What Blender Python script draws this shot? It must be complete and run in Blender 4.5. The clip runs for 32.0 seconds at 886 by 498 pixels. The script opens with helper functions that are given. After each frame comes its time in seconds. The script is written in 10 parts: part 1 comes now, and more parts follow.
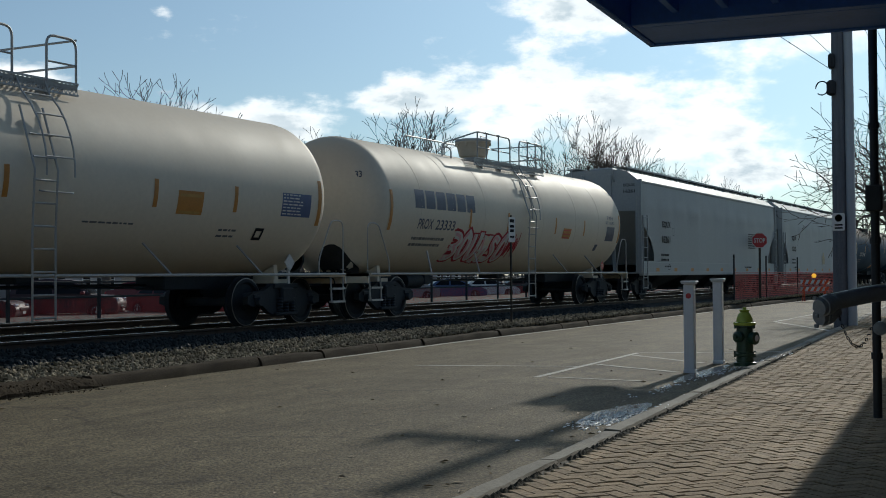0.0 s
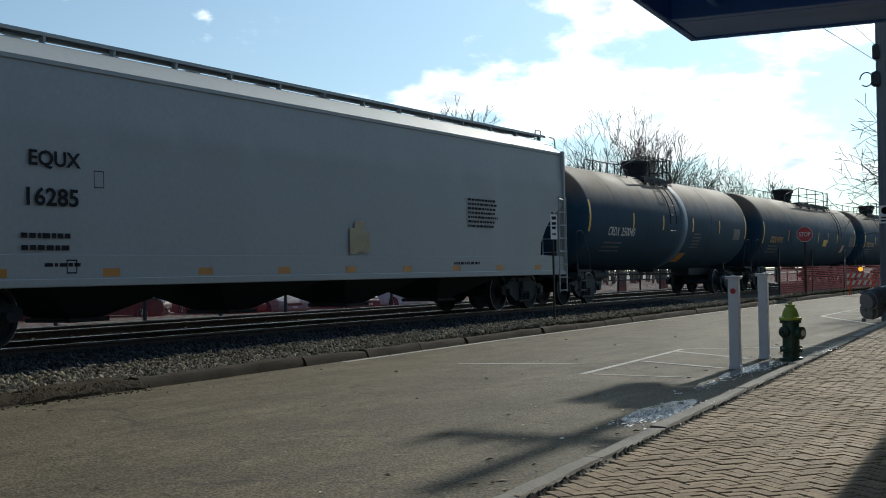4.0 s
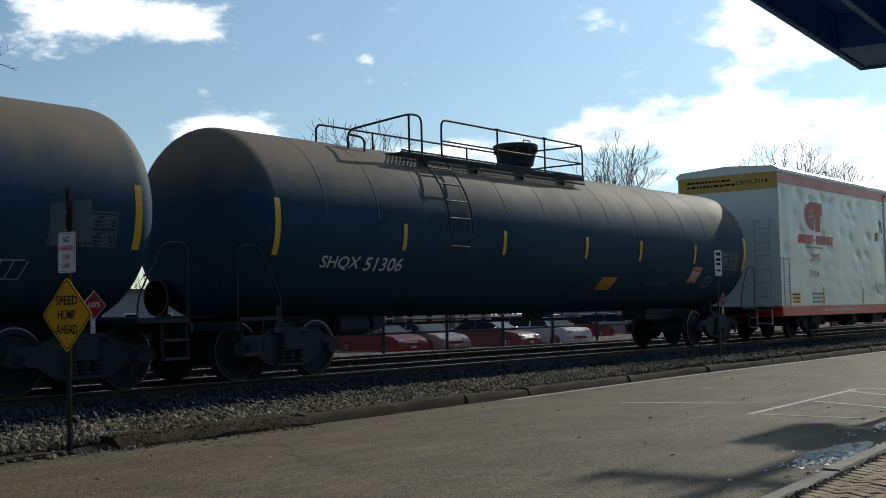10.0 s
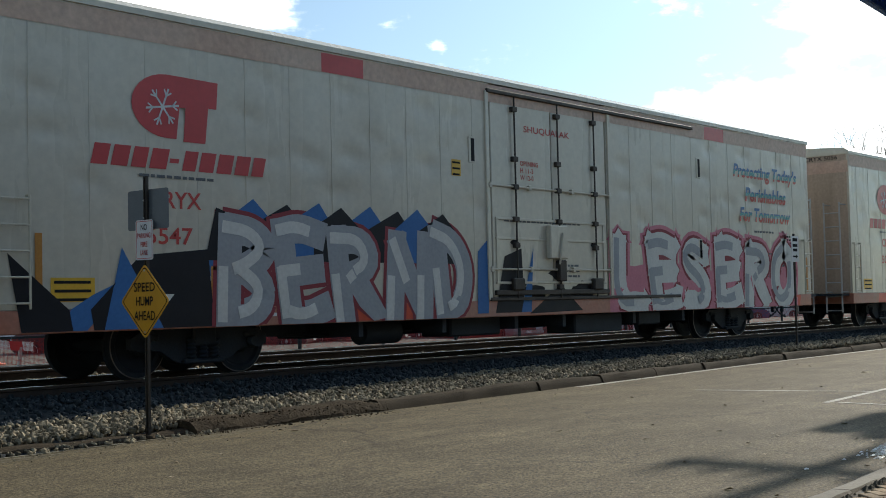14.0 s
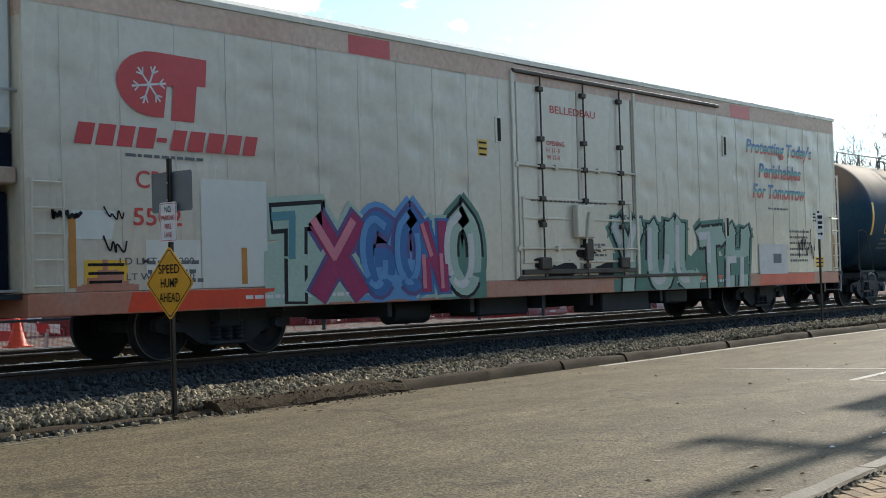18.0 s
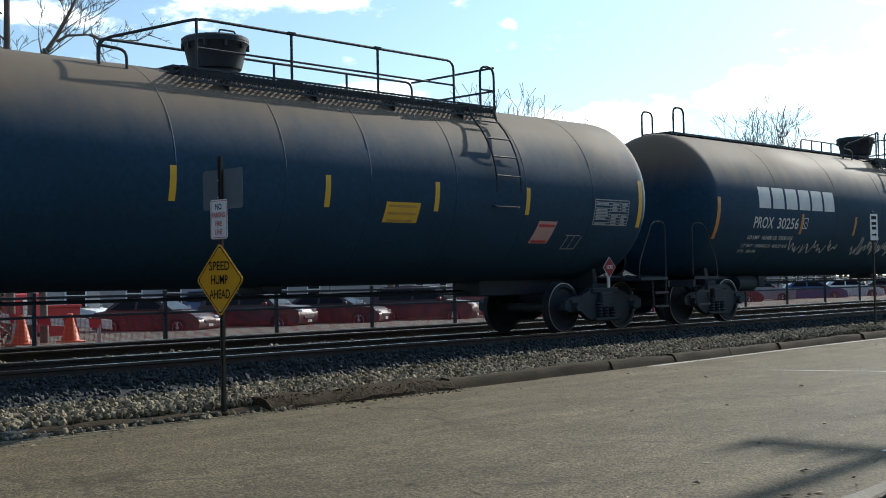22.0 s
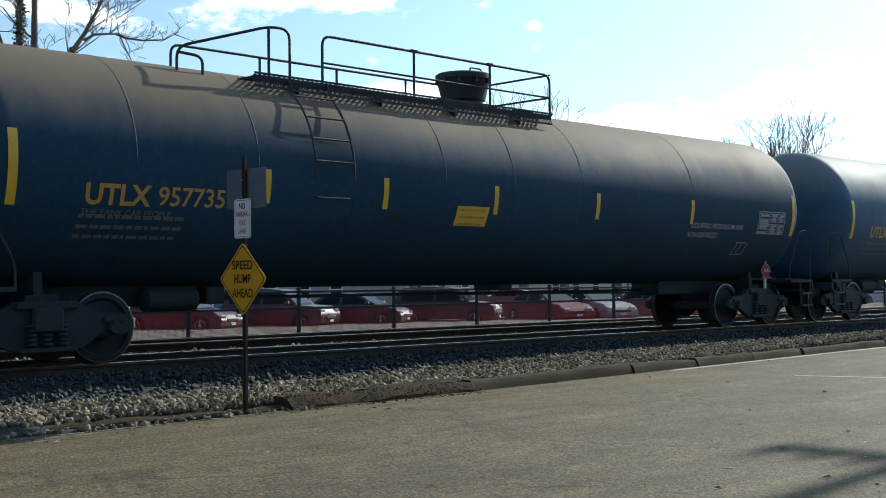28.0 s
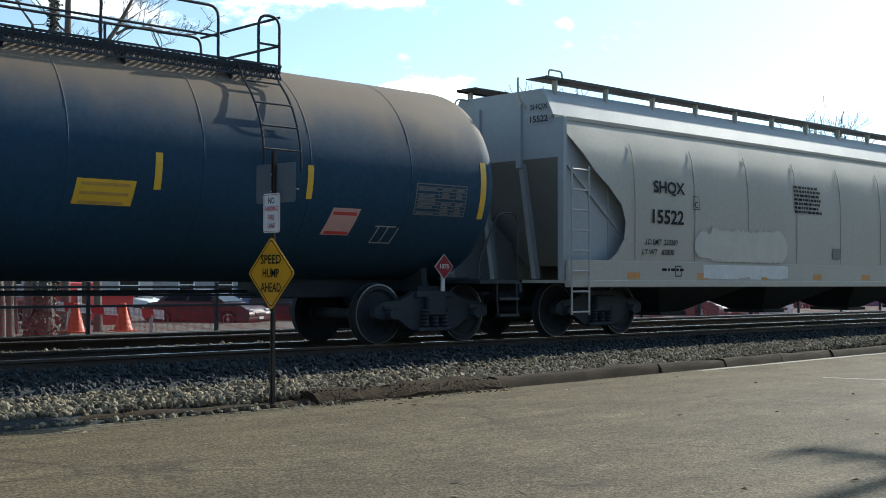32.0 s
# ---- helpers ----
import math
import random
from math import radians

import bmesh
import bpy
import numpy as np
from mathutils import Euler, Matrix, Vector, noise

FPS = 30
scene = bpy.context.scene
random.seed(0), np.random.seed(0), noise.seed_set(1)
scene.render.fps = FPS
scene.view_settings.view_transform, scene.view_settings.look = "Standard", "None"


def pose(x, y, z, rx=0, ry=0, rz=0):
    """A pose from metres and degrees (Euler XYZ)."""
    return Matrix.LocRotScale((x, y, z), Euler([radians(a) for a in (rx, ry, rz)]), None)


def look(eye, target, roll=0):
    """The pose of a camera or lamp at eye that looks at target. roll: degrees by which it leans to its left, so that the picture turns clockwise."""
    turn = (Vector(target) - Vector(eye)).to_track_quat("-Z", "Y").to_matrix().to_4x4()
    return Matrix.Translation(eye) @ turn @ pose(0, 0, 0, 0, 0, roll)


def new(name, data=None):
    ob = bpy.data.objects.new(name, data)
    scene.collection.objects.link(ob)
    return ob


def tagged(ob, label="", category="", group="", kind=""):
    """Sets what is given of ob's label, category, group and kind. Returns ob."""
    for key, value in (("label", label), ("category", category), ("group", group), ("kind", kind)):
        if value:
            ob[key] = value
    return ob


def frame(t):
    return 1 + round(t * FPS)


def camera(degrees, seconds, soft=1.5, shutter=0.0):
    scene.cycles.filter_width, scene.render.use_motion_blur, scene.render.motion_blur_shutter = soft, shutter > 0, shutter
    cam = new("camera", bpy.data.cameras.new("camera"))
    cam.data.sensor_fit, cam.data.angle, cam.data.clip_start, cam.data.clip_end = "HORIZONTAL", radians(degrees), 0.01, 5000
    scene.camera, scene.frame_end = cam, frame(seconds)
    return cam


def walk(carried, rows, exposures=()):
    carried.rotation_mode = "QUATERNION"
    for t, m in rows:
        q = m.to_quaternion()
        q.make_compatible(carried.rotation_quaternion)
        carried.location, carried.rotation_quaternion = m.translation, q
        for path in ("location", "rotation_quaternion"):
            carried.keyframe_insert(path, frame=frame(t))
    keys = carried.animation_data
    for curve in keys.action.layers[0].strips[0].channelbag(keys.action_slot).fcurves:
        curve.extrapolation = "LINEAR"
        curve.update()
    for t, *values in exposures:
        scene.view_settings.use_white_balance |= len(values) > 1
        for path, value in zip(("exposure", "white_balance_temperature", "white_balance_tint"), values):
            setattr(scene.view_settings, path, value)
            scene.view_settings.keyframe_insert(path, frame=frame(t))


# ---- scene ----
import itertools
from mathutils import Quaternion

# The camera stands on the brick pavement and pans slowly along the passing train.
cam = camera(39.82, 32.0, soft=0.95)
PATH = [
    (0, pose(0, 0, 1.455, 91.20, 0.42, -62.18)),
    (0.5, pose(0, 0, 1.455, 91.22, 0.53, -62.08)),
    (1, pose(0, 0, 1.455, 91.25, 0.78, -62.05)),
    (1.5, pose(0, 0, 1.455, 91.28, 0.75, -61.78)),
    (2, pose(0, 0, 1.455, 91.54, 0.36, -61.35)),
    (2.5, pose(0, 0, 1.455, 91.23, 0.02, -61.10)),
    (4.5, pose(0, 0, 1.455, 91.16, 1.67, -59.69)),
    (5, pose(0, 0, 1.455, 91.27, 1.65, -58.61)),
    (5.5, pose(0, 0, 1.455, 91.62, 1.35, -57.46)),
    (6, pose(0, 0, 1.455, 91.81, 1.14, -57.02)),
    (6.5, pose(0, 0, 1.455, 92.14, 1.01, -56.86)),
    (7, pose(0, 0, 1.455, 92.13, 0.83, -56.59)),
    (7.5, pose(0, 0, 1.455, 92.13, 0.70, -55.87)),
    (8, pose(0, 0, 1.455, 92.06, 0.55, -55.13)),
    (8.5, pose(0, 0, 1.455, 92.15, 0.42, -54.67)),
    (9, pose(0, 0, 1.455, 92.21, 0.52, -54.23)),
    (9.5, pose(0, 0, 1.455, 92.73, 1.00, -53.41)),
    (10, pose(0, 0, 1.455, 93.08, 1.30, -52.68)),
    (10.5, pose(0, 0, 1.455, 93.23, 1.25, -51.89)),
    (11, pose(0, 0, 1.455, 92.98, 1.23, -51.10)),
    (11.5, pose(0, 0, 1.455, 92.64, 1.36, -50.61)),
    (12, pose(0, 0, 1.455, 92.77, 1.48, -50.09)),
    (12.5, pose(0, 0, 1.455, 92.84, 1.35, -49.64)),
    (13, pose(0, 0, 1.455, 92.85, 1.20, -49.26)),
    (13.5, pose(0, 0, 1.455, 92.81, 1.15, -49.12)),
    (14, pose(0, 0, 1.455, 92.53, 1.28, -49.30)),
    (14.5, pose(0, 0, 1.455, 92.22, 1.38, -49.68)),
    (16.5, pose(0, 0, 1.455, 91.66, 1.52, -49.52)),
    (17, pose(0, 0, 1.455, 91.39, 1.67, -49.21)),
    (17.5, pose(0, 0, 1.455, 91.37, 1.69, -48.62)),
    (18, pose(0, 0, 1.455, 91.62, 1.66, -48.21)),
    (18.5, pose(0, 0, 1.455, 92.10, 1.74, -48.31)),
    (19, pose(0, 0, 1.455, 92.08, 1.84, -48.41)),
    (19.5, pose(0, 0, 1.455, 91.85, 1.83, -47.97)),
    (20, pose(0, 0, 1.455, 91.83, 1.78, -47.96)),
    (20.5, pose(0, 0, 1.455, 91.87, 1.60, -47.65)),
    (21, pose(0, 0, 1.455, 91.85, 1.39, -47.11)),
    (21.5, pose(0, 0, 1.455, 91.76, 1.19, -46.60)),
    (22, pose(0, 0, 1.455, 91.61, 1.23, -45.95)),
    (22.5, pose(0, 0, 1.455, 91.47, 1.20, -45.50)),
    (23, pose(0, 0, 1.455, 91.38, 1.06, -45.18)),
    (23.5, pose(0, 0, 1.455, 91.35, 0.89, -44.88)),
    (24, pose(0, 0, 1.455, 91.26, 0.70, -44.72)),
    (24.5, pose(0, 0, 1.455, 91.31, 0.66, -44.68)),
    (25, pose(0, 0, 1.455, 91.60, 0.60, -44.67)),
    (25.5, pose(0, 0, 1.455, 91.86, 0.55, -44.46)),
    (27.5, pose(0, 0, 1.455, 91.72, 0.64, -44.65)),
    (28, pose(0, 0, 1.455, 91.69, 0.62, -44.91)),
    (28.5, pose(0, 0, 1.455, 91.69, 0.64, -45.17)),
    (29, pose(0, 0, 1.455, 91.68, 0.63, -45.08)),
    (29.5, pose(0, 0, 1.455, 91.67, 0.54, -44.89)),
    (30, pose(0, 0, 1.455, 91.64, 0.37, -44.77)),
    (30.5, pose(0, 0, 1.455, 91.55, 0.29, -44.72)),
    (31, pose(0, 0, 1.455, 91.62, 0.16, -44.37)),
    (31.5, pose(0, 0, 1.455, 91.53, 0.10, -44.03)),
    (32, pose(0, 0, 1.455, 91.54, -0.13, -43.62)),
]
# the phone opens up its exposure as it turns away from the bright sky
EXPOSURE = [(0, -0.95, 6350, 6), (2.5, -0.72, 6350, 6), (5, -0.55, 6350, 6), (6.5, -0.65, 6350, 6), (9, -0.72, 6350, 6), (11, -0.62, 6400, 7), (13, -0.15, 6650, 8), (14, -0.08, 6700, 8), (15.5, 0.15, 6750, 10), (17, 0.5, 6700, 10), (18, 0.48, 6700, 10), (19, 0.34, 6700, 10), (21, 0.1, 6450, 8), (24, 0.25, 6250, 6), (26, 0.22, 6250, 5), (31, 0.28, 6250, 5), (32, 0.38, 6300, 6)]
walk(cam, PATH, EXPOSURE)

# Distance in metres that the train has rolled, every two seconds (0 at 16 s).
ROLLED = [-204.31, -178.57, -152.90, -127.30, -101.77, -76.29, -50.84, -25.41, 0.00, 25.40, 50.78, 76.15, 101.48, 126.83, 152.24, 177.71, 203.21]
SUN_AZ, SUN_EL = 3.4, 27.0
SKY, CLOUD, HAZE = 0.128, 2.3, 2.35
world = bpy.data.worlds.new("world")
scene.world = world
world.use_nodes = True
# cumulus over the car park and the lane: azimuth, elevation, half widths, weight
CLOUDS = [(23, 7.9, 7, 2.0, 1.0), (16.5, 6.0, 4.5, 1.6, 0.9), (20.5, 12.6, 5, 1.3, 0.95), (36.6, 7.2, 3, 0.8, 0.8), (46.8, 8.3, 3.2, 1.0, 1.0), (53, 13.8, 4.2, 1.3, 1.1), (40.6, 12.0, 0.6, 0.35, 0.66), (11, 10.4, 5, 0.7, 0.6), (30, 8.2, 2.5, 0.7, 0.6), (63, 12.5, 3.5, 0.9, 0.8), (12, 4.2, 4, 0.9, 0.7)]


def build_world():
    nt = world.node_tree
    nt.nodes.clear()
    N, L = nt.nodes.new, nt.links.new

    def math_node(op, a, b=None, c=None, clamp=False):
        n = N("ShaderNodeMath")
        n.operation, n.use_clamp = op, clamp
        for i, v in enumerate((a, b, c)):
            if v is None:
                continue
            if isinstance(v, (int, float)):
                n.inputs[i].default_value = v
            else:
                L(v, n.inputs[i])
        return n.outputs[0]
    out, bg = N("ShaderNodeOutputWorld"), N("ShaderNodeBackground")
    sky = N("ShaderNodeTexSky")
    sky.sky_type, sky.sun_disc = "NISHITA", False
    sky.sun_elevation, sky.sun_rotation = radians(SUN_EL), radians(90 - SUN_AZ)
    sky.air_density, sky.dust_density, sky.ozone_density = 1.0, 0.0, 2.2
    tc, sep = N("ShaderNodeTexCoord"), N("ShaderNodeSeparateXYZ")
    L(tc.outputs["Generated"], sep.inputs[0])
    az = math_node("MULTIPLY", math_node("ARCTAN2", sep.outputs[1], sep.outputs[0]), 57.2958)
    el = math_node("MULTIPLY", math_node("ARCSINE", sep.outputs[2]), 57.2958)
    comb = N("ShaderNodeCombineXYZ")
    L(math_node("MULTIPLY", az, 0.11), comb.inputs[0])
    L(math_node("MULTIPLY", el, 0.22), comb.inputs[1])
    n1, n2 = N("ShaderNodeTexNoise"), N("ShaderNodeTexNoise")
    for n, s, det in ((n1, 2.2, 8), (n2, 1.5, 7)):
        n.inputs["Scale"].default_value, n.inputs["Detail"].default_value, n.inputs["Roughness"].default_value = s, det, 0.6
        L(comb.outputs[0], n.inputs[0])
    total = None
    for a, e, wa, we, k in CLOUDS:
        da = math_node("DIVIDE", math_node("SUBTRACT", az, a), wa)
        de = math_node("DIVIDE", math_node("SUBTRACT", el, e), we)
        r2 = math_node("ADD", math_node("MULTIPLY", da, da), math_node("MULTIPLY", de, de))
        g = math_node("MULTIPLY", math_node("EXPONENT", math_node("MULTIPLY", r2, -0.9)), k)
        total = g if total is None else math_node("ADD", total, g)
    # clouds elsewhere: broken cover higher up and all round
    high = math_node("MULTIPLY", math_node("SUBTRACT", el, 15.0), 0.05, clamp=True)
    sunward = math_node("SUBTRACT", 1.0, math_node("MULTIPLY", math_node("SUBTRACT", math_node("ABSOLUTE", math_node("SUBTRACT", az, 22.0)), 35.0), 0.03, clamp=True))
    total = math_node("ADD", total, math_node("MULTIPLY", math_node("MULTIPLY", high, sunward), 0.35))
    dens = math_node("ADD", math_node("MINIMUM", math_node("MULTIPLY", total, 1.15), 1.15), math_node("MULTIPLY", math_node("SUBTRACT", n1.outputs[0], 0.52), 3.1))
    mr = N("ShaderNodeMapRange")
    mr.interpolation_type = "SMOOTHSTEP"
    mr.inputs[1].default_value, mr.inputs[2].default_value = 0.26, 0.98
    L(dens, mr.inputs[0])
    low = math_node("MULTIPLY", math_node("ADD", el, 1.0), 0.3, clamp=True)
    mask = math_node("MULTIPLY", mr.outputs[0], low)
    # grey bellies where the cloud is thick
    belly = N("ShaderNodeMapRange")
    belly.interpolation_type = "SMOOTHSTEP"
    belly.inputs[1].default_value, belly.inputs[2].default_value = 0.38, 0.66
    L(n2.outputs[0], belly.inputs[0])
    thick = math_node("MULTIPLY", math_node("SUBTRACT", dens, 0.70), 2.4, clamp=True)
    grey = math_node("MULTIPLY", belly.outputs[0], thick)
    cc = N("ShaderNodeMix")
    cc.data_type = "RGBA"
    cc.inputs[6].default_value, cc.inputs[7].default_value = (CLOUD * 1.0, CLOUD * 1.0, CLOUD * 1.0, 1), (CLOUD * 0.50, CLOUD * 0.58, CLOUD * 0.64, 1)
    L(grey, cc.inputs[0])
    sc = N("ShaderNodeVectorMath")
    sc.operation = "SCALE"
    L(sky.outputs[0], sc.inputs[0])
    sc.inputs["Scale"].default_value = SKY
    # bright haze round the sun
    dot = N("ShaderNodeVectorMath")
    dot.operation = "DOT_PRODUCT"
    L(tc.outputs["Generated"], dot.inputs[0])
    dot.inputs[1].default_value = (math.cos(radians(SUN_EL)) * math.cos(radians(SUN_AZ)), math.cos(radians(SUN_EL)) * math.sin(radians(SUN_AZ)), math.sin(radians(SUN_EL)))
    off = math_node("MULTIPLY", math_node("ARCCOSINE", math_node("MINIMUM", dot.outputs["Value"], 0.9999)), 57.2958)
    glow = math_node("MULTIPLY", math_node("EXPONENT", math_node("MULTIPLY", off, -1.0 / 16.5)), HAZE)
    hz = N("ShaderNodeCombineXYZ")
    for i, k in enumerate((0.80, 1.0, 1.06)):
        L(math_node("MULTIPLY", glow, k), hz.inputs[i])
    lit = N("ShaderNodeVectorMath")
    lit.operation = "ADD"
    L(sc.outputs[0], lit.inputs[0])
    L(hz.outputs[0], lit.inputs[1])
    mix = N("ShaderNodeMix")
    mix.data_type = "RGBA"
    L(mask, mix.inputs[0])
    L(lit.outputs[0], mix.inputs[6])
    L(cc.outputs[2], mix.inputs[7])
    L(mix.outputs[2], bg.inputs[0])
    bg.inputs[1].default_value = 1.0
    L(bg.outputs[0], out.inputs[0])


build_world()
sun = new("sun", bpy.data.lights.new("sun", "SUN"))
sun.data.energy, sun.data.angle, sun.data.color = 4.6, radians(0.55), (1.0, 0.94, 0.84)
d = Vector((math.cos(radians(SUN_EL)) * math.cos(radians(SUN_AZ)), math.cos(radians(SUN_EL)) * math.sin(radians(SUN_AZ)), math.sin(radians(SUN_EL))))
sun.matrix_world = look(d * 60, (0, 0, 0))


# ---------------------------------------------------------------- materials
def material(name, base, rough=0.7, metal=0.0, vary=0.25, scale=3.0, fine=40.0, bump=0.15, tint=None, spec=0.5, coat=0.0, rnd=0.0, streak=None, wave=0.0, grit=False, rugged=False):
    """A Principled surface with colour variation at two scales, fine relief and a second colour for stains."""
    m = bpy.data.materials.new(name)
    m.use_nodes = True
    nt = m.node_tree
    b = nt.nodes["Principled BSDF"]
    N, L = nt.nodes.new, nt.links.new
    tc = N("ShaderNodeTexCoord")
    mp = N("ShaderNodeMapping")
    L(tc.outputs["Object"], mp.inputs[0])
    if streak:
        mp.inputs["Scale"].default_value = streak
    n1, n2 = N("ShaderNodeTexNoise"), N("ShaderNodeTexNoise")
    n1.inputs["Scale"].default_value, n1.inputs["Detail"].default_value = scale, 5
    n2.inputs["Scale"].default_value, n2.inputs["Detail"].default_value = fine, 3
    if rugged:
        n1.inputs["Detail"].default_value, n1.inputs["Roughness"].default_value = 10, 0.74
    L(mp.outputs[0], n1.inputs[0])
    L(tc.outputs["Object"], n2.inputs[0])
    tint = tint or tuple(c * 0.55 for c in base)
    ramp = N("ShaderNodeMapRange")
    ramp.inputs[1].default_value, ramp.inputs[2].default_value = 0.35, 0.75
    ramp.inputs[4].default_value = min(1.0, vary * 2)
    L(n1.outputs[0], ramp.inputs[0])
    mix = N("ShaderNodeMix")
    mix.data_type = "RGBA"
    mix.inputs[6].default_value, mix.inputs[7].default_value = (*base, 1), (*tint, 1)
    L(ramp.outputs[0], mix.inputs[0])
    hsv = N("ShaderNodeHueSaturation")
    val = N("ShaderNodeMapRange")
    val.inputs[3].default_value, val.inputs[4].default_value = 1 - vary, 1 + vary
    if grit:
        val.inputs[1].default_value, val.inputs[2].default_value = 0.30, 0.70
    L(n2.outputs[0], val.inputs[0])
    if rnd:
        oi, add = N("ShaderNodeObjectInfo"), N("ShaderNodeMath")
        sc = N("ShaderNodeMapRange")
        sc.inputs[3].default_value, sc.inputs[4].default_value = 1 - rnd, 1 + rnd
        L(oi.outputs["Random"], sc.inputs[0])
        add.operation = "MULTIPLY"
        L(val.outputs[0], add.inputs[0])
        L(sc.outputs[0], add.inputs[1])
        L(add.outputs[0], hsv.inputs["Value"])
    else:
        L(val.outputs[0], hsv.inputs["Value"])
    L(mix.outputs[2], hsv.inputs["Color"])
    L(hsv.outputs[0], b.inputs["Base Color"])
    rr = N("ShaderNodeMapRange")
    rr.inputs[3].default_value, rr.inputs[4].default_value = max(0.02, rough - 0.12), min(1, rough + 0.12)
    L(n1.outputs[0], rr.inputs[0])
    L(rr.outputs[0], b.inputs["Roughness"])
    b.inputs["Metallic"].default_value = metal
    b.inputs["Specular IOR Level"].default_value = spec
    b.inputs["Coat Weight"].default_value = coat
    if bump:
        bp = N("ShaderNodeBump")
        bp.inputs["Strength"].default_value, bp.inputs["Distance"].default_value = bump, 0.02
        L(n2.outputs[0], bp.inputs["Height"])
        if wave:
            # shallow dents of thin sheet metal
            n3, b3, mp3 = N("ShaderNodeTexNoise"), N("ShaderNodeBump"), N("ShaderNodeMapping")
            mp3.inputs["Scale"].default_value = (1.3, 1.0, 2.4)
            n3.inputs["Scale"].default_value, n3.inputs["Detail"].default_value = 0.9, 1.5
            b3.inputs["Strength"].default_value, b3.inputs["Distance"].default_value = wave, 0.10
            L(tc.outputs["Object"], mp3.inputs[0])
            L(mp3.outputs[0], n3.inputs[0])
            L(n3.outputs[0], b3.inputs["Height"])
            L(b3.outputs[0], bp.inputs["Normal"])
        L(bp.outputs[0], b.inputs["Normal"])
    return m


def top_dust_tone(m, colour, z0, z1, most=0.8):
    """Settled dust, or just a paler tone, on the upper part of a thing, with an uneven lower edge."""
    nt = m.node_tree
    b = nt.nodes["Principled BSDF"]
    src = b.inputs["Base Color"].links[0].from_socket
    N, L = nt.nodes.new, nt.links.new
    tc, sep, noise, add, mr, mix, mp = N("ShaderNodeTexCoord"), N("ShaderNodeSeparateXYZ"), N("ShaderNodeTexNoise"), N("ShaderNodeMath"), N("ShaderNodeMapRange"), N("ShaderNodeMix"), N("ShaderNodeMapping")
    L(tc.outputs["Object"], sep.inputs[0])
    mp.inputs["Scale"].default_value = (1.0, 1.0, 0.25)
    L(tc.outputs["Object"], mp.inputs[0])
    L(mp.outputs[0], noise.inputs[0])
    noise.inputs["Scale"].default_value, noise.inputs["Detail"].default_value = 1.7, 4
    add.operation = "MULTIPLY_ADD"
    L(noise.outputs[0], add.inputs[0])
    add.inputs[1].default_value = 0.7
    L(sep.outputs[2], add.inputs[2])
    mr.interpolation_type = "SMOOTHSTEP"
    mr.inputs[1].default_value, mr.inputs[2].default_value, mr.inputs[4].default_value = z0 + 0.35, z1 + 0.35, most
    L(add.outputs[0], mr.inputs[0])
    mix.data_type = "RGBA"
    L(mr.outputs[0], mix.inputs[0])
    L(src, mix.inputs[6])
    mix.inputs[7].default_value = (*colour, 1)
    L(mix.outputs[2], b.inputs["Base Color"])
    return m


def cracked(m, amount=0.55):
    """Thin wandering cracks and a few darker worn patches in a paved surface."""
    nt = m.node_tree
    b = nt.nodes["Principled BSDF"]
    src = b.inputs["Base Color"].links[0].from_socket
    N, L = nt.nodes.new, nt.links.new
    tc, bend_by, warp, mul = N("ShaderNodeTexCoord"), N("ShaderNodeTexNoise"), N("ShaderNodeVectorMath"), N("ShaderNodeVectorMath")
    bend_by.inputs["Scale"].default_value, bend_by.inputs["Detail"].default_value = 1.6, 5
    L(tc.outputs["Object"], bend_by.inputs[0])
    mul.operation, warp.operation = "SCALE", "ADD"
    mul.inputs["Scale"].default_value = 0.9
    L(bend_by.outputs["Color"], mul.inputs[0])
    L(mul.outputs[0], warp.inputs[0])
    L(tc.outputs["Object"], warp.inputs[1])
    cell = N("ShaderNodeTexVoronoi")
    cell.feature = "DISTANCE_TO_EDGE"
    cell.inputs["Scale"].default_value = 0.42
    L(warp.outputs[0], cell.inputs["Vector"])
    line = N("ShaderNodeMapRange")
    line.inputs[1].default_value, line.inputs[2].default_value, line.inputs[3].default_value, line.inputs[4].default_value = 0.004, 0.018, 1.0, 0.0
    L(cell.outputs[0], line.inputs[0])
    where, keep, both = N("ShaderNodeTexNoise"), N("ShaderNodeMapRange"), N("ShaderNodeMath")
    where.inputs["Scale"].default_value = 0.35
    L(tc.outputs["Object"], where.inputs[0])
    keep.inputs[1].default_value, keep.inputs[2].default_value, keep.inputs[4].default_value = 0.42, 0.56, amount
    L(where.outputs[0], keep.inputs[0])
    both.operation = "MULTIPLY"
    L(line.outputs[0], both.inputs[0])
    L(keep.outputs[0], both.inputs[1])
    mix = N("ShaderNodeMix")
    mix.data_type = "RGBA"
    L(both.outputs[0], mix.inputs[0])
    L(src, mix.inputs[6])
    mix.inputs[7].default_value = (0.012, 0.010, 0.008, 1)
    L(mix.outputs[2], b.inputs["Base Color"])
    return m


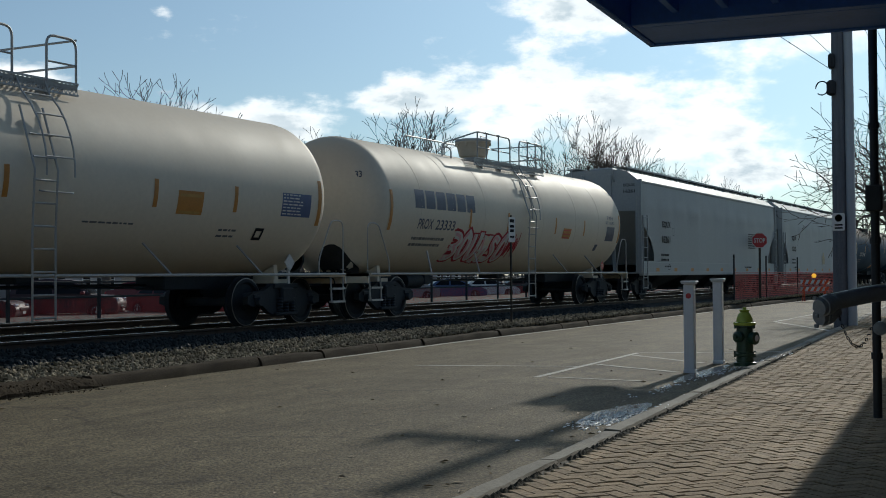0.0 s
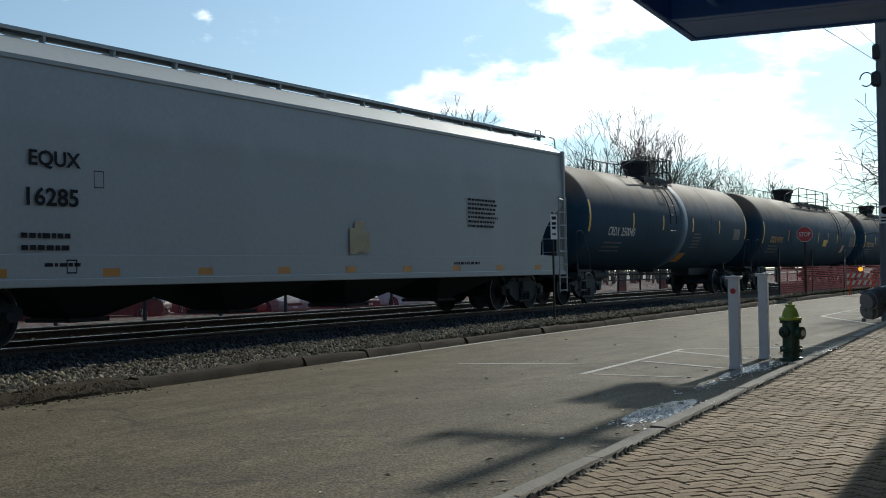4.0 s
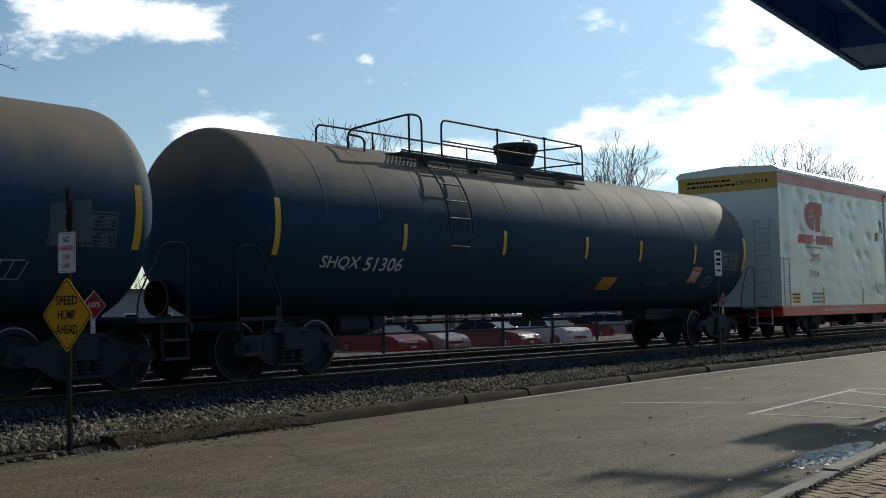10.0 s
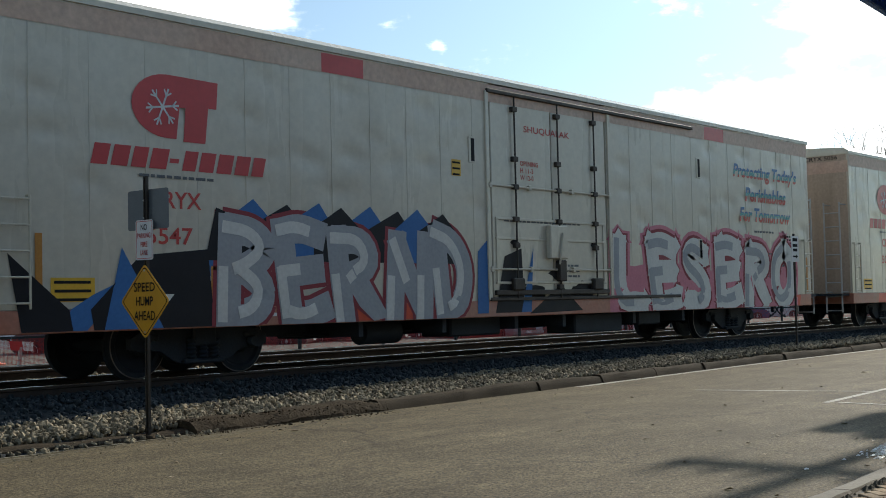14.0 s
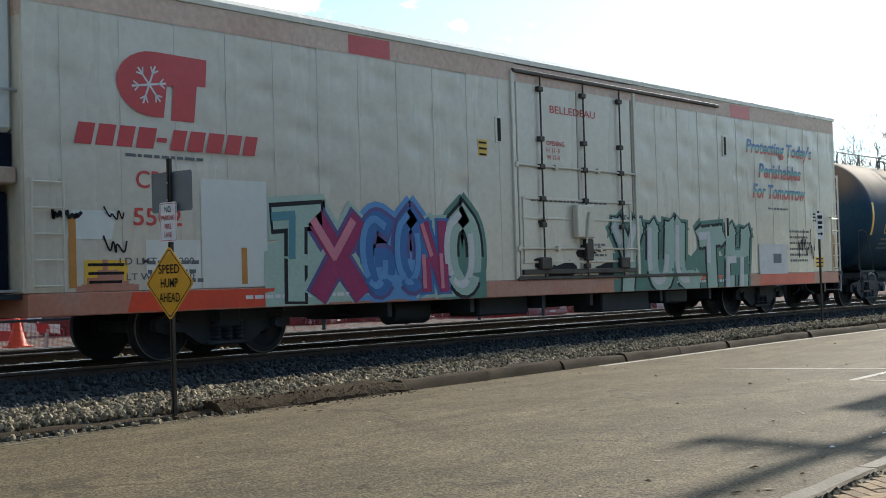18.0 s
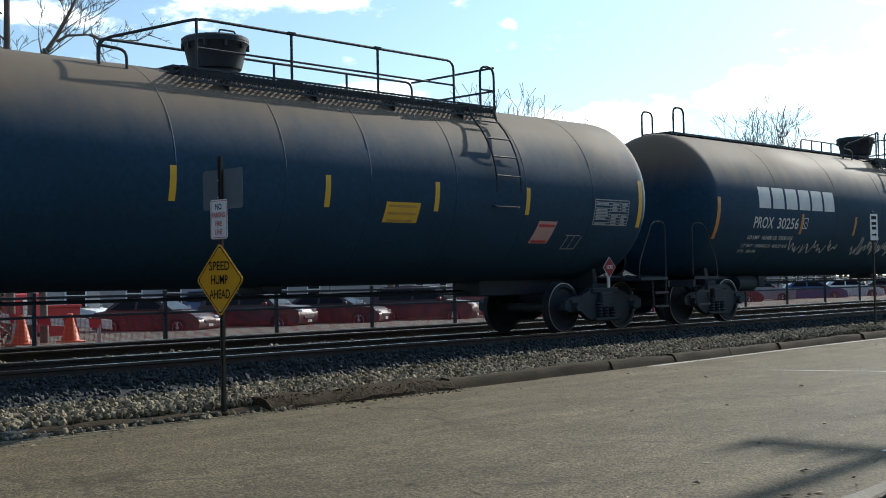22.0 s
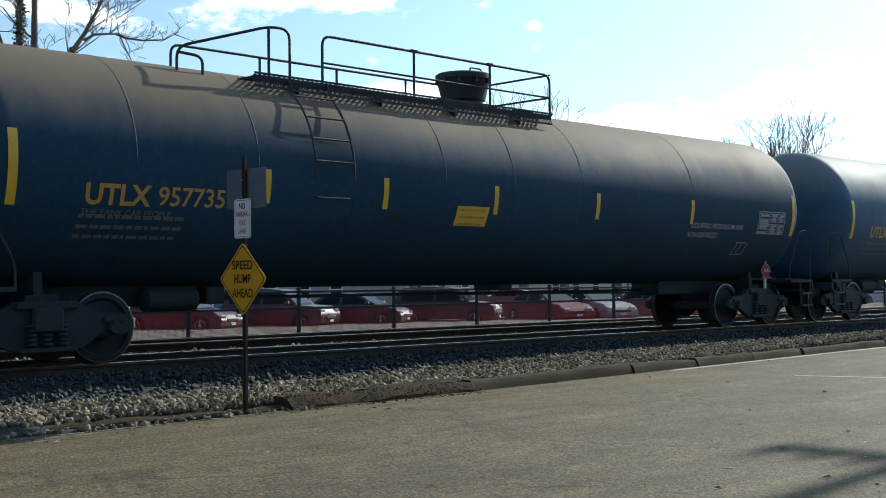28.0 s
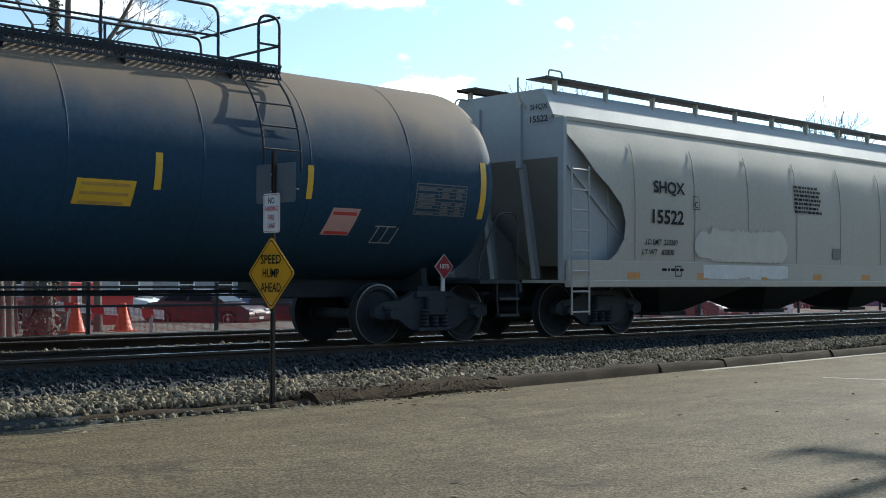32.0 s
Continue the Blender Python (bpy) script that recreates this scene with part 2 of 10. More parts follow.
def aggregate(m, scale, low, high):
    """Small stones of different brightness showing in a worn paved surface, and scuffed lanes along it."""
    nt = m.node_tree
    b = nt.nodes["Principled BSDF"]
    src = b.inputs["Base Color"].links[0].from_socket
    N, L = nt.nodes.new, nt.links.new
    tc, cell, sep, mr, hsv = N("ShaderNodeTexCoord"), N("ShaderNodeTexVoronoi"), N("ShaderNodeSeparateColor"), N("ShaderNodeMapRange"), N("ShaderNodeHueSaturation")
    cell.inputs["Scale"].default_value = scale
    L(tc.outputs["Object"], cell.inputs["Vector"])
    L(cell.outputs["Color"], sep.inputs[0])
    mr.inputs[3].default_value, mr.inputs[4].default_value = low, high
    L(sep.outputs[0], mr.inputs[0])
    mp, scuff, sm, mul = N("ShaderNodeMapping"), N("ShaderNodeTexNoise"), N("ShaderNodeMapRange"), N("ShaderNodeMath")
    mp.inputs["Scale"].default_value = (0.25, 2.2, 1.0)
    L(tc.outputs["Object"], mp.inputs[0])
    L(mp.outputs[0], scuff.inputs[0])
    scuff.inputs["Scale"].default_value, scuff.inputs["Detail"].default_value, scuff.inputs["Roughness"].default_value = 1.1, 8, 0.65
    sm.inputs[1].default_value, sm.inputs[2].default_value, sm.inputs[3].default_value, sm.inputs[4].default_value = 0.3, 0.7, 0.72, 1.28
    L(scuff.outputs[0], sm.inputs[0])
    mul.operation = "MULTIPLY"
    L(mr.outputs[0], mul.inputs[0])
    L(sm.outputs[0], mul.inputs[1])
    L(mul.outputs[0], hsv.inputs["Value"])
    L(src, hsv.inputs["Color"])
    L(hsv.outputs[0], b.inputs["Base Color"])
    return m


def island_tint(m, low, high):
    """Varies a joined material's brightness from piece to piece."""
    nt = m.node_tree
    b = nt.nodes["Principled BSDF"]
    src = b.inputs["Base Color"].links[0].from_socket
    geo, mr, mul = nt.nodes.new("ShaderNodeNewGeometry"), nt.nodes.new("ShaderNodeMapRange"), nt.nodes.new("ShaderNodeHueSaturation")
    mr.inputs[3].default_value, mr.inputs[4].default_value = low, high
    nt.links.new(geo.outputs["Random Per Island"], mr.inputs[0])
    nt.links.new(mr.outputs[0], mul.inputs["Value"])
    nt.links.new(src, mul.inputs["Color"])
    nt.links.new(mul.outputs[0], b.inputs["Base Color"])
    return m


# ---------------------------------------------------------------- mesh tools
class MB:
    """Collects vertices and faces of one mesh."""

    def __init__(self):
        self.v, self.f = [], []

    def add(self, vs, fs):
        o = len(self.v)
        self.v += [tuple(p) for p in vs]
        self.f += [tuple(i + o for i in f) for f in fs]
        return self

    def box(self, x0, y0, z0, x1, y1, z1, ch=0.0):
        if ch <= 0:
            vs = [(x, y, z) for z in (z0, z1) for y in (y0, y1) for x in (x0, x1)]
            return self.add(vs, [(0, 2, 3, 1), (4, 5, 7, 6), (0, 1, 5, 4), (2, 6, 7, 3), (0, 4, 6, 2), (1, 3, 7, 5)])
        c, lo, hi, vs, idx = ch, (x0, y0, z0), (x1, y1, z1), [], {}
        for sx in (0, 1):
            for sy in (0, 1):
                for sz in (0, 1):
                    s = (sx, sy, sz)
                    p = [hi[k] if s[k] else lo[k] for k in range(3)]
                    for k in range(3):
                        q = [p[j] if j == k else p[j] + (-c if s[j] else c) for j in range(3)]
                        idx[s, k] = len(vs)
                        vs.append(q)
        fs = []
        for k in range(3):
            a, b2 = [j for j in range(3) if j != k]
            for side in (0, 1):
                loop = []
                for u, w in ((0, 0), (1, 0), (1, 1), (0, 1)):
                    s = [0, 0, 0]
                    s[k], s[a], s[b2] = side, u, w
                    loop.append(idx[tuple(s), k])
                fs.append(loop if (side == 1) == (k != 1) else loop[::-1])
            for u in (0, 1):
                for w in (0, 1):
                    s0, s1 = [0, 0, 0], [0, 0, 0]
                    s0[a], s0[b2], s1[a], s1[b2], s1[k] = u, w, u, w, 1
                    fs.append([idx[tuple(s0), a], idx[tuple(s1), a], idx[tuple(s1), b2], idx[tuple(s0), b2]])
        for s in [(i, j, k) for i in (0, 1) for j in (0, 1) for k in (0, 1)]:
            fs.append([idx[s, 0], idx[s, 1], idx[s, 2]])
        return self.add(vs, fs)

    def tube(self, pts, r, n=8, closed=False):
        pts = [Vector(p) for p in pts]
        m, rings, up = len(pts), [], None
        for i, p in enumerate(pts):
            a = pts[i - 1] if (i or closed) else p
            b = pts[(i + 1) % m] if (i < m - 1 or closed) else p
            t = (b - a).normalized()
            if up is None:
                up = t.orthogonal().normalized()
            else:
                up = (up - t * up.dot(t)).normalized()
            w = t.cross(up)
            rr = r[i] if isinstance(r, (list, tuple)) else r
            rings.append([p + (up * math.cos(2 * math.pi * k / n) + w * math.sin(2 * math.pi * k / n)) * rr for k in range(n)])
        vs = [q for ring in rings for q in ring]
        fs = [(i * n + k, i * n + (k + 1) % n, ((i + 1) % m) * n + (k + 1) % n, ((i + 1) % m) * n + k) for i in range(m if closed else m - 1) for k in range(n)]
        if not closed:
            fs += [tuple(range(n))[::-1], tuple((m - 1) * n + k for k in range(n))]
        return self.add(vs, fs)

    def lathe(self, prof, n=32, axis="x", c=(0, 0, 0)):
        """Turns (along, radius) pairs round an axis."""
        vs, fs = [], []
        for a, r in prof:
            for k in range(n):
                t = 2 * math.pi * k / n
                u, w = r * math.cos(t), r * math.sin(t)
                p = {"x": (a, u, w), "y": (w, a, u), "z": (u, w, a)}[axis]
                vs.append((p[0] + c[0], p[1] + c[1], p[2] + c[2]))
        for i in range(len(prof) - 1):
            for k in range(n):
                fs.append((i * n + k, i * n + (k + 1) % n, (i + 1) * n + (k + 1) % n, (i + 1) * n + k))
        fs += [tuple(range(n))[::-1], tuple((len(prof) - 1) * n + k for k in range(n))]
        return self.add(vs, fs)

    def prism(self, poly, axis, a, b):
        """A flat outline pushed along an axis: x takes (y, z), y takes (x, z), z takes (x, y)."""
        put = {"x": lambda p, t: (t, p[0], p[1]), "y": lambda p, t: (p[0], t, p[1]), "z": lambda p, t: (p[0], p[1], t)}[axis]
        n = len(poly)
        vs = [put(p, a) for p in poly] + [put(p, b) for p in poly]
        fs = [tuple(range(n))[::-1], tuple(range(n, 2 * n))] + [(i, (i + 1) % n, n + (i + 1) % n, n + i) for i in range(n)]
        return self.add(vs, fs)

    def mesh(self, name, mat, smooth=None):
        me = bpy.data.meshes.new(name)
        me.from_pydata(self.v, [], self.f)
        bm = bmesh.new()
        bm.from_mesh(me)
        bmesh.ops.recalc_face_normals(bm, faces=bm.faces)
        bm.to_mesh(me)
        bm.free()
        if smooth is not None:
            me.polygons.foreach_set("use_smooth", [True] * len(me.polygons))
            me.set_sharp_from_angle(angle=radians(smooth))
        if mat:
            me.materials.append(mat)
        return me

    def raw(self, name, mat):
        me = bpy.data.meshes.new(name)
        me.from_pydata(self.v, [], self.f)
        me.materials.append(mat)
        return me


KEPT = {}


def kept(key, name, mat, build, smooth=None):
    """One mesh for all things that look alike."""
    if key not in KEPT:
        mb = MB()
        build(mb)
        KEPT[key] = mb.mesh(name, mat, smooth)
    return KEPT[key]


def piece(name, me, parent, label="", at=None):
    ob = new(name, me)
    if parent:
        ob.parent = parent
    if at is not None:
        ob.matrix_basis = at
    if label:
        ob["label"] = label
    return ob


def part(name, mb, mat, parent, label="", smooth=None, at=None):
    return piece(name, mb.mesh(name, mat, smooth), parent, label, at)


def root(name, at, label, category, group="", kind=""):
    ob = new(name)
    ob.empty_display_size = 0.3
    ob.matrix_basis = at
    return tagged(ob, label, category, group, kind)


def bend(pts, rad=0.12, n=5):
    """Rounds the corners of a polyline."""
    pts = [Vector(p) for p in pts]
    res = [pts[0]]
    for a, b, c in zip(pts, pts[1:], pts[2:]):
        d1, d2 = (a - b), (c - b)
        r = min(rad, d1.length * 0.49, d2.length * 0.49)
        p, q = b + d1.normalized() * r, b + d2.normalized() * r
        res += [p.lerp(b, t).lerp(b.lerp(q, t), t) for t in [k / n for k in range(n + 1)]]
    return res + [pts[-1]]


# ---------------------------------------------------------------- the materials
ASPHALT = material("worn_asphalt", (0.133, 0.103, 0.056), 0.8, vary=0.45, scale=0.8, fine=38, bump=0.4, tint=(0.063, 0.050, 0.029), spec=0.22, grit=True, rugged=True)
aggregate(ASPHALT, 52.0, 0.45, 1.6)
cracked(ASPHALT, 0.5)
CONCRETE = material("grey_concrete", (0.19, 0.17, 0.13), 0.85, vary=0.25, scale=1.2, fine=30, bump=0.4, tint=(0.16, 0.15, 0.135), rnd=0.12)
OLD_KERB = material("crumbled_asphalt_kerb", (0.062, 0.046, 0.029), 0.95, spec=0.06, vary=0.45, scale=3.5, fine=22, bump=1.0, tint=(0.032, 0.025, 0.018), rugged=True)
BRICK = material("red_brown_paver", (0.29, 0.205, 0.115), 0.85, vary=0.3, scale=1.2, fine=35, bump=0.35, tint=(0.19, 0.15, 0.10), rnd=0.2, spec=0.25, grit=True)
MORTAR = material("sand_joint", (0.10, 0.082, 0.058), 0.95, vary=0.25, scale=3, fine=60, bump=0.4)
GRAVEL = material("ballast_stone", (0.30, 0.25, 0.165), 0.85, spec=0.15, vary=0.2, scale=6, fine=60, bump=0.4, tint=(0.16, 0.14, 0.105))
island_tint(GRAVEL, 0.25, 1.35)
# Near black because the train's shade is put into the bed's colour.
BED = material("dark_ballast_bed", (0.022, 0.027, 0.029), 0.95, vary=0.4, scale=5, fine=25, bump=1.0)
SOIL = material("bare_soil_ground", (0.12, 0.105, 0.08), 0.95, vary=0.3, scale=0.4, fine=12, bump=0.6)
LOT = material("parking_asphalt", (0.24, 0.22, 0.20), 0.85, vary=0.2, scale=0.5, fine=30, bump=0.3)
RAILTOP = material("polished_rail_steel", (0.55, 0.54, 0.52), 0.25, metal=1.0, vary=0.1, scale=2, fine=60, bump=0.05)
RAILSIDE = material("rusty_rail_steel", (0.06, 0.042, 0.032), 0.8, metal=0.2, vary=0.3, scale=4, fine=60, bump=0.2)
TIE = material("creosoted_tie", (0.045, 0.037, 0.03), 0.9, vary=0.35, scale=3, fine=40, bump=0.6, rnd=0.25)
PAINTLINE = material("worn_white_road_paint", (0.52, 0.49, 0.42), 0.8, vary=0.3, scale=5, fine=40, bump=0.3, tint=(0.2, 0.19, 0.18))
TANKBLACK = material("dusty_black_tank_paint", (0.014, 0.049, 0.090), 0.74, spec=0.2, vary=0.3, scale=1.2, fine=14, bump=0.03, tint=(0.014, 0.038, 0.060), streak=(0.4, 1, 1))
TANKGREY = material("faded_dark_grey_tank_paint", (0.052, 0.118, 0.195), 0.66, spec=0.3, vary=0.25, scale=1.2, fine=14, bump=0.03, tint=(0.045, 0.068, 0.085), streak=(0.4, 1, 1))
TANKWHITE = material("cream_white_tank_paint", (0.69, 0.61, 0.48), 0.6, spec=0.3, vary=0.08, scale=1.0, fine=12, bump=0.03, tint=(0.58, 0.52, 0.42), streak=(1.5, 1, 0.3))
# Also stands in for shade on the rounded hopper's roof and ends.
HOPPERGREY = material("pale_grey_hopper_paint_and_shade", (0.345, 0.37, 0.375), 0.55, spec=0.22, vary=0.1, scale=0.8, fine=14, bump=0.03, tint=(0.30, 0.30, 0.285), streak=(1.5, 1, 0.3))
HOPPERTAN = material("light_grey_hopper_paint", (0.42, 0.395, 0.335), 0.72, spec=0.25, vary=0.12, scale=0.8, fine=14, bump=0.03, tint=(0.35, 0.315, 0.25), streak=(1.5, 1, 0.3))
REEFWHITE = material("white_reefer_panel", (0.62, 0.64, 0.585), 0.27, spec=0.36, vary=0.06, scale=0.8, fine=10, bump=0.02, tint=(0.58, 0.59, 0.55), streak=(1.5, 1, 0.3))
REEFOLD = material("weathered_white_reefer_panel", (0.57, 0.525, 0.425), 0.28, vary=0.14, scale=0.9, fine=10, bump=0.03, tint=(0.44, 0.37, 0.265), streak=(2.0, 1, 0.25))
BANDRED = material("red_band_paint", (0.52, 0.045, 0.045), 0.4, vary=0.15, scale=1.5, fine=12, bump=0.03)
BANDFADE = material("faded_peach_band_paint", (0.50, 0.32, 0.23), 0.5, vary=0.3, scale=0.7, fine=12, bump=0.03, tint=(0.62, 0.48, 0.38))
SILLORANGE = material("orange_red_sill_paint", (0.64, 0.055, 0.015), 0.45, vary=0.15, scale=2, fine=14, bump=0.05)
# Grimy black underframe; the hopper bays borrow it as painted shade.
UNDER = material("black_underframe_grime_and_shade", (0.014, 0.024, 0.035), 0.75, metal=0.1, vary=0.35, scale=3, fine=30, bump=0.3, tint=(0.019, 0.024, 0.028))
WHEEL = material("dark_wheel_steel", (0.015, 0.022, 0.030), 0.8, metal=0.1, vary=0.3, scale=5, fine=40, bump=0.2)
RIM = material("worn_bright_rim_steel", (0.22, 0.21, 0.20), 0.45, metal=0.8, vary=0.15, scale=5, fine=40, bump=0.05)
YELLOW = material("yellow_reflective_sheet", (0.72, 0.42, 0.03), 0.45, vary=0.12, scale=4, fine=30, bump=0.02)
ORANGEST = material("faded_orange_reflector", (0.50, 0.21, 0.03), 0.5, vary=0.2, scale=4, fine=30, bump=0.02)
WHITEINK = material("white_stencil_paint", (0.62, 0.62, 0.60), 0.6, vary=0.15, scale=6, fine=40, bump=0.02)
GREYINK = material("faded_grey_stencil", (0.115, 0.12, 0.125), 0.6, vary=0.2, scale=6, fine=40, bump=0.02)
PALEINK = material("worn_pale_stencil", (0.33, 0.34, 0.34), 0.6, vary=0.2, scale=6, fine=40, bump=0.02)
YELLOWINK = material("faded_yellow_stencil", (0.50, 0.28, 0.06), 0.6, vary=0.25, scale=6, fine=40, bump=0.02, tint=(0.28, 0.16, 0.05))
BLACKINK = material("black_lettering_paint", (0.014, 0.014, 0.016), 0.7, spec=0.15, vary=0.15, scale=6, fine=40, bump=0.02)
NAVYINK = material("dark_blue_lettering_paint", (0.035, 0.05, 0.10), 0.5, vary=0.15, scale=6, fine=40, bump=0.02)
REDINK = material("red_lettering_paint", (0.52, 0.05, 0.04), 0.5, vary=0.15, scale=6, fine=40, bump=0.02)
PINKLABEL = material("faded_pink_label", (0.55, 0.33, 0.30), 0.55, vary=0.12, scale=5, fine=30, bump=0.02)
BLACKIRON = material("black_painted_iron", (0.016, 0.020, 0.026), 0.65, metal=0.0, vary=0.2, scale=6, fine=40, bump=0.06)
GREYIRON = material("grey_painted_iron", (0.40, 0.40, 0.39), 0.5, metal=0.2, vary=0.15, scale=6, fine=40, bump=0.05)
SLOGBLUE = material("deep_blue_slogan_paint", (0.01, 0.11, 0.30), 0.45, vary=0.12, scale=6, fine=40, bump=0.02)
SLOGTEAL = material("teal_slogan_paint", (0.06, 0.30, 0.30), 0.45, vary=0.12, scale=6, fine=40, bump=0.02)
SLOGRED = material("red_slogan_paint", (0.52, 0.06, 0.035), 0.45, vary=0.12, scale=6, fine=40, bump=0.02)
SHROUD = material("dark_blue_shroud", (0.013, 0.042, 0.10), 0.4, vary=0.15, scale=4, fine=30, bump=0.03)
top_dust_tone(TANKBLACK, (0.20, 0.142, 0.088), 2.75, 3.65, 0.8)
# a paler blue-grey towards the top of this tank
top_dust_tone(TANKGREY, (0.20, 0.215, 0.21), 2.75, 3.6, 0.8)
TANKFADED = material("chalky_dark_grey_tank_paint", (0.040, 0.092, 0.152), 0.66, spec=0.3, vary=0.25, scale=1.2, fine=14, bump=0.03, tint=(0.04, 0.062, 0.085), streak=(0.4, 1, 1))
top_dust_tone(TANKFADED, (0.21, 0.19, 0.16), 2.6, 3.55, 0.85)
top_dust_tone(TANKWHITE, (0.47, 0.37, 0.27), 2.7, 3.7, 0.55)
ENDTAN = material("dirty_tan_end_sheet", (0.46, 0.35, 0.26), 0.6, vary=0.25, scale=1.2, fine=14, bump=0.05, tint=(0.20, 0.15, 0.105), spec=0.3, streak=(1, 2.0, 0.3))
SPRAY = {}
for _n, _c in dict(black=(0.015, 0.015, 0.018), blue=(0.05, 0.16, 0.38), silver=(0.36, 0.37, 0.38), white=(0.6, 0.6, 0.58), red=(0.42, 0.04, 0.05), maroon=(0.28, 0.05, 0.06), pink=(0.62, 0.22, 0.27), palepink=(0.70, 0.40, 0.42), mint=(0.36, 0.48, 0.40), green=(0.10, 0.22, 0.18), teal=(0.10, 0.26, 0.30), violet=(0.12, 0.10, 0.24), crimson=(0.33, 0.04, 0.12), crimsonpink=(0.50, 0.10, 0.14), sky=(0.12, 0.30, 0.55), paper=(0.66, 0.65, 0.60)).items():
    SPRAY[_n] = material(_n + "_spray_paint", _c, 0.6, spec=0.2, vary=0.16, scale=2.5, fine=18, bump=0.02, tint=tuple(0.72 * q for q in _c))
BLUELABEL = material("blue_printed_panel", (0.05, 0.09, 0.22), 0.5, vary=0.15, scale=5, fine=30, bump=0.02)
YELLOWBAND = material("ochre_band_paint", (0.50, 0.30, 0.06), 0.45, vary=0.12, scale=2, fine=14, bump=0.03)
GUTTER = material("pale_gutter_concrete", (0.46, 0.43, 0.37), 0.85, vary=0.2, scale=2, fine=30, bump=0.3)
BRICKFIELD = material("red_brown_paver_field", (0.29, 0.205, 0.115), 0.85, vary=0.3, scale=1.2, fine=35, bump=0.35, tint=(0.19, 0.15, 0.10), spec=0.25, grit=True)
island_tint(BRICKFIELD, 0.78, 1.22)
LEAF = material("dry_leaf", (0.32, 0.245, 0.155), 0.8, vary=0.3, scale=4, fine=30, bump=0.2)
island_tint(LEAF, 0.5, 1.6)
ICE = material("old_snow", (0.72, 0.73, 0.72), 0.5, vary=0.1, scale=8, fine=60, bump=0.4)
WET = material("wet_asphalt", (0.03, 0.029, 0.028), 0.12, vary=0.2, scale=1, fine=50, bump=0.1)
PLACARDRED = material("faded_red_placard", (0.26, 0.018, 0.028), 0.6, spec=0.2, vary=0.15, scale=6, fine=40, bump=0.02)
TOUCHUP = material("pale_touch_up_paint", (0.53, 0.50, 0.43), 0.65, vary=0.12, scale=3, fine=20, bump=0.03, spec=0.3)
NAVYBOX = material("navy_generator_paint_and_bay_shade", (0.006, 0.011, 0.024), 0.65, vary=0.3, scale=3, fine=20, bump=0.04, spec=0.15)
POST = material("rusty_sign_post", (0.06, 0.05, 0.042), 0.6, metal=0.5, vary=0.25, scale=6, fine=40, bump=0.1)
SIGNYELLOW = material("yellow_sign_sheet", (0.66, 0.32, 0.015), 0.45, vary=0.08, scale=4, fine=30, bump=0.02)
SIGNWHITE = material("white_sign_sheet", (0.70, 0.70, 0.69), 0.45, vary=0.08, scale=4, fine=30, bump=0.02)
SIGNRED = material("red_sign_sheet", (0.50, 0.03, 0.035), 0.4, vary=0.08, scale=4, fine=30, bump=0.02)
SIGNBACK = material("bare_aluminium", (0.17, 0.19, 0.21), 0.5, metal=0.5, vary=0.12, scale=4, fine=40, bump=0.03)
BOLLARD = material("white_vinyl_post", (0.70, 0.70, 0.72), 0.45, vary=0.08, scale=3, fine=20, bump=0.03, tint=(0.5, 0.49, 0.47))
HYDGREEN = material("dark_green_hydrant_paint", (0.018, 0.06, 0.035), 0.35, vary=0.2, scale=8, fine=40, bump=0.1)
HYDLIME = material("lime_hydrant_paint", (0.34, 0.42, 0.05), 0.4, vary=0.15, scale=8, fine=40, bump=0.1)
POLEWOOD = material("weathered_pole_wood", (0.15, 0.165, 0.19), 0.85, vary=0.3, scale=4, fine=30, bump=0.5, streak=(3, 3, 0.15))
WALLBRICK = material("brown_wall_brick", (0.20, 0.13, 0.10), 0.85, vary=0.25, scale=2, fine=30, bump=0.4, rnd=0.2)
SOOT = material("black_soot", (0.02, 0.019, 0.018), 0.9, vary=0.3, scale=3, fine=30, bump=0.05)
RUSTSTAIN = material("ochre_rust_stain", (0.40, 0.33, 0.20), 0.6, vary=0.2, scale=4, fine=20, bump=0.03)
PIPE = material("grey_cast_iron", (0.26, 0.28, 0.31), 0.40, metal=0.0, vary=0.25, scale=5, fine=40, bump=0.15)
CANOPY = material("dark_blue_canopy_paint", (0.09, 0.27, 0.85), 0.5, vary=0.15, scale=2, fine=20, bump=0.05)
NET = material("orange_safety_netting", (0.50, 0.03, 0.03), 0.6, vary=0.15, scale=2, fine=20, bump=0.02)
CONE = material("orange_cone_plastic", (0.72, 0.09, 0.02), 0.5, vary=0.12, scale=3, fine=20, bump=0.03)
TYRE = material("black_rubber", (0.02, 0.02, 0.02), 0.8, vary=0.2, scale=4, fine=30, bump=0.1)
CARRIM = material("alloy_rim", (0.5, 0.5, 0.5), 0.3, metal=0.9, vary=0.1, scale=4, fine=30, bump=0.02)
HEADLIGHT = material("clear_headlight", (0.75, 0.76, 0.78), 0.08, metal=0.6, vary=0.1, scale=6, fine=30, bump=0.02)
CARGLASS_MAT = material("tinted_glass", (0.012, 0.012, 0.014), 0.12, vary=0.1, scale=2, fine=10, bump=0.0, spec=0.12)
CARPAINT = {n: material(n + "_car_paint", c, 0.45, metal=m * 0.4, vary=0.06, scale=1, fine=10, bump=0.0, coat=0.08) for n, c, m in (("silver", (0.30, 0.29, 0.30), 0.2), ("dark", (0.05, 0.022, 0.026), 0.3), ("red", (0.16, 0.014, 0.02), 0.2), ("white", (0.75, 0.75, 0.74), 0.0), ("blue", (0.05, 0.09, 0.2), 0.3))}
WALLWHITE = material("white_siding", (0.34, 0.33, 0.33), 0.7, vary=0.1, scale=1, fine=15, bump=0.1, streak=(0.3, 0.3, 6))
